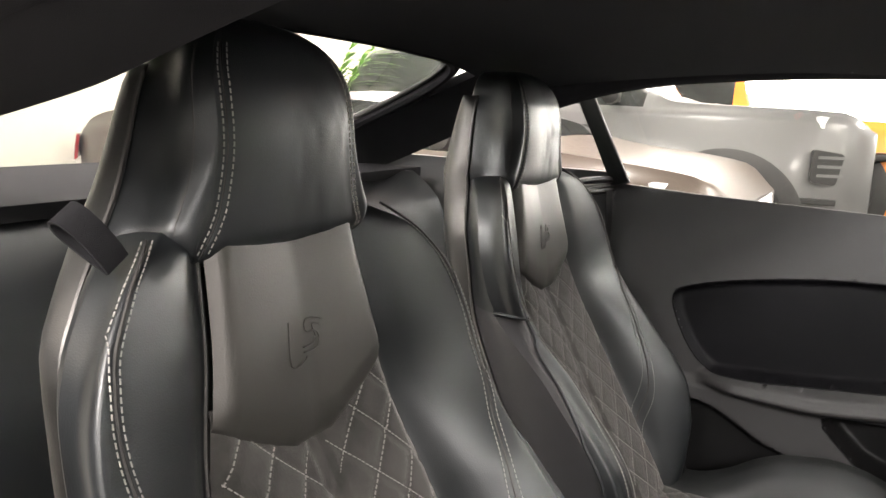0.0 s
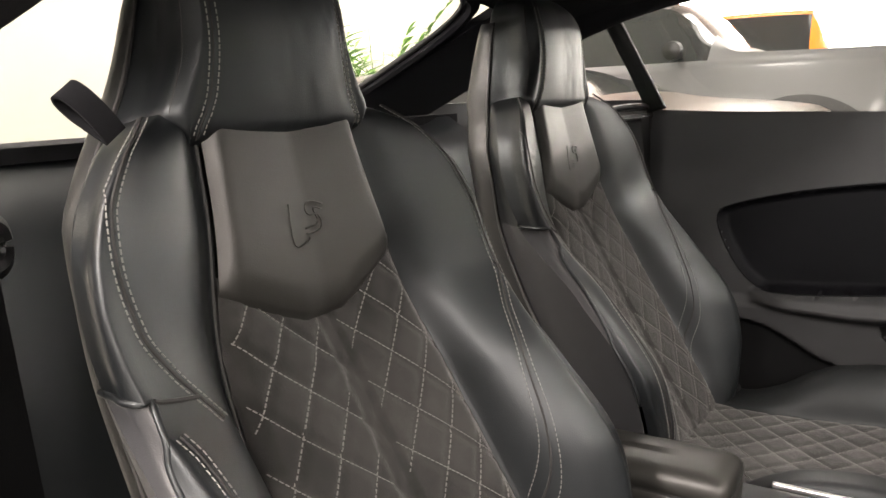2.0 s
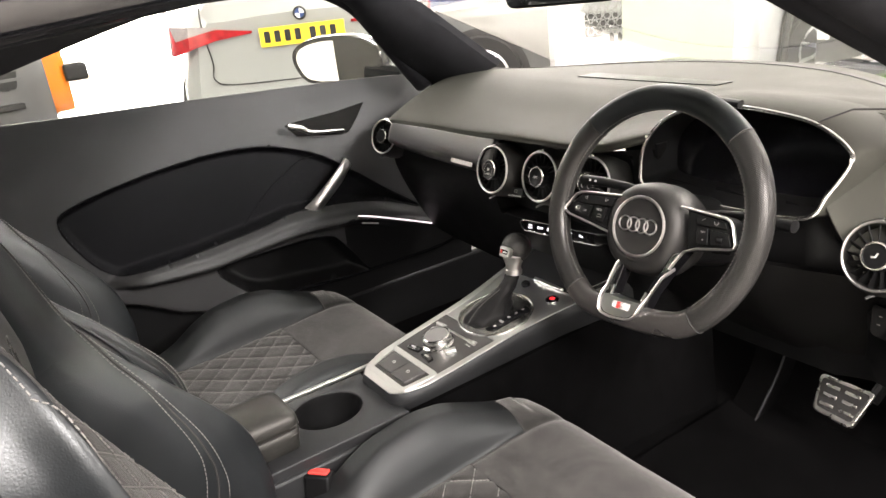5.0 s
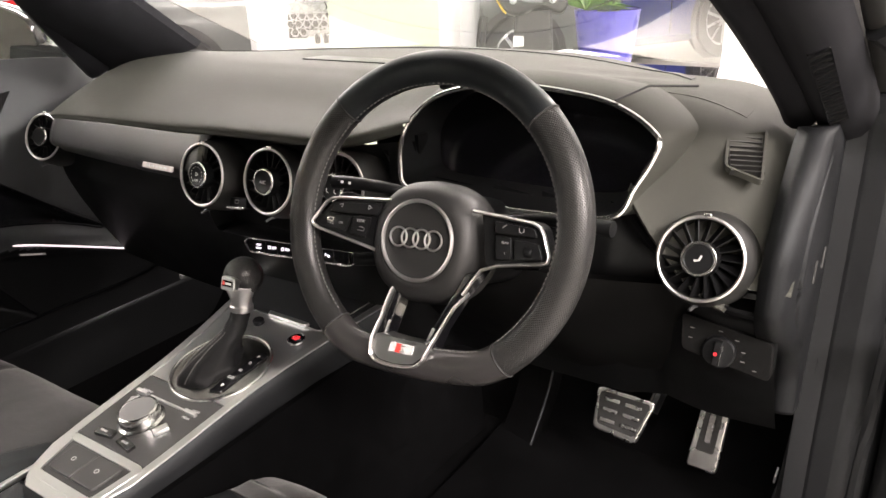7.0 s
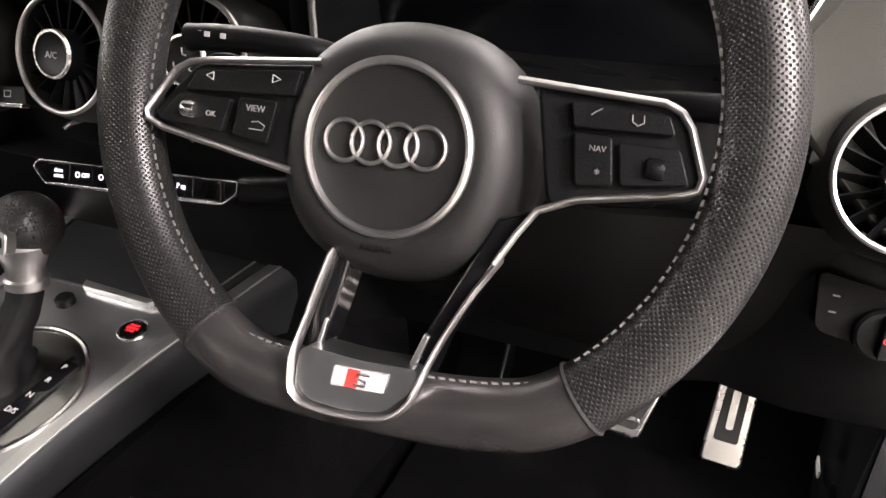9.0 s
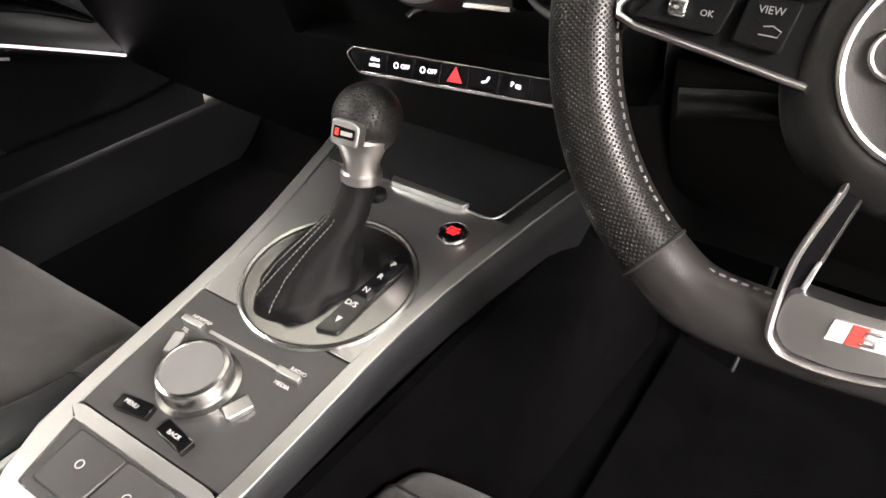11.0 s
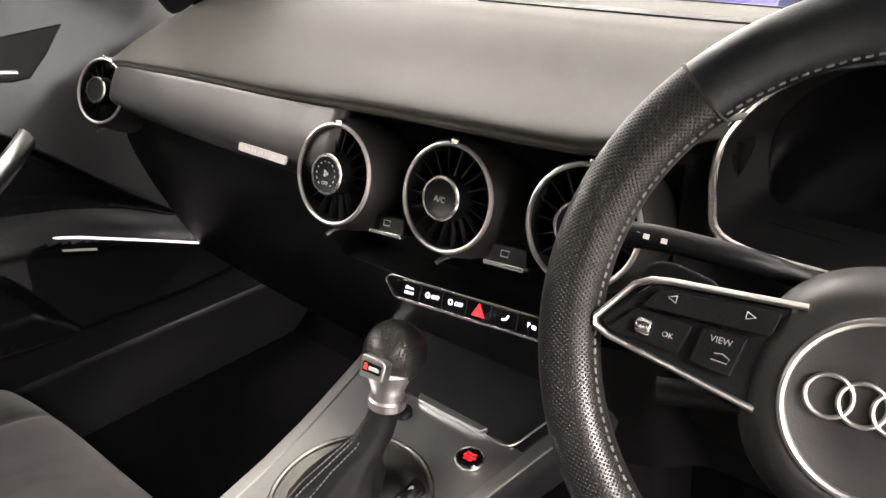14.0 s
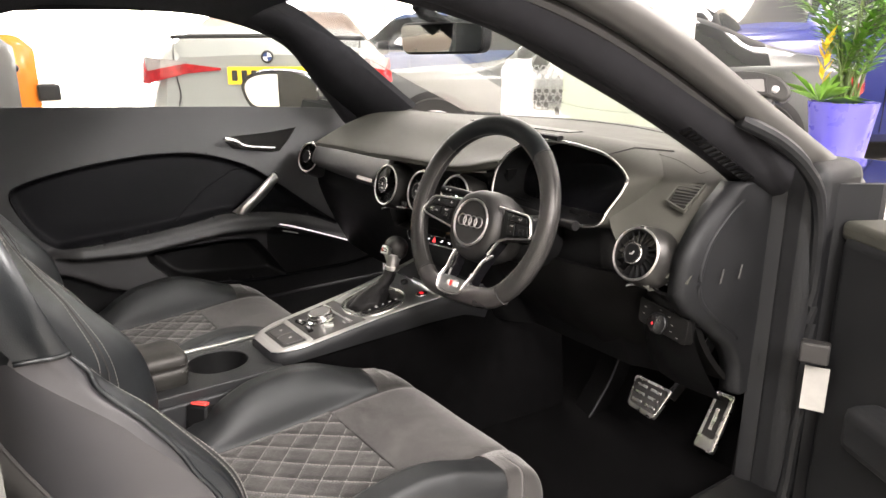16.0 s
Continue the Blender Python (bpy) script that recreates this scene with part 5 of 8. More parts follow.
part("hood_seam", tube([(0.497, 0.226, 0.913), (0.52, 0.27, 0.924), (0.56, 0.33, 0.917)], 0.0016, 6), RUBBER, dash)
# speaker grille and defroster slots on the dash top
def lay(x, y, dz=0.002):
    best = min((pad_top((x + 0.665) / 1.375, v / 200) for v in range(60, 201)), key=lambda q: abs(q.y - y))
    return Vector((x, y, best.z + dz))
def lay_grid(x0, x1, ya, yb, nx=14, ny=4, dz=0.002):
    return grid(lambda u, v: lay(x0 + (x1 - x0) * u, ya(x0 + (x1 - x0) * u) * (1 - v) + yb(x0 + (x1 - x0) * u) * v, dz), nx, ny)
part("speaker_grille", thick(lay_grid(-0.185, 0.17, lambda x: 0.44 + 0.03 * (x + 0.185), lambda x: 0.50), (0, 0, -0.003)), HARD, dash, "black centre speaker grille")
part("speaker_grille", thick(lay_grid(0.50, 0.62, lambda x: 0.34 - 0.1 * (x - 0.5), lambda x: 0.385 - 0.2 * (x - 0.5), dz=0.0006), (0, 0, -0.003)), DASH, dash, "dark grey corner speaker grille")
part("demister_slot", thick(lay_grid(-0.52, 0.52, lambda x: base_y(x) - 0.07, lambda x: base_y(x) - 0.05, 30, 2), (0, 0, -0.002)), RUBBER, dash)
# side demister vent on the driver's end
SVc = [Vector(q) for q in ((0.619, 0.240, 0.8415), (0.662, 0.234, 0.837), (0.645, 0.318, 0.868), (0.608, 0.288, 0.872))]
SVm = facing(sum(SVc, Vector()) / 4 + Vector((0.002, -0.0015, 0.0025)), SVc[1] + SVc[2] - SVc[0] - SVc[3], SVc[2] + SVc[3] - SVc[0] - SVc[1])
SVp = rounded([((SVm.inverted() @ q).x, (SVm.inverted() @ q).y) for q in SVc], 0.006)
dv = part("side_vent", frame_of(SVp, inset(SVp, 0.003), -0.006, 0.0015, SVm), DASH, dash, "louvred side demister vent", bevel=0.001)
part("vent_back", prism(inset(SVp, 0.0035), -0.008, -0.006, SVm), GLOSS, dv)
for k in range(8):
    t = -0.030 + 0.0084 * k
    part("louvre", moved(box(-0.0175 - 0.06 * t, 0.0175 - 0.06 * t, -0.0011, 0.0011, -0.006, 0.001), SVm @ Matrix.Translation((0, t, 0)) @ Matrix.Rotation(0.12, 4, "Z")), BARREL, dv, smooth=False)
# driver's dash end, knee panel, light switch
cap_y = curve_through((0.48, 0.368), (0.53, 0.362), (0.575, 0.338), (0.63, 0.268), (0.68, 0.203), (0.71, 0.186), (0.762, 0.192), (0.80, 0.213), (0.843, 0.252), (0.886, 0.308))
endp = grid(lambda u, v: Vector((0.698 + 0.016 * min(1, u * 6) ** 0.5 + 0.007 * u, cap_y(0.48 + 0.404 * v) * (1 - u) + 0.42 * u, 0.48 + 0.404 * v)), 24, 60)
part("dash_end", thick(endp, (-0.02, 0, 0)), MATT, dash, "dark end cap of the dashboard with two pale bars", sharp=0)
part("cap_ridge", tube(smooth_path([Vector((0.7125, cap_y(z) + 0.034 + dy, z)) for z, dy in ((0.855, 0.02), (0.83, 0.008), (0.79, 0.0), (0.74, 0.0), (0.70, 0.004), (0.66, 0.006), (0.60, 0.004))], 5), 0.005, 8), MATT, dash, "raised ridge on the end cap", sharp=0)
for k in range(2):
    for q in ([(0.266 + 0.05 * k, 0.720), (0.269 + 0.05 * k, 0.720), (0.2745 + 0.05 * k, 0.744), (0.2715 + 0.05 * k, 0.744)],):
        part("pale_bar", thick(([Vector((0.7205 + 0.036 * (y - 0.26), y, z)) for y, z in q], [(0, 1, 2, 3)]), (0.0018, 0, 0)), PLATE_GREY, dash, smooth=False)
kp = grid(lambda u, v: Vector((0.2 + 0.49 * u, 0.205 + 0.033 * max(0, min(1, (u - 0.5) / 0.25)) + 0.02 * v + 0.11 * v * v - 0.015 * math.sin(math.pi * u), 0.70 - 0.20 * v)), 20, 12)
part("knee_panel", thick(kp, (0, 0.015, 0)), PANEL_BLACK, dash, "black knee panel")
LM = facing((0.641, 0.224, 0.633), (1, 0.03, -0.03), (0, 0.25, 1))
lsw = part("light_switch_panel", prism(rounded([(-0.0425, -0.008), (0.059, -0.022), (0.055, 0.023), (-0.049, 0.036)], 0.008), -0.02, 0.004, LM), PANEL_BLACK, dash, "black light switch panel", bevel=0.001)
part("rotary_knob", lathe([(0.019, 0.0), (0.019, 0.006), (0.017, 0.008), (0.001, 0.009)], 28, LM @ Matrix.Translation((0, 0, 0.004))), HARD, lsw)
part("knob_grip", prism(rounded([(-0.004, -0.014), (0.004, -0.014), (0.004, 0.015), (-0.004, 0.015)], 0.002), 0.006, 0.022, LM), HARD, lsw, bevel=0.001)
part("grip_edge", prism([(0.004, -0.013), (0.0048, -0.013), (0.0048, 0.014), (0.004, 0.014)], 0.006, 0.0225, LM), CHROME, lsw, smooth=False)
part("lit_mark", torus(0.0016, 0.00045, LM @ Matrix.Translation((-0.0012, 0, 0.0224)), 14, 5), LIT_RED, lsw)
for x, y in ((-0.002, 0.0235), (0.017, 0.017), (0.026, 0.005), (0.027, -0.006), (0.041, -0.013), (-0.034, 0.020), (-0.034, 0.008)):
    part("panel_mark", box(x - 0.0024, x + 0.0024, y - 0.0006, y + 0.0006, 0.004, 0.0043, LM), BAR_GREY, lsw, smooth=False)

# louvred slot along the windscreen pillar beside the open door
lo_p = [Vector((0.705, 0.153, 0.984)), Vector((0.706, 0.23, 0.941)), Vector((0.715, 0.33, 0.888))]
lo_n = Vector((0.46, -0.44, -0.77)).normalized()
lo_d = (lo_p[2] - lo_p[0]).normalized()
LO = facing((lo_p[0] + lo_p[2]) / 2 + lo_n * 0.001, lo_d, lo_n.cross(lo_d))
slot = thing("pillar_louvre", "black louvred slot in the windscreen pillar trim", "louvre", tuple((lo_p[0] + lo_p[2]) / 2), kind="structure")
part("slot", prism(rounded([(-0.10, -0.010), (0.10, -0.010), (0.10, 0.010), (-0.10, 0.010)], 0.004), -0.004, 0.0, LO), GLOSS, slot)
for k in range(14):
    part("rib", box(-0.092 + 0.0142 * k, -0.088 + 0.0142 * k, -0.0085, 0.0085, -0.002, 0.0012, LO), PANEL_BLACK, slot, smooth=False)

# ---- centre console ----
console = thing("centre_console", "dark centre console with brushed metal top plate", "console", (0, 0, 0.2))
CM = facing((0, 0, 0.5276), (1, 0, 0), (0, 1, 0.161))
chw = curve_through((-0.26, 0.045), (-0.245, 0.064), (-0.2, 0.082), (0.0, 0.094), (0.15, 0.12), (0.26, 0.145))
ys = [-0.26, -0.25, -0.235, -0.2, -0.15, -0.1, -0.05, 0.0, 0.05, 0.1, 0.15, 0.2, 0.25]
outl = [(chw(y), y) for y in ys] + [(-chw(y), y) for y in reversed(ys)]
rims = []
for d, z in ((0.0, 0.0), (0.004, -0.006), (0.006, -0.02), (-0.002, -0.045), (-0.03, -0.3)):
    low_ = z < -0.2
    rims.append([CM @ Vector((math.copysign(min(abs(x) + d, 0.078 if low_ else 9), x), min(y, 0.22) if low_ else y - (d if y < -0.2 else 0), 0 if low_ else z)) + Vector((0, 0, -0.27 if low_ else 0)) for x, y in outl])
part("body", loft(rims, False), SOFT, console, "dark soft-touch console side")
inn = [(x * (1 - 0.013 / max(abs(x), 0.02)) if abs(x) > 0.02 else x, y + (0.016 if y < -0.24 else 0)) for x, y in outl]
part("alu_frame", frame_of(outl, inn, -0.004, 0.002, CM), ALU, console, "brushed aluminium edge frame", bevel=0.001)
# top plate of brushed metal in front, dark gloss plate behind
yp = [-0.045, 0.0, 0.05, 0.1, 0.14]
front = [(chw(y) - 0.008, y) for y in yp] + [(-chw(y) + 0.008, y) for y in reversed(yp)]
part("metal_plate", prism(front, -0.006, 0.0, CM), ALU_DARK, console, "dark brushed metal plate", smooth=False)
bk = [(chw(y) - 0.0085, y) for y in (-0.17, -0.12, -0.047)] + [(-chw(y) + 0.0085, y) for y in (-0.047, -0.12, -0.17)]
part("control_plate", prism(bk, -0.006, 0.0005, CM), PLATE_GREY, console, "dark grey control plate", smooth=False)
rp = rounded([(0.056, -0.235), (0.068, -0.176), (-0.068, -0.176), (-0.056, -0.235)][::-1], 0.012)
part("rear_plate", prism(rp, -0.006, 0.0005, CM), PLATE_GREY, console, "black switch plate", smooth=False)
rf = rounded([(-0.062, -0.246), (0.062, -0.246), (0.076, -0.172), (-0.076, -0.172)], 0.014)
part("plate_frame", frame_of(rf, inset(rf, 0.011), -0.004, 0.0028, CM), ALU, console, "broad brushed metal frame", bevel=0.001)
for k in (0, 1):
    b = rounded([(-0.046 + 0.047 * k, -0.228), (-0.002 + 0.047 * k, -0.228), (0.002 + 0.05 * k, -0.186), (-0.048 + 0.05 * k, -0.186)], 0.004)
    sk = part("console_switch", prism(b, 0, 0.005, CM), PLATE_GREY, console, "dark grey rocker switch", bevel=0.0015)
    part("switch_mark", torus(0.003, 0.0005, CM @ Matrix.Translation((-0.024 + 0.048 * k, -0.205, 0.0052)), 16, 5), WHITE_MARK, sk)
knob = part("control_knob", lathe([(0.031, 0.0), (0.031, 0.006), (0.027, 0.008), (0.0275, 0.018), (0.026, 0.0225), (0.0235, 0.0235), (0.0225, 0.0225), (0.001, 0.0225)], 48, CM @ Matrix.Translation((-0.004, -0.117, 0.0))), CHROME, console, "round metal control knob with dark touch top")
part("touch_top", lathe([(0.0225, 0.0222), (0.0225, 0.0232), (0.001, 0.0234)], 40, CM @ Matrix.Translation((-0.004, -0.117, 0.0))), TOUCH, knob)
for x, y, a, w, l in ((-0.05, -0.1, 20, 0.01, 0.02), (0.036, -0.118, -24, 0.012, 0.02), (-0.054, -0.078, 0, 0.022, 0.006), (0.047, -0.078, 0, 0.022, 0.006), (-0.03, -0.155, 10, 0.03, 0.012), (0.015, -0.157, -8, 0.03, 0.012)):
    part("control_key", prism(rounded([(-w / 2, -l / 2), (w / 2, -l / 2), (w / 2, l / 2), (-w / 2, l / 2)], 0.002), 0, 0.006, CM @ Matrix.Translation((x, y, 0)) @ Matrix.Rotation(radians(a), 4, "Z")), ALU if l < 0.01 or w < 0.013 else GLOSS, console, "small control key", bevel=0.001)
part("key_bridge", prism([(-0.036, -0.079), (0.034, -0.079), (0.034, -0.076), (-0.036, -0.076)], 0, 0.003, CM), ALU, console, smooth=False)
for txt, x, y in (("NAV/MAP", -0.052, -0.0715), ("TEL", -0.056, -0.0855), ("RADIO", 0.050, -0.0715), ("MEDIA", 0.047, -0.0865), ("MENU", -0.032, -0.155), ("BACK", 0.015, -0.157)):
    lettering("control_lettering", txt, 0.0048, CM @ Matrix.Translation((x, y, 0.0064 if y < -0.15 else 0.001)), WHITE_MARK, console)
# selector
gc = (0.008, 0.013)
ringm = CM @ Matrix.Translation((*gc, 0.001))
part("selector_ring", torus(0.0725, 0.003, ringm @ Matrix.Diagonal((1, 1.0, 1, 1)), 64, 8), CHROME, console, "chrome ring round the selector")
part("selector_floor", lathe([(0.0712, 0.0), (0.001, 0.0006)], 48, ringm), PIT, console, "polished silver selector base")
slot = rounded([(0.034, -0.036), (0.053, -0.03), (0.058, 0.058), (0.042, 0.064)], 0.004)
gate = part("gate_plate", prism(slot, 0, 0.004, CM), GLOSS, console, "black gear gate plate", bevel=0.001)
for txt, y in (("P", 0.05), ("R", 0.034), ("N", 0.0165), ("D/S", -0.001)):
    lettering("gate_lettering", txt, 0.0075, CM @ Matrix.Translation((0.047 - (0.05 - y) * 0.07, y, 0.0043)), WHITE_MARK, gate)
part("gate_mark", prism([(0.042, -0.016), (0.047, -0.016), (0.0445, -0.022)], 0.004, 0.0043, CM), WHITE_MARK, gate, smooth=False)
lever = thing("gear_selector", "leather gear selector with metal collar and gaiter", "gear selector", (0.003, 0.05, 0.54))
gr = []
for k, (cx_, cy_, rx_, ry_, z_) in enumerate(((-0.006, 0.006, 0.038, 0.052, 0.529), (-0.006, 0.008, 0.036, 0.049, 0.537), (-0.006, 0.018, 0.0275, 0.039, 0.548), (-0.004, 0.034, 0.0205, 0.029, 0.559), (0.0, 0.050, 0.0165, 0.0205, 0.571), (0.002, 0.062, 0.0145, 0.0155, 0.588), (0.002, 0.067, 0.0138, 0.0138, 0.602))):
    ring = []
    for j in range(40):
        a = 2 * math.pi * j / 40
        w_ = 1 + (0.07 * math.sin(6 * a + 1.5 * k) + 0.04 * math.cos(9 * a - k)) * (1 - k / 6)
        y_ = cy_ + ry_ * math.sin(a) * w_
        ring.append((cx_ + rx_ * math.cos(a) * w_, y_, z_ + 0.16 * (y_ - cy_) * max(0, 1 - k / 3)))
    gr.append(ring)
gsm = [[tuple(Vector(gr[i][j]).lerp(Vector(gr[i + 1][j]), t / 4)) for j in range(40)] for i in range(len(gr) - 1) for t in range(4)] + [gr[-1]]
part("gaiter", loft(gsm), GAITER, lever, "black leather gaiter with grey stitching", sharp=0)
for off in (-0.2, 0.15, 0.55):
    jj = int((4.2 + off) / (2 * math.pi) * 40) % 40
    part("gaiter_stitching", dashes([Vector(r[jj]) + (Vector(r[jj]) - Vector((0, 0.03, r[jj][2]))).normalized() * 0.0008 for r in gsm[2:]], lambda q: (q.x, q.y - 0.04, 0.4), 0.0042, 0.0026, 0.0007, 0.0006), THREAD, lever, smooth=False)
KM = facing((0.002, 0.068, 0.599), (1, 0, 0), (0, 0.99, -0.12))
part("collar", lathe([(0.0148, -0.004), (0.0172, -0.002), (0.0172, 0.005), (0.0155, 0.007), (0.015, 0.014), (0.0195, 0.027), (0.0245, 0.036), (0.022, 0.039), (0.001, 0.039)], 36, KM), SATIN, lever, "brushed metal collar")
part("knob", lathe([(0.001, -0.0295)] + [(0.0285 * math.sin(a), -0.0285 * math.cos(a)) for a in np.radians(np.linspace(10, 170, 22))] + [(0.001, 0.0285)], 40, KM @ Matrix.Translation((0, 0.006, 0.0485))), PERF, lever, "perforated leather ball knob")
em = facing((0.010, 0.0465, 0.6495), (1, 0.1, 0), (0, 0.35, 1)) @ Matrix.Scale(0.82, 4)
emb = part("knob_plate", prism(rounded([(-0.018, -0.013), (0.012, -0.013), (0.013, 0.007), (0.004, 0.011), (-0.018, 0.011)], 0.004), -0.012, 0.002, em), ALU, lever, bevel=0.0015)
part("dark_badge", prism(rounded([(-0.014, -0.006), (0.009, -0.006), (0.009, 0.004), (-0.014, 0.005)], 0.002), 0.001, 0.003, em), GLOSS, emb)
part("red_mark", prism([(-0.0125, -0.004), (-0.008, -0.004), (-0.008, 0.003), (-0.0125, 0.003)], 0.002, 0.0034, em), RED, emb, smooth=False)
part("pale_bar", prism([(-0.006, -0.003), (0.007, -0.003), (0.007, 0.001), (-0.006, 0.001)], 0.002, 0.0034, em), DIM_WHITE, emb, smooth=False)
# start button, tray
sm = CM @ Matrix.Translation((0.0685, 0.107, 0.0))
sbn = part("start_button", lathe([(0.0125, 0.0), (0.0125, 0.004), (0.011, 0.0055), (0.001, 0.0055)], 32, sm), GLOSS, console, "black start button with red letters")
part("button_ring", torus(0.0128, 0.0016, sm @ Matrix.Translation((0, 0, 0.003)), 40, 8), CHROME, sbn)
for txt, y in (("START", 0.0034), ("ENGINE", 0.0), ("STOP", -0.0034)):
    lettering("button_lettering", txt, 0.0036, sm @ Matrix.Translation((0, y, 0.0058)), LIT_RED, sbn)
part("small_button", lathe([(0.009, 0.0), (0.009, 0.006), (0.007, 0.008), (0.001, 0.008)], 24, CM @ Matrix.Translation((-0.022, 0.118, 0))), HARD, console)
ty = [0.142, 0.17, 0.2, 0.245]
tr = [(chw(y) - 0.016, y) for y in ty] + [(-chw(y) + 0.016, y) for y in reversed(ty)]
part("tray_lid", prism(tr, -0.005, 0.0015, CM), SOFT, console, "dark sliding tray lid", bevel=0.001)
rest = [(chw(y) - 0.006, y) for y in (0.14, 0.2, 0.25)] + [(-chw(y) + 0.006, y) for y in (0.25, 0.2, 0.14)]
part("tray_surround", prism(rest, -0.02, -0.0004, CM), ALU_DARK, console, "dark brushed metal tray surround", smooth=False)
part("lid_edge", prism(rounded([(-0.02, 0.138), (0.058, 0.138), (0.062, 0.145), (-0.024, 0.147)], 0.002), 0, 0.006, CM), ALU, console, "bright lid grip", bevel=0.001)
part("lid_line", tube(smooth_path([CM @ Vector(p) for p in ((0.060, 0.1395, 0.002), (0.082, 0.1385, 0.002), (0.092, 0.146, 0.002), (0.099, 0.175, 0.002), (0.112, 0.235, 0.002))], 5), 0.0011, 6), SATIN, console, "thin bright edge of the lid")
# rear deck, cup holder and armrest
HOLE = [(0.055 * math.cos(a) - 0.016, -0.350 + 0.062 * math.sin(a)) for a in (2 * math.pi * k / 40 for k in range(40))]
deck_o = []
for k in range(40):
    a = 2 * math.pi * k / 40
    c, s = math.cos(a), math.sin(a)
    e = 1 / max(abs(c) / 0.088, abs(s) / 0.31)
    deck_o.append((c * e, max(min(s * e, 0.10), -0.31) - 0.346))
dk = frame_of(deck_o, HOLE, 0.43, 0.468)
part("deck", dk, SOFT, console, "dark console deck with a cup holder", bevel=0.003, sharp=30)
part("cup_holder", loft([[(-0.016 + (x + 0.016) * k, -0.35 + (y + 0.35) * k, z) for x, y in HOLE] for k, z in ((1.0, 0.466), (0.97, 0.455), (0.93, 0.375), (0.85, 0.368), (0.01, 0.367))], False), HARD, console, "black oval cup holder", sharp=50)
part("deck_side", join(box(0.08, 0.094, -0.66, -0.24, 0.2, 0.45), box(-0.094, -0.08, -0.66, -0.24, 0.2, 0.45)), SOFT, console, bevel=0.006)
part("deck_strip", box(-0.098, -0.09, -0.40, -0.2, 0.466, 0.474), ALU, console, bevel=0.002)
arm = thing("armrest", "black leather armrest lid with stitched edge", "armrest", (0, -0.48, 0.46))
def arm_ring(z, d, rise=0.0):
    """Rounded outline of the armrest, drawn in by d; the lid swells along its length."""
    o = rounded([(-0.050 + d, -0.62), (0.057 - d, -0.62), (0.056 - d, -0.424 - d), (-0.048 + d, -0.424 - d)], 0.020, 6)
    return [(x, y, z + rise * (1 - ((y + 0.52) / 0.1) ** 2) * 0.5) for x, y in o]


part("lid", loft([arm_ring(z, d, r) for z, d, r in ((0.5048, 0.004, 0), (0.5065, 0.001, 0), (0.515, 0.0, 0), (0.523, 0.001, 0.002), (0.529, 0.005, 0.004), (0.533, 0.012, 0.006), (0.535, 0.024, 0.006), (0.536, 0.042, 0.006))]), LEATHER_PALE, arm, "padded leather lid", sharp=0)
part("box", loft([arm_ring(z, d) for z, d in ((0.45, 0.004), (0.49, 0.001), (0.501, 0.001), (0.5035, 0.004))]), LEATHER_PALE, arm, "leather covered side of the armrest", sharp=0)
part("lid_groove", loft([arm_ring(0.5005, 0.0025), arm_ring(0.5085, 0.0025)]), RUBBER, arm)
for z in (0.5115, 0.4965):
    part("edge_stitching", dashes([Vector(q) + Vector((0.0006, 0.0003, 0)) for q in arm_ring(z, -0.0003) if q[1] > -0.60 and q[0] > 0.02], lambda q: (1, 0.4, 0), 0.004, 0.0026, 0.0006, 0.0005), THREAD, arm, smooth=False)
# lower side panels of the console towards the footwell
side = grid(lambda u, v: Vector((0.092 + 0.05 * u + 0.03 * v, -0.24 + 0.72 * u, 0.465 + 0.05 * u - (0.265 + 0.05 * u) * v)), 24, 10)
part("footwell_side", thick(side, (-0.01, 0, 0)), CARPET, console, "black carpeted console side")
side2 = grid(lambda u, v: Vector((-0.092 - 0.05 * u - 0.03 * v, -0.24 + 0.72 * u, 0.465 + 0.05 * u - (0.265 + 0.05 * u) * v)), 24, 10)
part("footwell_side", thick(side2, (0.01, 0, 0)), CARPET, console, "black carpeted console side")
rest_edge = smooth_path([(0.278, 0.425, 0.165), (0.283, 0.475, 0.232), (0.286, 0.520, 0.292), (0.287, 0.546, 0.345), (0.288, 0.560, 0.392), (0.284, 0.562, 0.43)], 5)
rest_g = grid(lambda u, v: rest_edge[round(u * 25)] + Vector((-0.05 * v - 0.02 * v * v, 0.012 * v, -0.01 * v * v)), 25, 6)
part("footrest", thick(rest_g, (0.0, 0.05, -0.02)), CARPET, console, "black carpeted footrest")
part("footrest_edge", tube(rest_edge, 0.0026, 8), SOFT, console, "grey edge of the footrest")
buckle = thing("belt_buckle", "black seat belt buckle with a red release button", "buckle", (0.1, -0.43, 0.3))
bk_m = facing((0.105, -0.43, 0.425), (0.75, 0.66, 0), (-0.15, 0.15, 1))
part("housing", moved(box(-0.022, 0.022, -0.13, 0.02, -0.014, 0.014), bk_m), HARD, buckle, bevel=0.005)
part("release_button", moved(box(-0.016, 0.016, 0.016, 0.024, -0.008, 0.008), bk_m), RED, buckle, "red release button", bevel=0.002)
copy_thing(buckle, pose(-0.10, -0.455, 0.3))

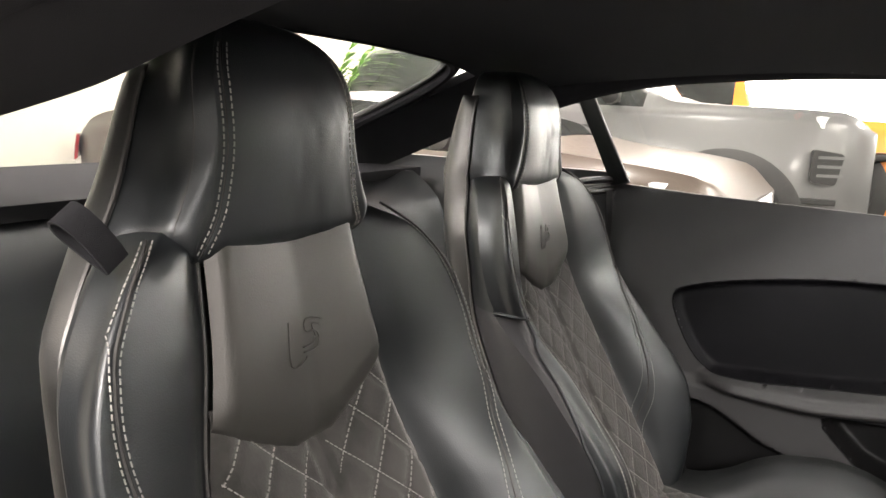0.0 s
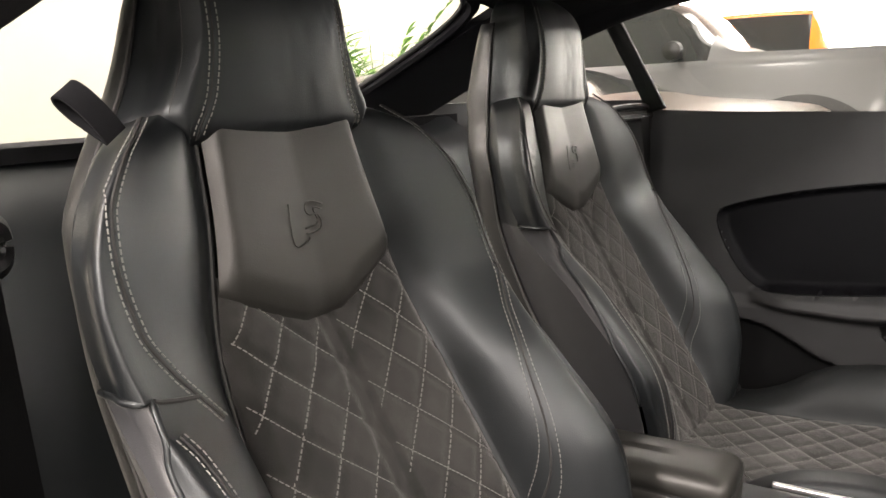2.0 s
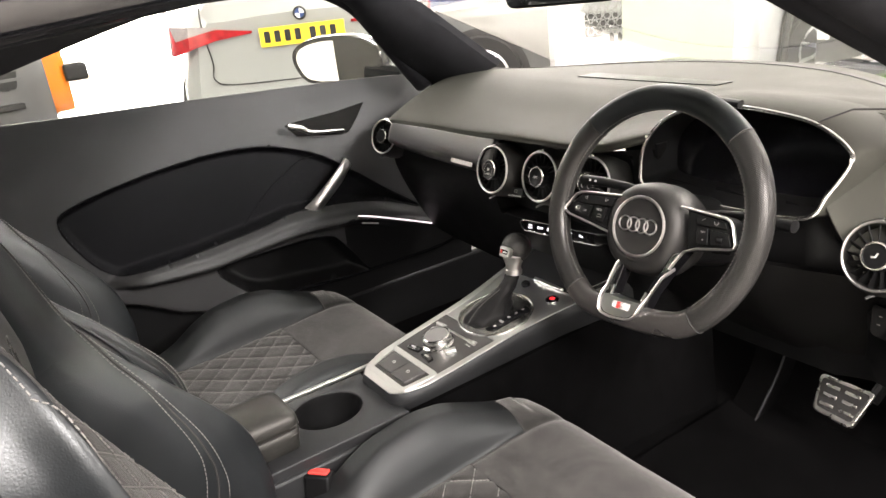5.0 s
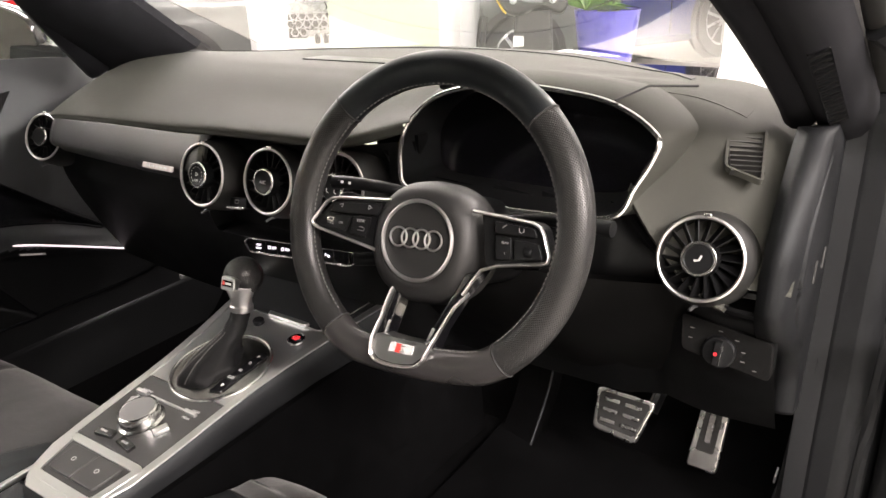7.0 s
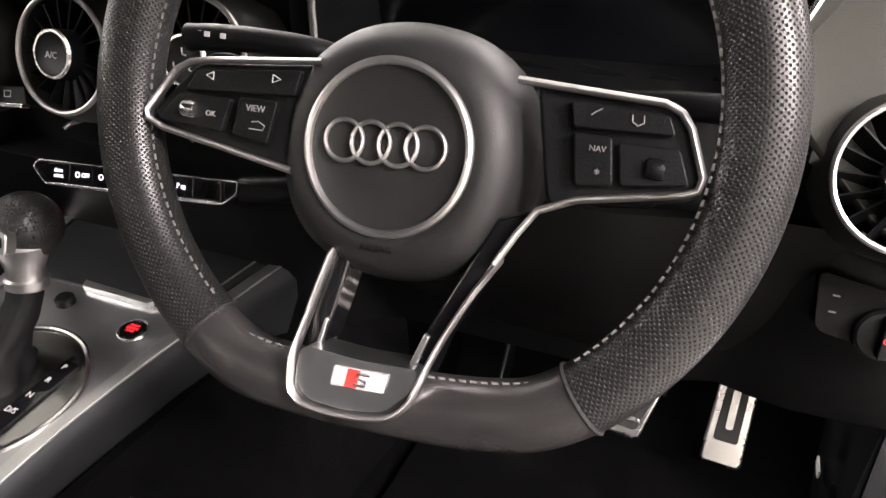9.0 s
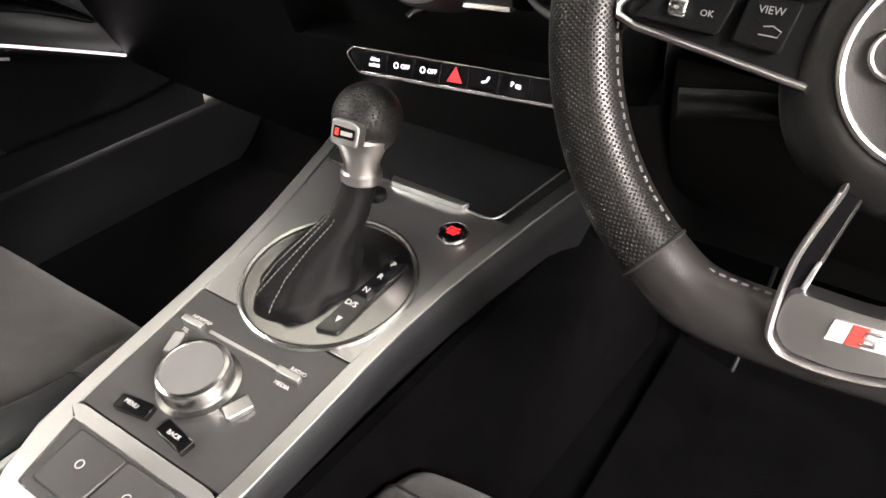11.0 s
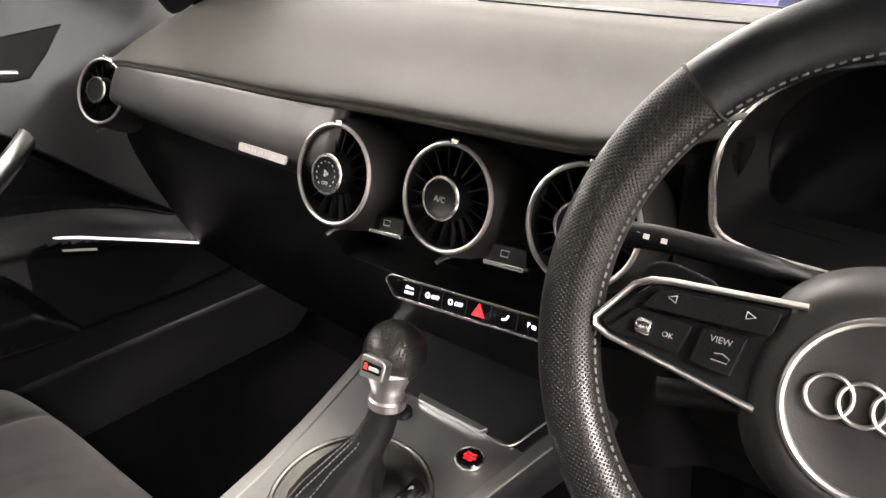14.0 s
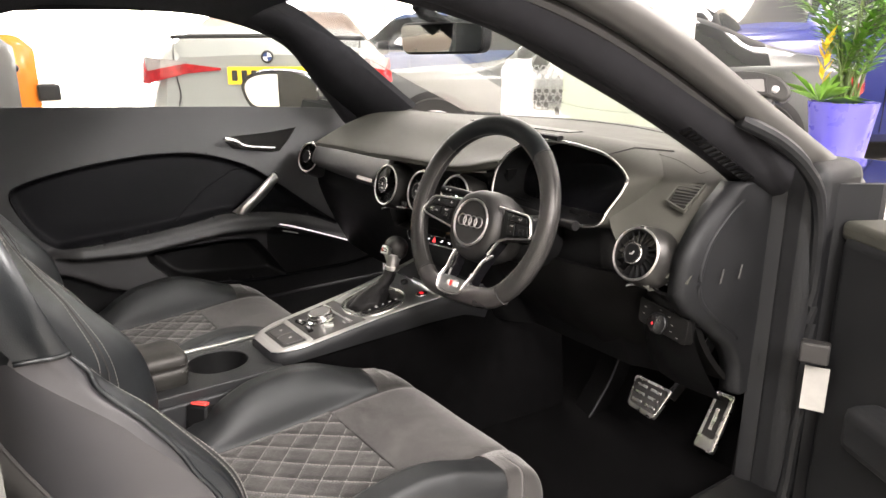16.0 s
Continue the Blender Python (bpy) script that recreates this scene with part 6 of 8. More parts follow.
# ---- pedals ----
brake = thing("brake_pedal", "ribbed steel brake pedal on a black arm", "pedal", (0.45, 0.47, 0.3))
PM = facing((0.452, 0.455, 0.342), (1, 0, -0.05), (0.02, 0.45, 0.9))
part("plate", prism(rounded([(-0.042, -0.036), (0.034, -0.042), (0.052, 0.036), (-0.05, 0.034)], 0.01), -0.012, 0, PM), STEEL, brake, "steel pedal plate", bevel=0.003)
part("rubber_face", prism(rounded([(-0.036, -0.026), (0.03, -0.030), (0.045, 0.031), (-0.043, 0.029)], 0.007), -0.001, 0.002, PM), RUBBER, brake)
for i in range(3):
    for j in range(2):
        part("rib", box(-0.032 + 0.036 * j, -0.006 + 0.038 * j, -0.020 + 0.018 * i, -0.014 + 0.018 * i, 0.002, 0.0045, PM), STEEL, brake, "steel rib", bevel=0.001)
part("arm", tube([PM @ Vector((0.045, 0.02, -0.014)), (0.515, 0.55, 0.43), (0.52, 0.62, 0.52)], 0.009, 8, ry=0.016), HARD, brake)
accel = thing("accelerator_pedal", "slim steel accelerator pedal with rubber inlay", "pedal", (0.585, 0.51, 0.22))
AM = facing((0.585, 0.513, 0.322), (1, 0.02, -0.02), (0.12, 0.45, 0.9))
part("plate", prism(rounded([(-0.026, -0.066), (0.024, -0.068), (0.026, 0.066), (-0.018, 0.064)], 0.008), -0.012, 0, AM), STEEL, accel, bevel=0.003)
part("rubber_inlay", prism(rounded([(-0.015, -0.036), (0.014, -0.037), (0.016, 0.058), (-0.010, 0.057)], 0.005), -0.001, 0.002, AM), RUBBER, accel)
part("rib", prism(rounded([(-0.004, -0.02), (0.005, -0.02), (0.006, 0.03), (-0.003, 0.03)], 0.003), 0.001, 0.004, AM), STEEL, accel)
mat_ = thing("floor_mat", "black carpet floor mat in the driver's footwell", "floor mat", (0.45, 0.3, 0.2))
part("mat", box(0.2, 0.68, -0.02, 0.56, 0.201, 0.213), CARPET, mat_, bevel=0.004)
kp2 = thing("kick_panel", "black plastic kick panel with a bonnet release mark", "panel", (0.71, 0.5, 0.25))
part("panel", thick(grid(lambda u, v: Vector((0.70 + 0.02 * v, 0.40 + 0.26 * u, 0.20 + 0.36 * v)), 6, 6), (0.012, 0, 0)), HARD, kp2)
part("release_mark", box(0.693, 0.6955, 0.50, 0.53, 0.27, 0.28), DIM_WHITE, kp2, smooth=False)

# ---- far door ----
door = thing("car_door", "closed passenger door with dark panel, metal pull handle and pale strip", "door", (-0.74, -0.15, 0.3))
sill = curve_through((-0.80, 0.961), (-0.6, 0.947), (-0.19, 0.928), (0.3, 0.899), (0.46, 0.865))


def edge_dist(poly, x, y):
    d = 9.0
    for i in range(len(poly)):
        a, b, p = Vector(poly[i - 1]), Vector(poly[i]), Vector((x, y))
        ab = b - a
        t = max(0, min(1, (p - a).dot(ab) / max(ab.length_squared, 1e-9)))
        d = min(d, (a + ab * t - p).length)
    return d


REC = [(p.x, p.y) for p in smooth_path([(-0.617, 0.735, 0), (-0.585, 0.758, 0), (-0.46, 0.785, 0), (-0.29, 0.803, 0), (-0.14, 0.797, 0), (-0.007, 0.756, 0), (0.08, 0.70, 0), (0.20, 0.605, 0), (0.30, 0.53, 0), (0.20, 0.572, 0), (0.06, 0.606, 0), (-0.083, 0.618, 0), (-0.171, 0.607, 0), (-0.347, 0.589, 0), (-0.50, 0.582, 0), (-0.535, 0.588, 0), (-0.573, 0.625, 0), (-0.608, 0.69, 0)], 3, closed=True)]
POC = [(p.x, p.y) for p in smooth_path([(-0.312, 0.531, 0), (-0.2, 0.541, 0), (-0.02, 0.535, 0), (0.03, 0.50, 0), (0.08, 0.43, 0), (0.10, 0.398, 0), (0.04, 0.402, 0), (-0.165, 0.420, 0), (-0.225, 0.437, 0), (-0.262, 0.464, 0)], 3, closed=True)]
ledge_z = curve_through((-0.775, 0.570), (-0.52, 0.568), (-0.35, 0.565), (-0.2, 0.579), (-0.08, 0.588), (0.04, 0.580), (0.12, 0.560), (0.3, 0.50), (0.47, 0.46))
ledge_w = curve_through((-0.775, 0.010), (-0.53, 0.012), (-0.48, 0.018), (-0.3, 0.026), (0.0, 0.028), (0.3, 0.022), (0.47, 0.02))
ledge_k = curve_through((-0.775, 0.0), (-0.56, 0.0), (-0.52, 0.6), (-0.47, 1.0), (0.0, 1.0), (0.07, 0.75), (0.16, 0.35), (0.3, 0.1), (0.47, 0.0))
sweep_z = curve_through((-0.775, 0.535), (-0.6, 0.525), (-0.53, 0.515), (-0.48, 0.492), (-0.404, 0.450), (-0.306, 0.426), (-0.1, 0.411), (0.1, 0.40), (0.3, 0.40), (0.47, 0.42))


def door_x(y, z):
    zs = sill(y)
    s = (zs - z)
    x = -0.762 + 0.056 * (1 - math.exp(-(max(s, 0) / 0.10) ** 1.35)) + 0.010 * min(1, max(0, (s - 0.1) / 0.2))
    x += 0.046 * ledge_k(y) * math.exp(-(abs(z - ledge_z(y)) / ledge_w(y)) ** 4)
    if z < ledge_z(y):
        x += 0.014 * min(1, (ledge_z(y) - z) / 0.02)
    if z < sweep_z(y):
        x -= 0.022 * min(1, (sweep_z(y) - z) / 0.012)
    if poly_in(REC, y, z):
        x -= 0.020 * min(1, edge_dist(REC, y, z) / 0.012)
    if poly_in(POC, y, z):
        x -= 0.055 * min(1, edge_dist(POC, y, z) / 0.02)
    return x


def door_pt(u, v):
    y = -0.775 + 1.24 * u
    z = 0.30 + (sill(y) - 0.30) * v
    return Vector((door_x(y, z), y, z))


dg = grid(door_pt, 170, 120)


def snapped(data, polys, reach):
    """Moves vertices near an outline onto it, so that faces part along the outline."""
    for poly in polys:
        a = np.array(poly)
        d = np.roll(a, -1, 0) - a
        ll = (d * d).sum(1)
        for q in data[0]:
            p = np.array((q.y, q.z))
            t = np.clip(((p - a) * d).sum(1) / ll, 0, 1)
            near = a + d * t[:, None]
            dist = np.hypot(*(near - p).T)
            i = dist.argmin()
            if dist[i] < reach:
                q.y, q.z = float(near[i][0]), float(near[i][1])
                q.x = door_x(q.y, q.z)
    return data


dg = snapped(dg, (REC, POC), 0.0038)
rec_f = lambda c: poly_in(REC, c.y, c.z)
poc_f = lambda c: poly_in(POC, c.y, c.z)
low_f = lambda c: c.z <= sweep_z(c.y) or (c.y > 0.04 and c.z < ledge_z(c.y) - 0.012)
part("door_card", pick(dg, lambda c: not low_f(c) and not rec_f(c) and not poc_f(c)), DOORSKIN, door, "dark grey soft-touch door panel", sharp=0)
part("lower_door_card", pick(dg, lambda c: low_f(c) and not rec_f(c) and not poc_f(c)), HARD, door, "black lower door panel", sharp=0)
part("door_insert", pick(dg, rec_f), CLOTH, door, "black inset panel", sharp=0)
part("door_pocket", pick(dg, poc_f), HARD, door, "black door pocket", sharp=0)
for nm_, poly_ in (("insert_seam", REC), ("pocket_seam", POC)):
    part(nm_, tube([(door_x(y, z) - 0.0005, y, z) for y, z in poly_], 0.0022, 8, closed=True), CLOTH, door, "dark seam round the inset")
part("insert_line", tube([Vector((door_x(y, z) + 0.0005, y, z)) for y, z in ((-0.215, 0.612), (-0.197, 0.628), (-0.123, 0.691), (-0.035, 0.738), (0.01, 0.744))], 0.0016, 6), CLOTH, door)
part("rear_edge_seal", tube([Vector((door_x(-0.772, z) - 0.004, -0.778, z)) for z in np.linspace(0.32, 0.955, 30)], 0.007, 8), RUBBER, door, "black rubber edge")
part("door_shell", box(-0.86, -0.775, -0.775, 0.47, 0.28, 0.86), GLOSS, door, "dark outer door skin", bevel=0.02)
topr = grid(lambda u, v: Vector((-0.763 - 0.07 * v, -0.775 + 1.24 * u, sill(-0.775 + 1.24 * u) + 0.004 * math.sin(math.pi * v) - 0.012 * v)), 40, 4)
part("window_seal", thick(topr, (0, 0, -0.02)), RUBBER, door, "black window seal")
glass_top = curve_through((-0.80, 1.185), (-0.65, 1.212), (-0.28, 1.226), (-0.055, 1.205), (0.138, 1.13), (0.27, 0.99), (0.36, 0.885))


def glass_pt(u, v):
    y = -0.775 - 0.09 * v + (1.125 + 0.09 * v) * u
    zb = sill(y) - 0.012
    z = zb + (max(glass_top(y), zb + 0.004) - zb) * v
    return Vector((-0.775 + 0.13 * max(0, z - 0.92) / 0.28, y, z))


gl = grid(glass_pt, 30, 8)
wg = part("window_glass", thick(gl, (0.004, 0, 0)), GLASS, door, "clear door window")
wg.visible_shadow = False
gp = [(-0.690, -0.046, 0.607), (-0.676, -0.02, 0.63), (-0.678, 0.045, 0.68), (-0.700, 0.088, 0.708)]
part("pull_handle", tube(smooth_path(gp, 6), 0.0095, 10, ry=0.017), ALU, door, "brushed metal pull handle", sharp=50)
HH = [(-0.058, 0.832), (-0.045, 0.836), (0.092, 0.841), (0.16, 0.848), (0.187, 0.851), (0.15, 0.812), (0.116, 0.782), (0.09, 0.780), (-0.03, 0.800)]
hb = [Vector((door_x(y, z) + 0.0015, y, z)) for y, z in HH]
# no hollow is cut: a flat near-black plate paints the recess's shade
part("recess_shade_plate", thick((hb, [tuple(range(len(hb)))]), (-0.02, 0, 0)), PANEL_BLACK, door, "flat near-black plate for the shade of the handle recess", bevel=0.004)
hp = smooth_path([(-0.694, -0.06, 0.835), (-0.690, -0.03, 0.826), (-0.690, -0.01, 0.812), (-0.690, 0.03, 0.804), (-0.694, 0.09, 0.797)], 6)
part("door_handle", tube(hp, lambda f: 0.0065 - 0.003 * f, 10, ry=lambda f: 0.009 - 0.005 * f), CHROME, door, "satin chrome door handle")
sp_ = smooth_path([(-0.664, 0.028, 0.556), (-0.662, 0.045, 0.567), (-0.662, 0.09, 0.565), (-0.664, 0.2, 0.525), (-0.672, 0.312, 0.480)], 8)
part("pale_strip", tube(sp_, 0.0018, 8, ry=0.002), STRIP_GLOW, door, "pale strip on the door with a slight emission")
part("strip_lettering_bar", thick(([Vector((-0.6605, 0.085, 0.549)), Vector((-0.6605, 0.135, 0.534)), Vector((-0.6605, 0.135, 0.530)), Vector((-0.6605, 0.085, 0.545))], [(0, 1, 2, 3)]), (0.001, 0, 0)), DIM_WHITE, door, smooth=False)
mir = thing("door_mirror", "black door mirror with pale reflecting glass", "mirror", (-0.95, 0.3, 0.88))
MM_ = pose(-0.99, 0.225, 0.935, 0, 0, 30)
mo = [(p.x * 1.32, p.y * 1.15) for p in smooth_path([(-0.105, 0.0, 0), (-0.095, 0.045, 0), (-0.03, 0.068, 0), (0.06, 0.066, 0), (0.125, 0.03, 0), (0.13, -0.03, 0), (0.08, -0.052, 0), (-0.06, -0.052, 0)], 5, closed=True)]
MF = MM_ @ Matrix.Rotation(math.pi / 2, 4, "X")
rg = [[MF @ Vector((x * k, y * k, d)) for x, y in mo] for k, d in ((0.97, 0.0), (1.0, -0.012), (0.97, -0.06), (0.8, -0.10), (0.4, -0.125))]
part("housing", loft(rg), GLOSS, mir, "gloss black mirror housing")
part("glass", prism([(x * 0.80 - 0.008, y * 0.80) for x, y in mo if x < 0.05] , 0.0005, 0.002, MF), MIRROR, mir, "silver mirror glass", smooth=False)
part("mount", tube([(-0.90, 0.30, 0.90), (-0.79, 0.35, 0.885)], 0.03, 10), HARD, mir)

fill = [(-0.502, 0.462, 0.910), (-0.53, 0.30, 1.045), (-0.55, 0.2, 1.128), (-0.565, 0.1, 1.195), (-0.58, 0.0, 1.23)]
fill_b = [(-0.70, 0.42, 0.87), (-0.675, 0.27, 0.99), (-0.66, 0.2, 1.06), (-0.645, 0.138, 1.13), (-0.63, -0.02, 1.19)]
fa, fb = smooth_path(fill, 6), [p + Vector((0.018, -0.034, -0.022)) for p in smooth_path(fill_b, 6)]
fg = grid(lambda u, v: fa[round(u * 24)].lerp(fb[round(u * 24)], v) + Vector((0.024, -0.026, 0.002)) * math.sin(math.pi * v) ** 0.8, 24, 12)
shell_piece("pillar_trim", thick(fg, (-0.01, 0.02, 0.01)), LINER, "broad black foot of the windscreen pillar")
# rear-view mirror
rv = thing("rear_view_mirror", "black rear-view mirror on the windscreen", "mirror", (0.0, 0.18, 1.1))
RM = facing((0.058, 0.165, 1.114), (0.93, 0.2, 0.03), (0, -0.03, 1))
ro = rounded([(-0.118, -0.032), (0.118, -0.034), (0.125, 0.034), (-0.122, 0.036)], 0.024)
part("case", prism(ro, -0.03, 0, RM), HARD, rv, bevel=0.006)
part("glass", prism(inset(ro, 0.005), 0, 0.0015, RM), MIRROR, rv, smooth=False)
part("stem", tube([RM @ Vector((0.01, 0.02, -0.03)), (0.01, 0.16, 1.17), (0.01, 0.14, 1.19)], 0.016, 10), HARD, rv)

# ---- rear of the cabin ----
bar_t, bar_b = Vector((-0.680, -0.845, 1.172)), Vector((-0.755, -0.763, 0.958))
bar_w = Vector((0.0, 0.017, 0.006))
bar_q = [bar_t - bar_w, bar_t + bar_w, bar_t.lerp(bar_b, 0.5) + bar_w, bar_b + bar_w * 1.15, bar_b - bar_w * 1.15, bar_t.lerp(bar_b, 0.5) - bar_w]
shell_piece("pillar_trim", thick((bar_q, [(0, 1, 2, 5), (5, 2, 3, 4)]), (-0.02, 0, -0.004)), MATT, "black bar between door window and rear side window", bevel=0.003)
def rear_side(s):
    prof = grid(lambda u, v: Vector((s * (0.775 - 0.10 * u - 0.05 * v * u), -0.775 - 0.75 * u, 0.30 + (0.68 + 0.03 * u) * v)), 16, 16)
    return thick(prof, (s * 0.03, 0, 0))
shell_piece("rear_side_panel", rear_side(-1), SOFT, "dark rear side panel with belt slot")
shell_piece("rear_side_panel", rear_side(1), PANEL_GREY, "dark grey padded rear side panel")
shell_piece("rear_side_seam", tube([Vector((0.775 - 0.10 * 0.30 - 0.05 * v * 0.30 - 0.001, -0.775 - 0.75 * 0.30, 0.30 + (0.68 + 0.03 * 0.30) * v)) for v in np.linspace(0, 1, 20)], 0.003, 6), RUBBER, "dark seam down the rear side panel")
slot_ = thing("belt_guide", "black seat belt guide in the side panel", "belt guide", (-0.7, -0.79, 0.95))
part("surround", tube(smooth_path([(-0.77, -0.78, 0.962), (-0.70, -0.80, 0.968), (-0.64, -0.83, 0.962), (-0.64, -0.83, 0.946), (-0.70, -0.80, 0.942), (-0.77, -0.775, 0.946)], 5, closed=True), 0.008, 8, closed=True), HARD, slot_)
part("opening", thick(([Vector((-0.765, -0.781, 0.957)), Vector((-0.645, -0.828, 0.957)), Vector((-0.645, -0.828, 0.950)), Vector((-0.765, -0.779, 0.950))], [(0, 1, 2, 3)]), (0, -0.004, 0)), RUBBER, slot_, smooth=False)
part("belt", thick(grid(lambda u, v: Vector((-0.735 + 0.05 * u, -0.775 + 0.03 * v, 0.945 - 0.5 * v)), 2, 10), (0, 0.0015, 0)), HARD, slot_, "black seat belt webbing")
bg2 = thing("belt_guide", "black seat belt guide beside the driver's seat", "belt guide", (0.629, -0.831, 0.889))
part("surround", tube(smooth_path([(0.669, -0.821, 0.924), (0.629, -0.851, 0.929), (0.604, -0.871, 0.919), (0.604, -0.871, 0.894), (0.629, -0.851, 0.887), (0.669, -0.821, 0.891)], 5, closed=True), 0.01, 8, closed=True), HARD, bg2)
part("belt", thick(grid(lambda u, v: Vector((0.611 + 0.045 * u, -0.866 + 0.03 * u + 0.03 * v, 0.904 - 0.55 * v)), 2, 12), (0, 0.0015, 0)), HARD, bg2, "black seat belt webbing")
rear = thing("rear_bench", "black leather rear bench backrest", "car seat", (0, -1.2, 0.4))
for s in (-1, 1):
    def rb(u, v, s=s):
        x = s * (0.06 + 0.50 * u)
        z = 0.42 + 0.55 * v
        return Vector((x, -1.02 - 0.16 * v + 0.05 * abs(2 * u - 1) ** 3 - 0.06 * max(0, v - 0.85) ** 2 * 40, z))
    part("backrest", thick(grid(rb, 16, 20), (0, -0.10, 0)), LEATHER, rear, "padded leather backrest")
    part("seat_cushion", box(s * 0.31 - 0.24, s * 0.31 + 0.24, -1.05, -0.68, 0.26, 0.42), LEATHER, rear, bevel=0.04)
for k in range(3):
    part("pleat", tube([(-0.13 + 0.035 * k, -1.155, 0.97), (-0.135 + 0.035 * k, -1.15, 0.9), (-0.14 + 0.03 * k, -1.13, 0.80)], 0.013, 8), LEATHER, rear, "leather pleat")
part("shelf", box(-0.62, 0.62, -1.75, -1.2, 0.955, 0.975), LINER, rear, "black parcel shelf")
part("release_latch", tube([(-0.02, -1.10, 0.98), (-0.022, -1.10, 1.01), (-0.03, -1.10, 1.02)], 0.007, 8), HARD, rear)
# rear window surround
RW = [(-0.20, -0.985, 1.212), (-0.37, -1.0, 1.205), (-0.445, -1.055, 1.178), (-0.475, -1.2, 1.115), (-0.50, -1.45, 1.02), (-0.52, -1.7, 0.95)]
for s in (-1, 1):
    for d, r, m_ in ((0.0, 0.016, LINER), (0.022, 0.006, RUBBER)):
        path = smooth_path([(s * -(x + (d if x < -0.45 else 0)) if s > 0 else x + d * 0.8, y - d * 0.6, z - 0.002) for x, y, z in RW], 6)
        shell_piece("rear_window_trim", tube(path, r, 10), m_, "black rear window surround")
    quarter = grid(lambda u, v, s=s: Vector((s * (0.47 + 0.16 * v + 0.02 * math.sin(3 * u)), -0.97 - 0.71 * u, 1.185 - 0.275 * u - (0.07 + 0.02 * u) * v)), 16, 6)
    shell_piece("rear_pillar_trim", thick(quarter, (0, 0, 0.02)), LINER, "black rear pillar lining")
bridge = grid(lambda u, v: Vector((-0.60 + 1.2 * u, -0.975 - 0.02 * v, 1.195 - 0.02 * (2 * u - 1) ** 2 + 0.01 * v)), 16, 2)
shell_piece("rear_header", thick(bridge, (0, 0, 0.03)), LINER, "black lining above the rear window")
rwg = grid(lambda u, v: Vector((-0.48 + 0.96 * u, -0.99 - 0.74 * v, 1.222 - 0.255 * v - 0.03 * (2 * u - 1) ** 2)), 8, 8)
rwo = shell_piece("window_2", thick(rwg, (0, 0, 0.004)), GLASS, "sloping rear window glass")
rwo.visible_shadow = False
edge = tube([(-0.50, -1.12, 1.145), (-0.52, -1.4, 1.045), (-0.54, -1.7, 0.965)], 0.012, 8, ry=0.02)
shell_piece("rear_glass_edge", edge, CHROME, "bright sealing edge beside the rear glass")

# ---- driver's door, swung open, and the door opening ----
jamb = [(0.742, 0.24, 0.995), (0.775, 0.30, 0.962), (0.797, 0.345, 0.92), (0.80, 0.40, 0.85), (0.795, 0.43, 0.7), (0.80, 0.43, 0.5), (0.80, 0.42, 0.3), (0.80, 0.36, 0.17)]
shell_piece("pillar_foot", box(0.716, 0.80, 0.405, 0.56, 0.16, 0.915), MATT, "black hinge pillar below the windscreen pillar", bevel=0.03)
shell_piece("door_seal", tube(smooth_path(jamb, 6), 0.012, 10), MATT, "black rubber door seal")
jm = grid(lambda u, v: Vector((0.715 + 0.13 * u, 0.395 + 0.12 * u ** 1.5, 0.14 + 0.74 * v)), 8, 20)
shell_piece("door_jamb", thick(jm, (0, 0.02, 0)), MATT, "dark painted hinge pillar")
wing = grid(lambda u, v: Vector((0.845 + 0.04 * v, 0.50 + 0.9 * u, 0.15 + 0.62 * v - 0.05 * u)), 12, 12)
shell_piece("front_wing", thick(wing, (0.01, 0, 0)), GLOSS, "glossy dark front wing")
bon = grid(lambda u, v: Vector((-0.88 + 1.76 * u, 0.92 + 1.0 * v, 0.80 - 0.10 * v - 0.08 * (2 * u - 1) ** 4)), 20, 12)
shell_piece("bonnet", thick(bon, (0, 0, 0.01)), GLOSS, "glossy dark bonnet beyond the windscreen")
roofo = grid(lambda u, v: Vector((-0.64 + 1.28 * u, -1.0 + 1.02 * v, roof_z(-1.0 + 0.98 * v) + 0.045 - 0.05 * abs(2 * u - 1) ** 3)), 20, 20)
shell_piece("roof_skin", thick(roofo, (0, 0, 0.006)), GLOSS, "glossy dark roof skin")
odoor = thing("car_door", "open driver's door edge with a white sticker and latch", "door", (0.9, 0.5, 0.2))
DM = pose(0.86, 0.50, 0, 0, 0, 62)
part("door_body", box(-0.06, 0.06, -1.05, 0.02, 0.2, 0.80, DM), SOFT, odoor, "dark door inner panel", bevel=0.02)
# paler dash skin on the door top paints the sheen it catches
part("door_top", box(-0.055, 0.07, -1.03, 0.03, 0.785, 0.82, DM), DASH, odoor, bevel=0.012)
part("armrest", box(-0.12, -0.05, -0.9, -0.12, 0.48, 0.56, DM), SOFT, odoor, bevel=0.02)
part("sticker", moved(box(-0.024, 0.024, -0.001, 0.001, -0.05, 0.05), pose(0.842, 0.390, 0.54, 0, 0, 24) @ Matrix.Scale(0.8, 4)), STICKER, odoor, "white paper sticker", smooth=False)
part("latch", moved(box(-0.02, 0.025, -0.012, 0.012, -0.018, 0.018), pose(0.842, 0.366, 0.615, 0, 0, 24)), RUBBER, odoor, bevel=0.004)

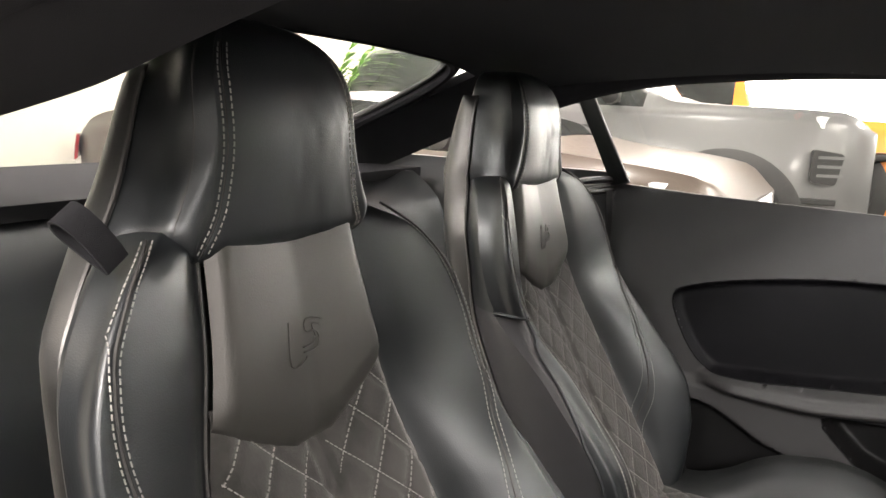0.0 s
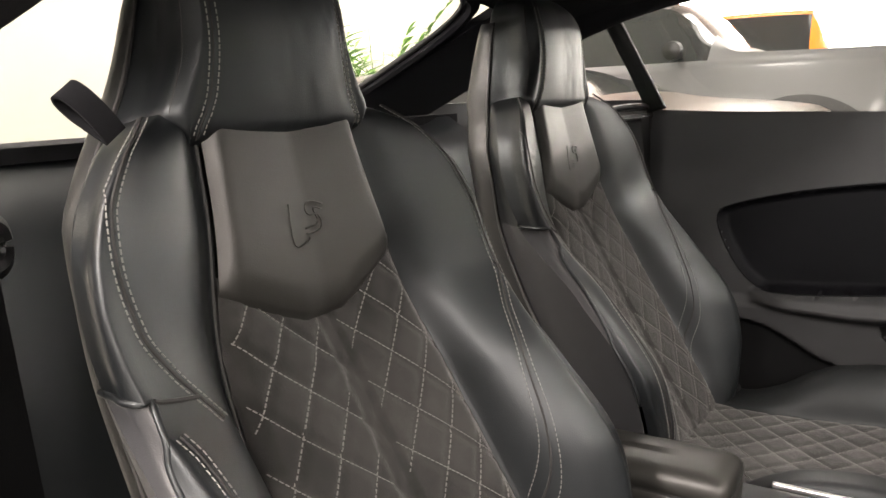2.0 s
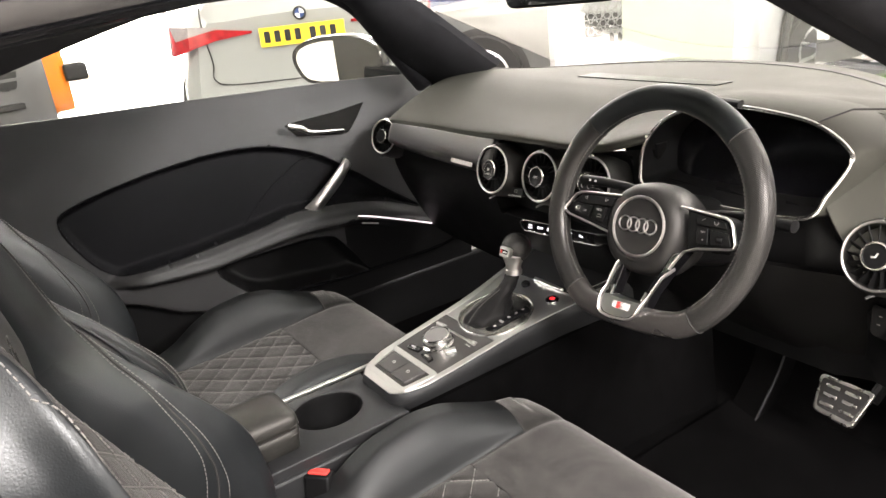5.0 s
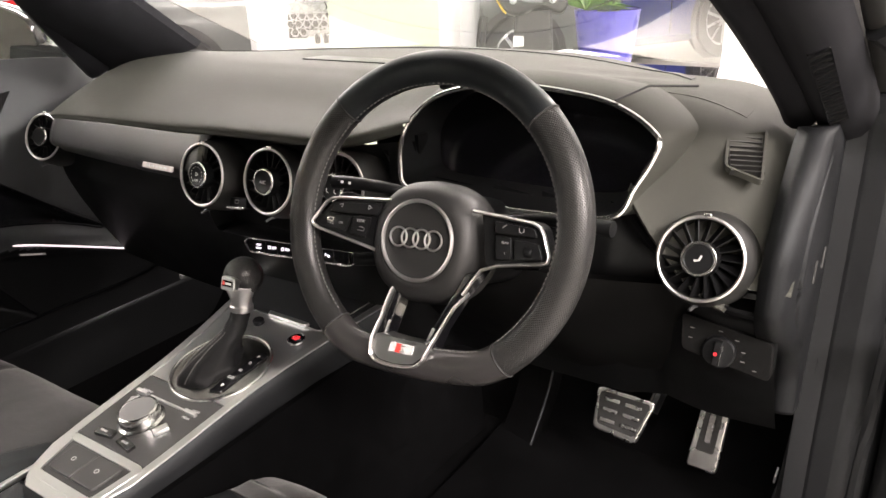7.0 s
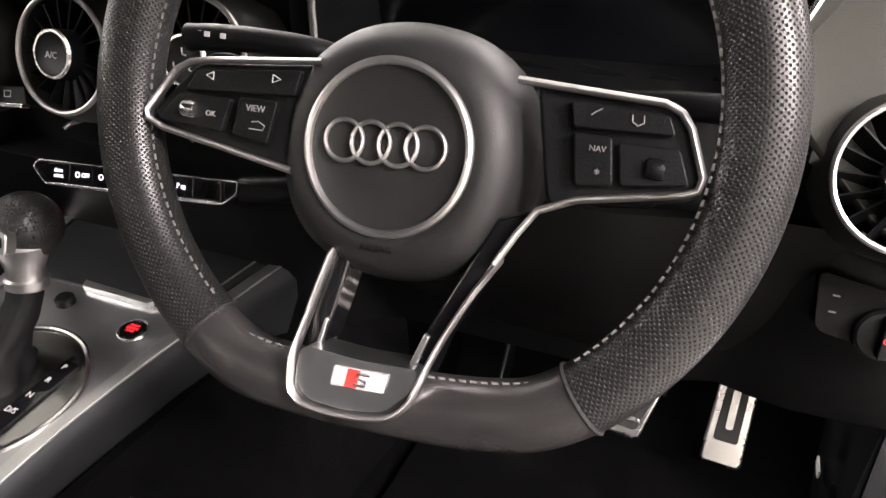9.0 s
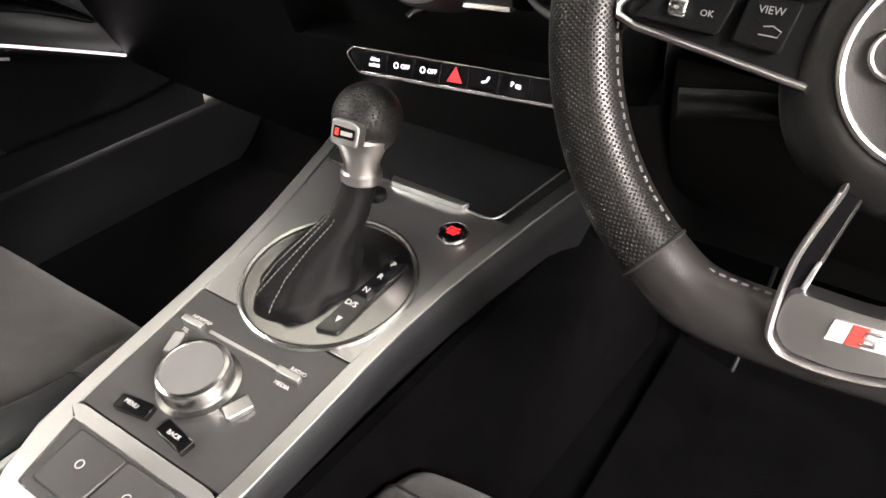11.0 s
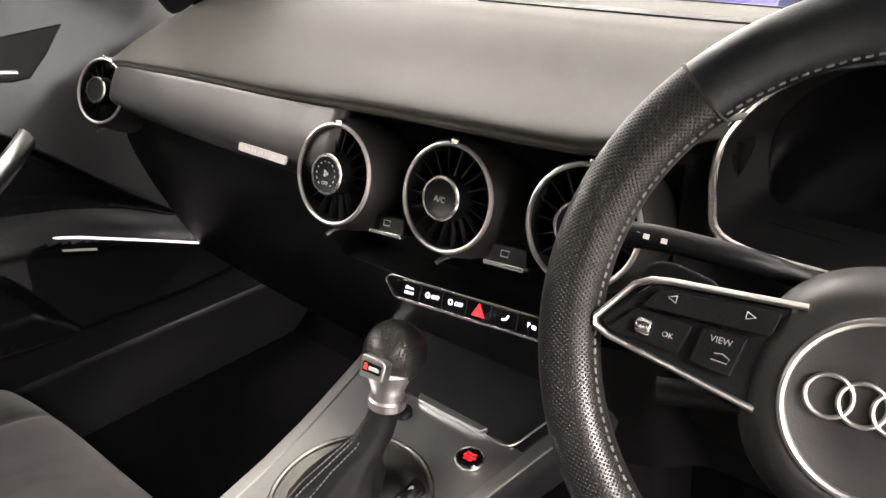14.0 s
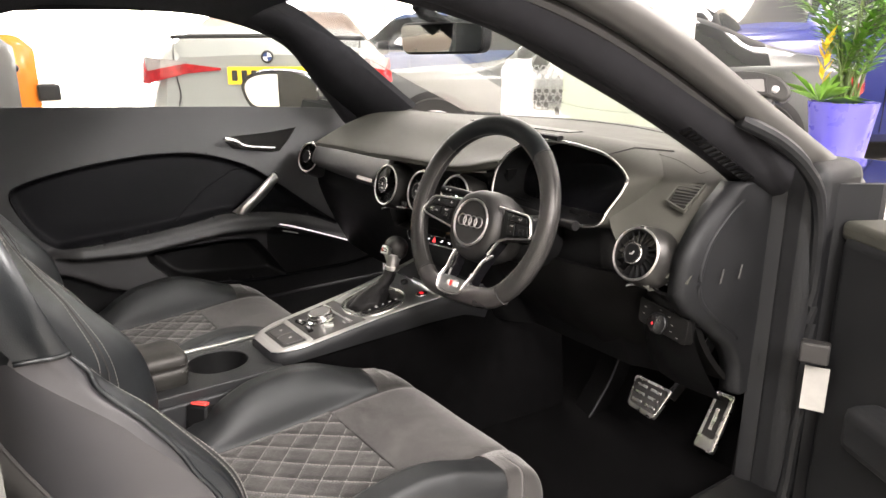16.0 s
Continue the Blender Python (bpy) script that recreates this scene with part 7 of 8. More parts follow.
# ---- parked cars in the showroom ----
TINT = surface("tinted_car_glass", (0.02, 0.022, 0.022), 0.06, var=0.05, rough_var=0.02, coat=0.3)
TYRE = surface("tyre_rubber", (0.016, 0.016, 0.016), 0.75, var=0.2, scale=30)
ALLOY = surface("alloy_rim", (0.5, 0.5, 0.51), 0.3, metal=1.0, var=0.08, scale=20)
# opaque tan stands for the pinkish light interior seen through the coupe's panes
TAN_GLASS = surface("opaque_tan_glass", (0.22, 0.16, 0.13), 0.4, var=0.1, spec=0.08)
LAMP_RED = surface("red_tail_lamp", (0.30, 0.008, 0.012), 0.2, var=0.6, scale=18, coat=0.5)
LAMP_CLEAR = surface("clear_head_lamp", (0.62, 0.64, 0.66), 0.12, var=0.3, scale=30, coat=0.6)
LAMP_DIM = surface("grey_lamp_lens", (0.28, 0.25, 0.25), 0.2, var=0.2, scale=30, coat=0.5)
PLATE_Y = surface("yellow_plate", (0.85, 0.58, 0.02), 0.45, var=0.04)
PLATE_W = surface("white_plate", (0.8, 0.8, 0.78), 0.45, var=0.04)
BLACK = surface("black_trim", (0.01, 0.01, 0.01), 0.4, var=0.1)


def paint(name, color, metal=0.3, rough=0.22, coat=0.8):
    return surface(name, color, rough, metal=metal, var=0.05, scale=40, rough_var=0.04, coat=coat, coat_rough=0.14)


P_GREY = paint("light_grey_paint", (0.23, 0.24, 0.235), 0.0, 0.5, 0.15)
P_SILVER = paint("silver_paint", (0.10, 0.10, 0.102), 0.1, 0.42, 0.3)
P_BRONZE = paint("bronze_paint", (0.060, 0.044, 0.035), 0.1, 0.38, 0.3)
P_ORANGE = paint("orange_paint", (0.8, 0.22, 0.02), 0.0)
P_BLUE = paint("blue_paint", (0.016, 0.05, 0.17), 0.1, 0.4, 0.25)
P_DARK = paint("dark_grey_paint", (0.09, 0.095, 0.095), 0.3, 0.35, 0.4)
P_WHITE = paint("white_blue_paint", (0.75, 0.76, 0.78), 0.0)
P_NAVY = paint("navy_paint", (0.013, 0.020, 0.13), 0.1, 0.35, 0.35)


def parked_car(label, place, heading, body_paint, L=4.5, W=1.84, H=1.4, shoulder=0.92, nose=0.72, tail=0.95, cab=(0.30, 0.44, 0.66, 0.86), glass=TINT, wheel_r=0.34, plate=None, rear_red=True, square=False, arch_r=1.14, taper=0.0):
    """A parked car, nose along +y of its own frame, origin on the floor under its middle."""
    m = pose(place[0], place[1], GROUND, 0, 0, heading)
    car = thing("parked_car", label, "car", (place[0], place[1], GROUND), group="parked cars")
    f = lambda s: s * L - L / 2
    # s runs from the nose (0) to the tail (1); y = L/2 - s L
    top = curve_through((0, nose - 0.12), (0.04, nose + 0.02), (cab[0], shoulder + 0.06), (cab[1], H - 0.04), ((cab[1] + cab[2]) / 2, H), (cab[2], H - 0.03), (cab[3], tail + 0.08), (0.96, tail), (1, tail - 0.1))
    sh = curve_through((0, nose - 0.14), (0.05, nose - 0.03), (0.3, shoulder - 0.03), (0.7, shoulder), (0.95, tail - 0.06), (1, tail - 0.16))
    hw = curve_through((0, W * 0.36), (0.03, W * 0.43), (0.12, W * 0.49), (0.3, W * 0.5), (0.7, W * 0.5), (0.9, W * 0.48), (0.97, W * 0.44), (1, W * 0.38))
    if square:
        hw = curve_through((0, W * 0.44), (0.03, W * 0.48), (0.12, W * 0.5), (0.9, W * 0.5), (1, W * 0.47))
    N = 72

    def section(s):
        y = L / 2 - s * L
        w, z1, z2 = hw(s), sh(s), top(s)
        cabin = max(0, min(1, (z2 - z1 - 0.06) / 0.2))
        half = [(w * 0.90, 0.20), (w * 0.985, 0.28), (w, 0.45), (w * 0.995, 0.62), (w * 0.985, z1 - 0.04), (w * 0.96, z1)]
        cw = w * (0.93 * (1 - cabin) + 0.70 * cabin)
        half += [(w * 0.93 * (1 - cabin) + w * 0.915 * cabin, z1 + 0.02 + 0.01 * cabin), ((w * 0.92 + cw) / 2 * (1 - cabin) + (w * 0.81) * cabin, z1 + (z2 - z1) * 0.55), (cw * 0.98, z2 - 0.05 * cabin - 0.01), (cw * 0.85, z2 - 0.012), (cw * 0.4, z2), (0.0, z2 + 0.005)]
        lean_in = taper * max(0.0, min(1.0, (s - 0.78) / 0.16))
        half = [(x * (1 - lean_in * (max(0.0, z - 0.72) / 0.4) ** 2), z) for x, z in half]
        pts = [(-x, z) for x, z in half] + [(x, z) for x, z in reversed(half[:-1])]
        return [Vector((x, y, z)) for x, z in pts]
    rings = [section(k / N) for k in range(N + 1)]
    data = loft(rings, True, False)
    n = len(rings[0])
    arches = (L / 2 - 0.19 * L, L / 2 - 0.8 * L)

    def is_glass(c):
        s = (L / 2 - c.y) / L
        z1, z2 = sh(s), top(s)
        if z2 - z1 < 0.12:
            return False
        side_win = cab[0] + 0.05 < s < cab[3] - 0.04 and z1 + 0.04 < c.z < z2 - 0.07 and abs(c.x) > hw(s) * 0.72
        screen = (cab[0] + 0.01 < s < cab[1] - 0.01 or cab[2] + 0.01 < s < cab[3] - 0.02) and abs(c.x) < hw(s) * 0.68 and c.z > z1 + 0.1
        return side_win or screen

    bm_ = lambda d: ([m @ Vector(p) for p in d[0]], d[1])
    part("body", bm_(pick(data, lambda c: not is_glass(c))), body_paint, car, sharp=40)
    for wn, cond in (("windscreen", lambda c: abs(c.x) < hw((L / 2 - c.y) / L) * 0.7 and c.y > 0), ("rear_window", lambda c: abs(c.x) < hw((L / 2 - c.y) / L) * 0.7 and c.y <= 0), ("side_window", lambda c: c.x >= hw((L / 2 - c.y) / L) * 0.7), ("side_window", lambda c: c.x <= -hw((L / 2 - c.y) / L) * 0.7)):
        panes = pick(data, lambda c: is_glass(c) and cond(c))
        if panes[1]:
            part(wn, bm_(panes), glass, car, "opaque coloured car glass", sharp=40)
    inner = box(-W * 0.42, W * 0.42, -L * 0.46, L * 0.46, 0.18, 0.6)
    part("underbody", bm_(inner), BLACK, car, smooth=False)
    for a in arches:
        for s in (-1, 1):
            wm = m @ Matrix.Translation((s * (W * 0.5 - 0.05), a, wheel_r)) @ Matrix.Rotation(s * math.pi / 2, 4, "Y")
            wheel_ = part("wheel", lathe([(wheel_r * 0.68, -0.1), (wheel_r * 0.97, -0.1), (wheel_r, -0.07), (wheel_r, 0.06), (wheel_r * 0.96, 0.09), (wheel_r * 0.7, 0.085), (wheel_r * 0.68, 0.03)], 36, wm), TYRE, car, "black tyre")
            am = m @ Matrix.Translation((s * (W * 0.5 + 0.002), a, wheel_r)) @ Matrix.Rotation(s * math.pi / 2, 4, "Y")
            part("arch_liner", lathe([(wheel_r * arch_r * 1.02, 0.003), (wheel_r * arch_r, 0.006), (wheel_r * 0.9, 0.005), (0.001, 0.005)], 44, am), BLACK, car, "black wheel arch")
            spokes = [lathe([(wheel_r * 0.66, 0.02), (wheel_r * 0.7, 0.07), (wheel_r * 0.64, 0.075), (wheel_r * 0.62, 0.02)], 32, wm), lathe([(wheel_r * 0.14, 0.03), (wheel_r * 0.14, 0.06), (0.001, 0.065)], 16, wm)]
            for k in range(10):
                spokes.append(moved(box(wheel_r * 0.1, wheel_r * 0.66, -0.014, 0.014, 0.035, 0.06), wm @ Matrix.Rotation(2 * math.pi * k / 10, 4, "Z")))
            part("rim", join(*spokes), ALLOY, wheel_, "silver spoked rim")
    for s in (-1, 1):
        hl = [Vector((s * W * 0.30, L / 2 - 0.02 * L, nose - 0.16)), Vector((s * W * 0.455, L / 2 - 0.075 * L, nose - 0.10)), Vector((s * W * 0.462, L / 2 - 0.08 * L, nose - 0.02)), Vector((s * W * 0.31, L / 2 - 0.028 * L, nose - 0.05))]
        part("headlight", bm_(thick((hl, [(0, 1, 2, 3)]), (s * 0.02, 0.03, 0.008))), LAMP_CLEAR, car, "clear headlight", bevel=0.006)
        up_l = [(W * 0.165, -L / 2, tail - 0.180), (W * 0.28, -L / 2, tail - 0.140), (W * 0.365, -L / 2, tail - 0.120), (W * 0.42, -L / 2 + 0.018 * L, tail - 0.112), (W * 0.447, -L / 2 + 0.04 * L, tail - 0.112)]
        lo_l = [(W * 0.165, -L / 2, tail - 0.195), (W * 0.28, -L / 2, tail - 0.215), (W * 0.372, -L / 2, tail - 0.255), (W * 0.428, -L / 2 + 0.018 * L, tail - 0.285), (W * 0.455, -L / 2 + 0.035 * L, tail - 0.285)]
        tl = [Vector((s * (x + 0.006), y - 0.006, z)) for x, y, z in up_l + lo_l]
        mid = [tl[5 + i].lerp(tl[i], k) for i, k in enumerate((1.0, 0.85, 0.55, 0.48, 0.97))]
        lamp_ = part("tail_light", bm_(thick((mid + tl[5:], [(i, i + 1, i + 6, i + 5) for i in range(4)]), (s * 0.012, -0.018, 0))), LAMP_RED, car, "red tail light")
        part("upper_lens", bm_(thick((tl[1:5] + mid[1:5], [(i, i + 1, i + 5, i + 4) for i in range(3)]), (s * 0.010, -0.014, 0))), LAMP_DIM, lamp_, "pale grey upper lens")
        part("mirror", bm_(lathe([(0.001, -0.09), (0.05, -0.08), (0.07, -0.03), (0.065, 0.04), (0.001, 0.06)], 14, Matrix.Translation((s * W * 0.55, L / 2 - (cab[0] + 0.09) * L, shoulder + 0.08)) @ Matrix.Rotation(math.pi / 2, 4, "Y"))), BLACK, car)
        part("mirror_arm", bm_(box(min(s * W * 0.46, s * W * 0.53), max(s * W * 0.46, s * W * 0.53), L / 2 - (cab[0] + 0.1) * L, L / 2 - (cab[0] + 0.085) * L, shoulder + 0.03, shoulder + 0.07)), BLACK, car, smooth=False)
        for hx in (0.5, 0.64):
            part("door_line", bm_(box(min(s * W * 0.497, s * W * 0.5025), max(s * W * 0.497, s * W * 0.5025), L / 2 - hx * L - 0.003, L / 2 - hx * L + 0.003, 0.3, shoulder - 0.06)), BLACK, car, smooth=False)
    part("grille", bm_(box(-W * 0.22, W * 0.22, L / 2 - 0.012, L / 2 + 0.012, nose - 0.36, nose - 0.2)), BLACK, car, "black front grille", bevel=0.01)
    # black box paints the shadow low under the tail
    part("bumper_shadow", bm_(box(-W * 0.3, W * 0.3, -L / 2 - 0.008, -L / 2 + 0.03, 0.24, 0.4)), BLACK, car, "black box for the shadow under the rear bumper", bevel=0.01)
    if plate:
        y = -L / 2 - 0.02 if plate == "rear" else L / 2 + 0.012
        z = tail - 0.285 if plate == "rear" else nose - 0.42
        pl = part("number_plate", bm_(box(-0.26, 0.26, y - 0.008, y, z, z + 0.112)), PLATE_Y if plate == "rear" else PLATE_W, car, "number plate with plain dark bars", smooth=False)
        for k in range(7):
            x = -0.215 + 0.062 * k + (0.03 if k > 3 else 0)
            part("plate_bar", bm_(box(x - 0.018, x + 0.018, y - 0.0105, y - 0.008, z + 0.022, z + 0.09) if plate == "rear" else box(x - 0.018, x + 0.018, y, y + 0.0025, z + 0.022, z + 0.09)), BLACK, pl, smooth=False)
    return car, m


grey, gm = parked_car("light grey coupe seen from behind with red lights", (-5.44, 2.26), 63, P_GREY, L=4.7, W=1.80, H=1.42, shoulder=1.0, tail=1.15, nose=0.8, cab=(0.3, 0.45, 0.62, 0.84), plate="rear", glass=TAN_GLASS, taper=0.17)
part("round_badge", lathe([(0.041, 0), (0.041, 0.012), (0.036, 0.016), (0.001, 0.017)], 28, gm @ Matrix.Translation((0, -2.35, 1.04)) @ Matrix.Rotation(math.pi / 2, 4, "X")), BLACK, grey, "round blue and white badge")
for k, c in enumerate((P_WHITE, P_BLUE, P_WHITE, P_BLUE)):
    q = [(0, 0)] + [(0.028 * math.cos(a), 0.028 * math.sin(a)) for a in np.radians(np.linspace(90 * k, 90 * k + 90, 7))]
    part("badge_quarter", prism(q, 0.015, 0.0185, gm @ Matrix.Translation((0, -2.35, 1.04)) @ Matrix.Rotation(math.pi / 2, 4, "X")), c, grey, smooth=False)
part("spoiler_lip", tube(smooth_path([gm @ Vector(p) for p in ((-0.66, -2.06, 1.165), (-0.60, -2.17, 1.166), (-0.35, -2.215, 1.170), (0, -2.225, 1.172), (0.35, -2.215, 1.170), (0.60, -2.17, 1.166), (0.66, -2.06, 1.165))], 5), 0.006, 8, ry=0.014), BLACK, grey, "thin black spoiler lip", sharp=50)
for s in (-1, 1):
    part("boot_line", tube(smooth_path([gm @ Vector((s * x, y, z)) for x, y, z in ((0.62, -2.18, 1.15), (0.60, -2.33, 1.06), (0.59, -2.353, 0.95), (0.57, -2.353, 0.80), (0.58, -2.353, 0.70), (0.46, -2.353, 0.66), (0.0, -2.353, 0.65))], 5), 0.005, 6), BLACK, grey, "dark shut line of the boot lid")
part("model_lettering_bar", moved(box(0.50, 0.62, -2.358, -2.35, 1.02, 1.035), gm), ALLOY, grey, smooth=False)
bronze, bz = parked_car("low bronze sports coupe beside the silver estate", (-3.2, -2.85), -2, P_BRONZE, L=4.4, W=1.86, H=1.27, shoulder=0.96, nose=0.90, tail=1.05, cab=(0.20, 0.36, 0.62, 0.92))
suv, sm_ = parked_car("tall silver sports utility car with dark windows", (-5.6, -2.5), 0, P_SILVER, L=4.8, W=1.98, H=1.76, shoulder=1.24, nose=1.22, tail=1.15, cab=(0.27, 0.40, 0.85, 0.97), wheel_r=0.42, arch_r=1.28)
for s in (-1, 1):
    vm = sm_ @ facing((s * 0.955, 2.12, 0.87), (-0.22 * s, 0.97, 0), (0, 0, 1)) if s > 0 else sm_ @ facing((s * 0.955, 2.12, 0.87), (-0.22, -0.97, 0), (0, 0, 1))
    bv = part("bumper_vent", prism(rounded([(-0.10, -0.10), (0.06, -0.12), (0.10, 0.09), (-0.10, 0.12)], 0.03), -0.02, 0.02, vm), BLACK, suv, "black bumper vent with silver slats")
    for k in range(3):
        part("slat", box(-0.06, 0.10, -0.064 + 0.06 * k, -0.045 + 0.06 * k, 0.018, 0.03, vm), P_SILVER, bv, smooth=False)
    part("sill_strip", moved(box(min(s * 0.93, s * 0.995), max(s * 0.93, s * 0.995), 1.95, 2.2, 0.62, 0.66), sm_), BLACK, suv, bevel=0.008)
for i in range(4):
    for j in range(14):
        part("grille_cell", torus(0.026, 0.006, bz @ Matrix.Translation((-0.37 + 0.056 * j + 0.028 * (i % 2), 2.215, 0.60 + 0.05 * i)) @ Matrix.Rotation(math.pi / 2, 4, "X"), 6, 5), ALLOY, bronze)
jeep, jm_ = parked_car("bright orange upright off-road car", (-8.6, -1.74), 0, P_ORANGE, L=4.3, W=1.88, H=1.85, shoulder=1.2, nose=1.18, tail=1.2, cab=(0.36, 0.42, 0.94, 0.99), wheel_r=0.45, square=True, arch_r=1.3)
for s in (-1, 1):
    part("wing_flare", moved(box(s * 1.0 - 0.14, s * 1.0 + 0.14, 0.85, 1.95, 0.82, 0.9), jm_), BLACK, jeep, "black wheel arch flare", bevel=0.03)
part("front_bumper", moved(box(-0.9, 0.9, 2.12, 2.35, 0.5, 0.68), jm_), BLACK, jeep, "black front bumper", bevel=0.03)
parked_car("dark blue coupe standing across the hall", (-7.1, 5.2), 125, P_BLUE, L=4.7, W=1.9, H=1.5, shoulder=1.0, nose=0.9, tail=1.05, cab=(0.30, 0.44, 0.68, 0.9), wheel_r=0.36)
parked_car("dark grey saloon nose with alloy wheels", (-3.55, 4.45), 138, P_DARK, L=4.3, W=1.84, H=1.4, shoulder=0.9, nose=0.84, tail=1.0)
wb, wbm = parked_car("white and blue car front with honeycomb grille", (-3.6, 5.4), 205, P_WHITE, L=4.2, W=1.8, H=1.5, shoulder=1.0, nose=0.98, tail=1.0, plate="front")
for i in range(6):
    for j in range(12):
        part("grille_cell", torus(0.028, 0.006, wbm @ Matrix.Translation((-0.34 + 0.062 * j + 0.031 * (i % 2), 2.125, 0.66 + 0.054 * i)) @ Matrix.Rotation(math.pi / 2, 4, "X"), 6, 5), ALLOY, wb)
parked_car("tall navy blue off-road car behind the potted palm", (-2.75, 7.2), 150, P_NAVY, L=4.6, W=1.98, H=1.85, shoulder=1.2, nose=1.15, tail=1.2, cab=(0.33, 0.42, 0.94, 0.99), wheel_r=0.4, square=True)

# ---- plants ----
LEAF = surface("palm_leaf", (0.17, 0.36, 0.045), 0.45, var=0.35, scale=9, spec=0.4)
LEAF_Y = surface("yellow_bract", (0.75, 0.5, 0.03), 0.5, var=0.15, scale=30)
STEM = surface("green_stem", (0.10, 0.16, 0.04), 0.5, var=0.2, scale=30)
POT = surface("violet_pot", (0.10, 0.09, 0.48), 0.3, var=0.05, scale=12, coat=0.4)
SOIL = surface("potting_soil", (0.03, 0.022, 0.015), 0.95, var=0.4, scale=60, grain=1, grain_scale=200)


def potted_palm(label, x, y, z, r, h, height, stems, seed, flower=True):
    rnd = random.Random(seed)
    plant = thing("potted_palm", label, "plant", (x, y, z))
    pot = part("pot", lathe([(r * 0.72, 0), (r * 0.74, 0.01), (r, h), (r * 0.93, h), (r * 0.9, h - 0.04)], 40, Matrix.Translation((x, y, z))), POT, plant, "glossy violet plant pot", sharp=50)
    part("soil", lathe([(r * 0.92, h - 0.05), (0.001, h - 0.04)], 24, Matrix.Translation((x, y, z))), SOIL, plant)
    for k in range(stems):
        a = rnd.uniform(0, 6.28)
        lean = rnd.uniform(0.1, 0.75)
        hh = height * rnd.uniform(0.55, 1.0)
        base = Vector((x + rnd.uniform(-0.3, 0.3) * r, y + rnd.uniform(-0.3, 0.3) * r, z + h - 0.04))
        d = Vector((math.cos(a), math.sin(a), 0))
        path = [base + d * (lean * hh * t ** 1.8) + Vector((0, 0, hh * (t - 0.28 * lean * t * t * t))) for t in np.linspace(0, 1, 12)]
        v, f = tube(path, lambda q: 0.008 * (1 - 0.8 * q), 6)
        leaves = [(v, f)]
        frond_v, frond_f = [], []
        for i in range(4, 12):
            p = path[i]
            t = (path[min(i + 1, 11)] - path[i - 1]).normalized()
            side = t.cross(Vector((0, 0, 1))).normalized()
            for rep in (0, 0.5):
                for s in (-1, 1):
                    q = p - t * 0.04 * rep * 2
                    ln = height * 0.24 * math.sin(0.5 + 2.2 * (i - 3) / 9) * rnd.uniform(0.75, 1.15)
                    dirn = (side * s + t * 0.75 + Vector((0, 0, -0.15 + rnd.uniform(-0.15, 0.1)))).normalized()
                    wv = dirn.cross(Vector((0, 0, 1))).normalized() * (0.011 * height)
                    n0 = len(frond_v)
                    droop = Vector((0, 0, -ln * 0.22))
                    frond_v += [q, q + dirn * ln * 0.4 + wv + droop * 0.2, q + dirn * ln * 0.4 - wv + droop * 0.2, q + dirn * ln * 0.75 + wv * 0.6 + droop * 0.6, q + dirn * ln * 0.75 - wv * 0.6 + droop * 0.6, q + dirn * ln + droop]
                    frond_f += [(n0, n0 + 1, n0 + 2), (n0 + 1, n0 + 3, n0 + 4, n0 + 2), (n0 + 3, n0 + 5, n0 + 4)]
        st = part("stem", leaves[0], STEM, plant)
        part("frond", (frond_v, frond_f), LEAF, st, "narrow green palm leaflets", sharp=0)
    if flower:
        fv, ff = [], []
        for k in range(22):
            a, el = rnd.uniform(0, 6.28), rnd.uniform(0.25, 1.2)
            d = Vector((math.cos(a) * math.cos(el), math.sin(a) * math.cos(el), math.sin(el)))
            o = Vector((x - 0.1, y - r * 0.6, z + h))
            ln = rnd.uniform(0.22, 0.36)
            w = d.cross(Vector((0, 0, 1))).normalized() * 0.022
            n0 = len(fv)
            fv += [o, o + d * ln * 0.5 + w, o + d * ln * 0.5 - w, o + d * ln + Vector((0, 0, -ln * 0.25))]
            ff += [(n0, n0 + 1, n0 + 3), (n0, n0 + 3, n0 + 2)]
        part("bromeliad_leaf", (fv, ff), LEAF, plant, sharp=0)
        fv, ff = [], []
        for k in range(14):
            a = 2.4 * k
            o = Vector((x - 0.1, y - r * 0.6, z + h + 0.12 + 0.022 * k))
            d = Vector((math.cos(a) * 0.5, math.sin(a) * 0.5, 0.8)).normalized()
            w = d.cross(Vector((0, 0, 1))).normalized() * 0.018
            n0 = len(fv)
            fv += [o, o + d * 0.05 + w, o + d * 0.05 - w, o + d * 0.12]
            ff += [(n0, n0 + 1, n0 + 3), (n0, n0 + 3, n0 + 2)]
        part("yellow_flower", (fv, ff), LEAF_Y, plant, "bright yellow flower spike", sharp=0)
    return plant


potted_palm("tall green palm with a yellow flower in a violet pot", -1.14, 4.4, 0.275, 0.222, 0.43, 1.25, 26, 5)
plinth = thing("plinth", "low white display plinth under the potted palm", "plinth", (-1.14, 4.4, GROUND))
part("block", box(-1.56, -0.72, 4.05, 4.8, GROUND, 0.274), WHITE, plinth, bevel=0.01, smooth=False)
potted_palm("green palm standing behind the coupe", -4.6, -4.55, GROUND, 0.25, 0.45, 1.75, 26, 9, flower=False)
# standing terminal in front of the off-road car
term = thing("display_terminal", "grey standing terminal with a tilted dark head and pale screen", "terminal", (-1.26, 3.55, GROUND))
TM = facing((-1.262, 3.50, 0.83), (0.89, 0.45, 0), (-0.12, 0.24, 0.96))
TB = facing((-1.27, 3.56, GROUND), (0.89, 0.45, 0), (-0.45, 0.89, 0))
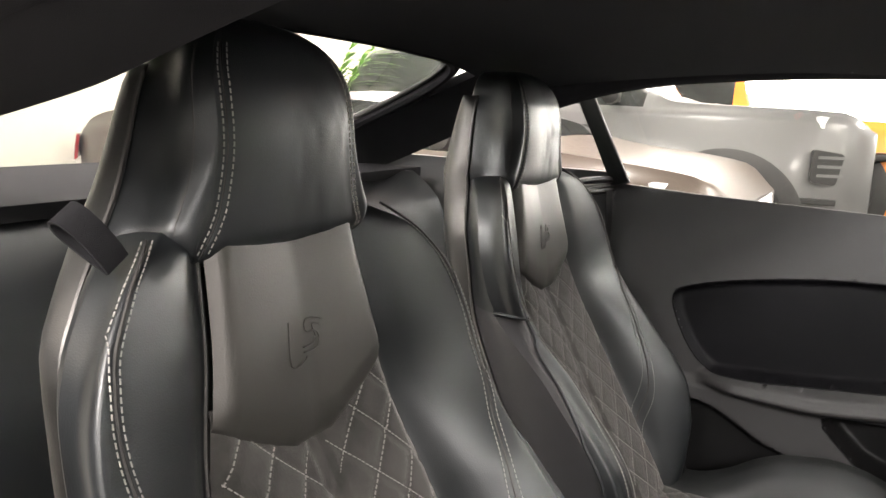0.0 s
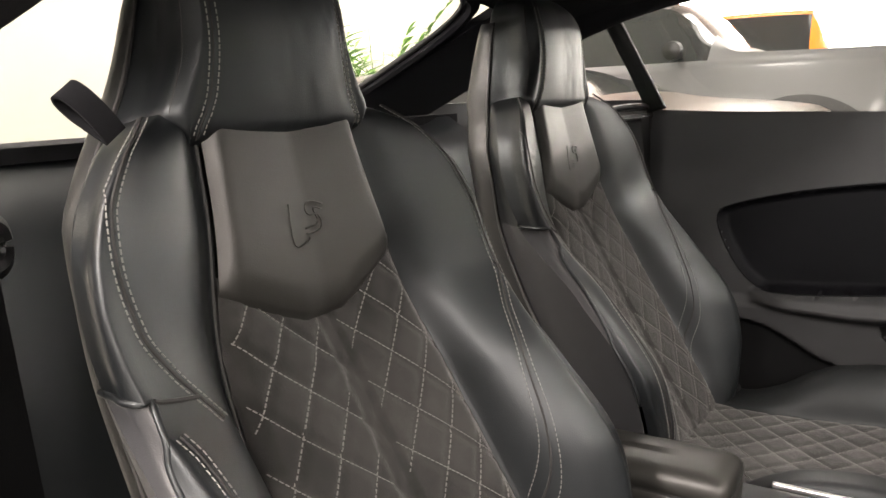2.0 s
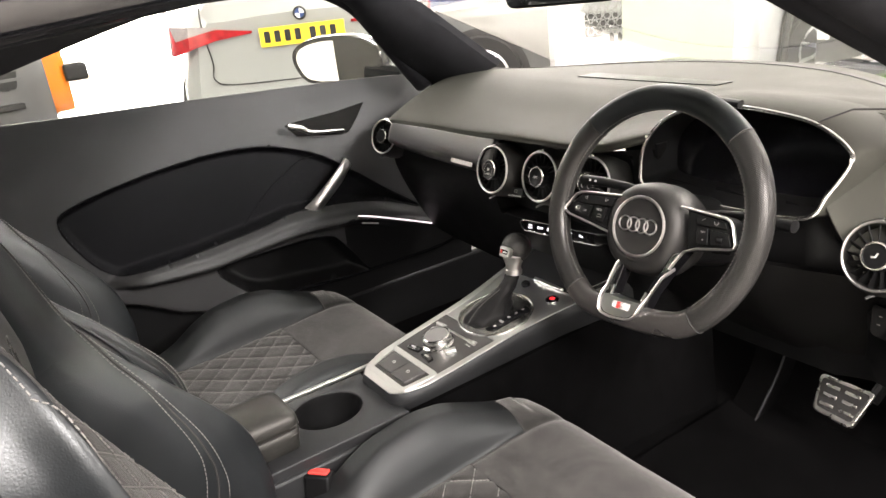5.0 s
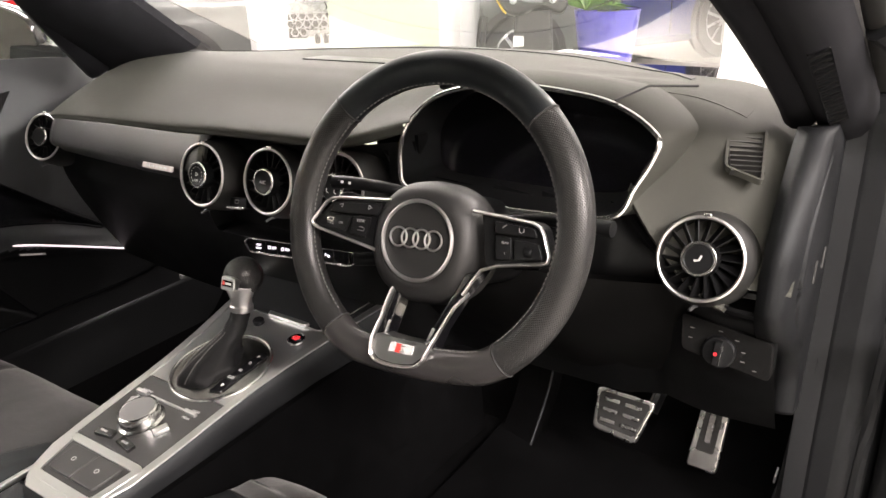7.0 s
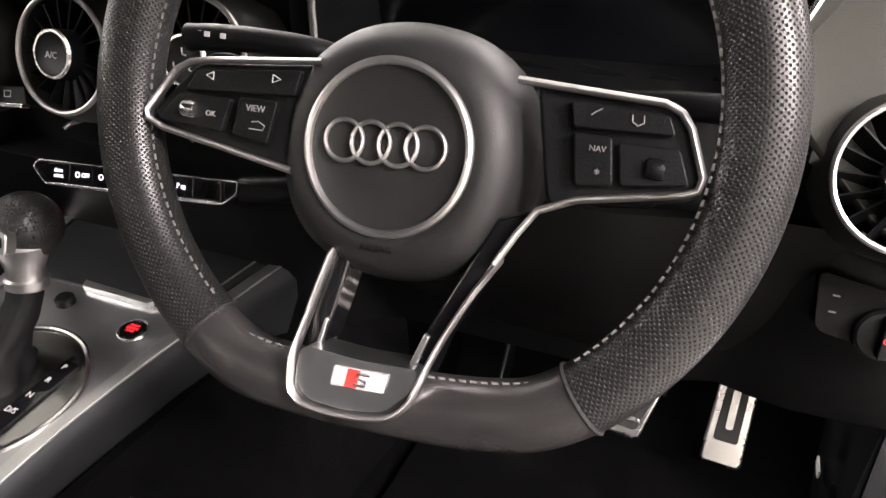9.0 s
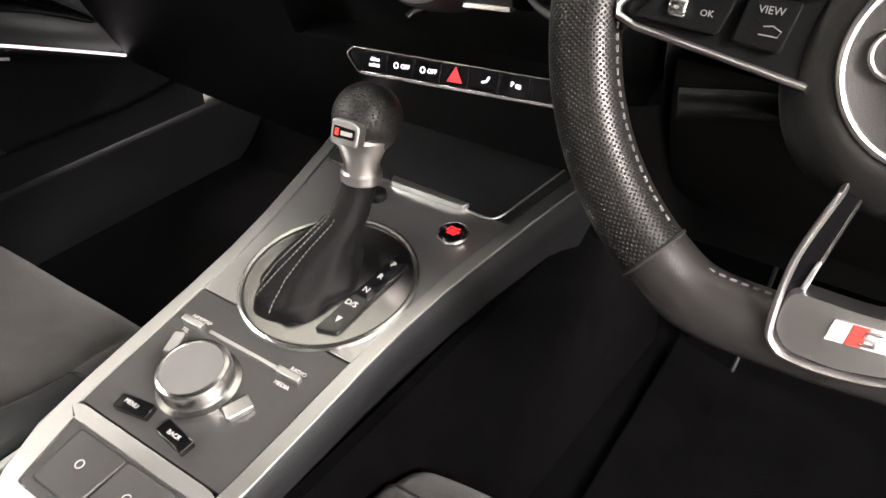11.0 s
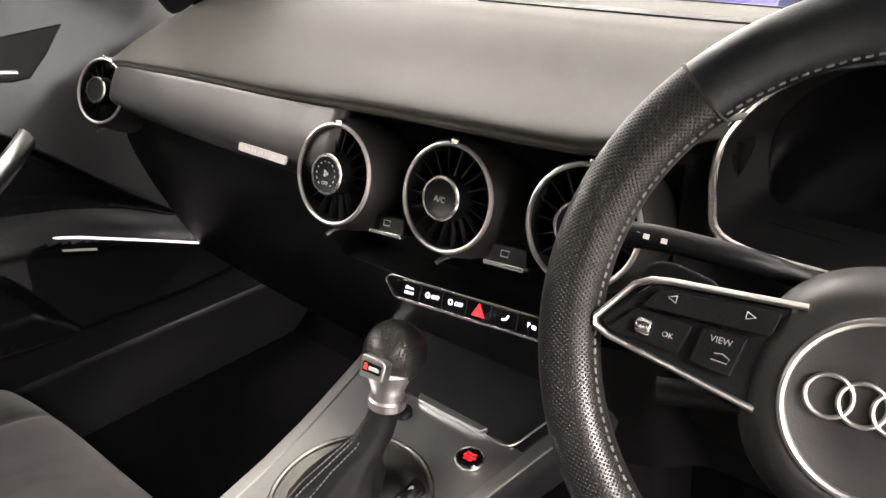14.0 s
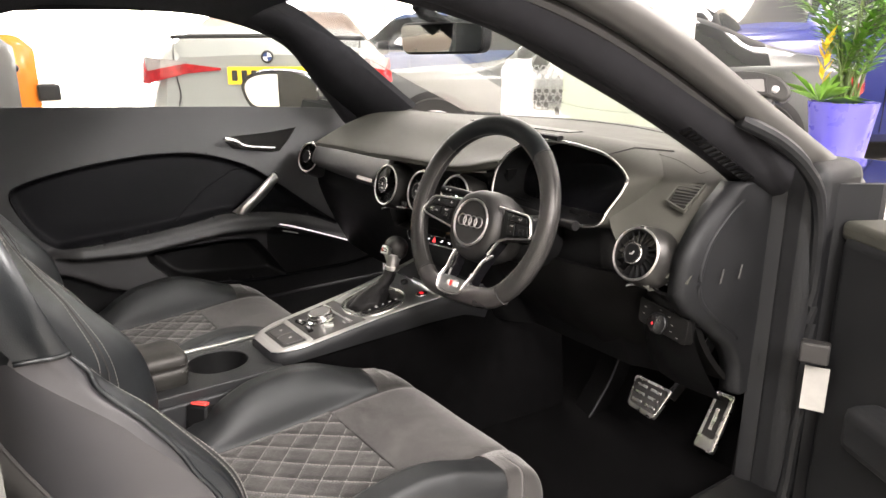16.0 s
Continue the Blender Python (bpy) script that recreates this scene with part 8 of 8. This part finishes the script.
head_o = [(p.x, p.y) for p in smooth_path([(-0.205, 0.02, 0), (-0.175, 0.085, 0), (-0.08, 0.10, 0), (0.06, 0.088, 0), (0.16, 0.05, 0), (0.215, -0.03, 0), (0.17, -0.085, 0), (0.06, -0.055, 0), (-0.05, -0.09, 0), (-0.14, -0.075, 0)], 5, closed=True)][::-1]
area = sum(head_o[i][0] * head_o[(i + 1) % len(head_o)][1] - head_o[(i + 1) % len(head_o)][0] * head_o[i][1] for i in range(len(head_o)))
head_o = head_o if area > 0 else head_o[::-1]
part("head", prism(head_o, -0.09, 0.0, TM), SHELL, term, "dark grey moulded head", bevel=0.018, sharp=40)
part("screen_bezel", prism(rounded([(-0.075, -0.035), (0.085, -0.045), (0.065, 0.06), (-0.085, 0.055)], 0.01), 0, 0.006, TM), BLACK, term, bevel=0.002)
part("screen", prism(rounded([(-0.055, -0.020), (0.068, -0.030), (0.050, 0.048), (-0.068, 0.042)], 0.006), 0.006, 0.008, TM), TOUCH, term, "pale grey-blue screen", smooth=False)
part("yellow_edge", tube(smooth_path([TM @ Vector(p) for p in ((-0.20, 0.0, -0.02), (-0.175, -0.045, -0.015), (-0.145, -0.083, -0.01))], 4), 0.006, 6), LEAF_Y, term, "thin yellow edge strip")
for x in (-0.105, 0.125):
    part("button", lathe([(0.022, 0), (0.022, 0.006), (0.016, 0.01), (0.001, 0.01)], 20, TM @ Matrix.Translation((x, -0.012, 0))), ALLOY, term)
part("pedestal", loft([[TB @ Vector((x * k, y * k, z)) for x, y in rounded([(-0.125, -0.07), (0.115, -0.07), (0.115, 0.07), (-0.125, 0.07)], 0.03)] for k, z in ((1.35, 0.0), (1.3, 0.04), (1.05, 0.25), (1.0, 0.6), (0.88, 0.80))]), PLATE_GREY, term, "grey tapered pedestal", sharp=40)
part("white_label", box(-0.122, -0.06, -0.0765, -0.0715, 0.60, 0.66, TB), WHITE, term, smooth=False)
part("partition", box(-0.55, 3.0, 5.2, 5.35, GROUND, CEIL), WHITE, None, smooth=False)
tagged(bpy.data.objects["partition"], "plain white showroom partition", "wall", kind="structure")

# bright glazed front of the showroom: frames, panes and the daylight outside
SKY = glowing("daylight_outside", (1.0, 0.97, 0.92), 13.0)
tagged(part("backdrop", box(-13.99, -13.985, -5.0, 11.5, GROUND + 0.1, 2.9), SKY, smooth=False), "overexposed daylight beyond the glazed front", "backdrop", kind="structure")
for k in range(7):
    tagged(part("window_mullion", box(-13.97, -13.9, -5.0 + 2.7 * k, -4.92 + 2.7 * k, GROUND, CEIL), WHITE, smooth=False), "white window mullion", "window", kind="structure")
# ceiling light fittings
DIFFUSER = glowing("lamp_diffuser", (1, 0.96, 0.9), 6.0)
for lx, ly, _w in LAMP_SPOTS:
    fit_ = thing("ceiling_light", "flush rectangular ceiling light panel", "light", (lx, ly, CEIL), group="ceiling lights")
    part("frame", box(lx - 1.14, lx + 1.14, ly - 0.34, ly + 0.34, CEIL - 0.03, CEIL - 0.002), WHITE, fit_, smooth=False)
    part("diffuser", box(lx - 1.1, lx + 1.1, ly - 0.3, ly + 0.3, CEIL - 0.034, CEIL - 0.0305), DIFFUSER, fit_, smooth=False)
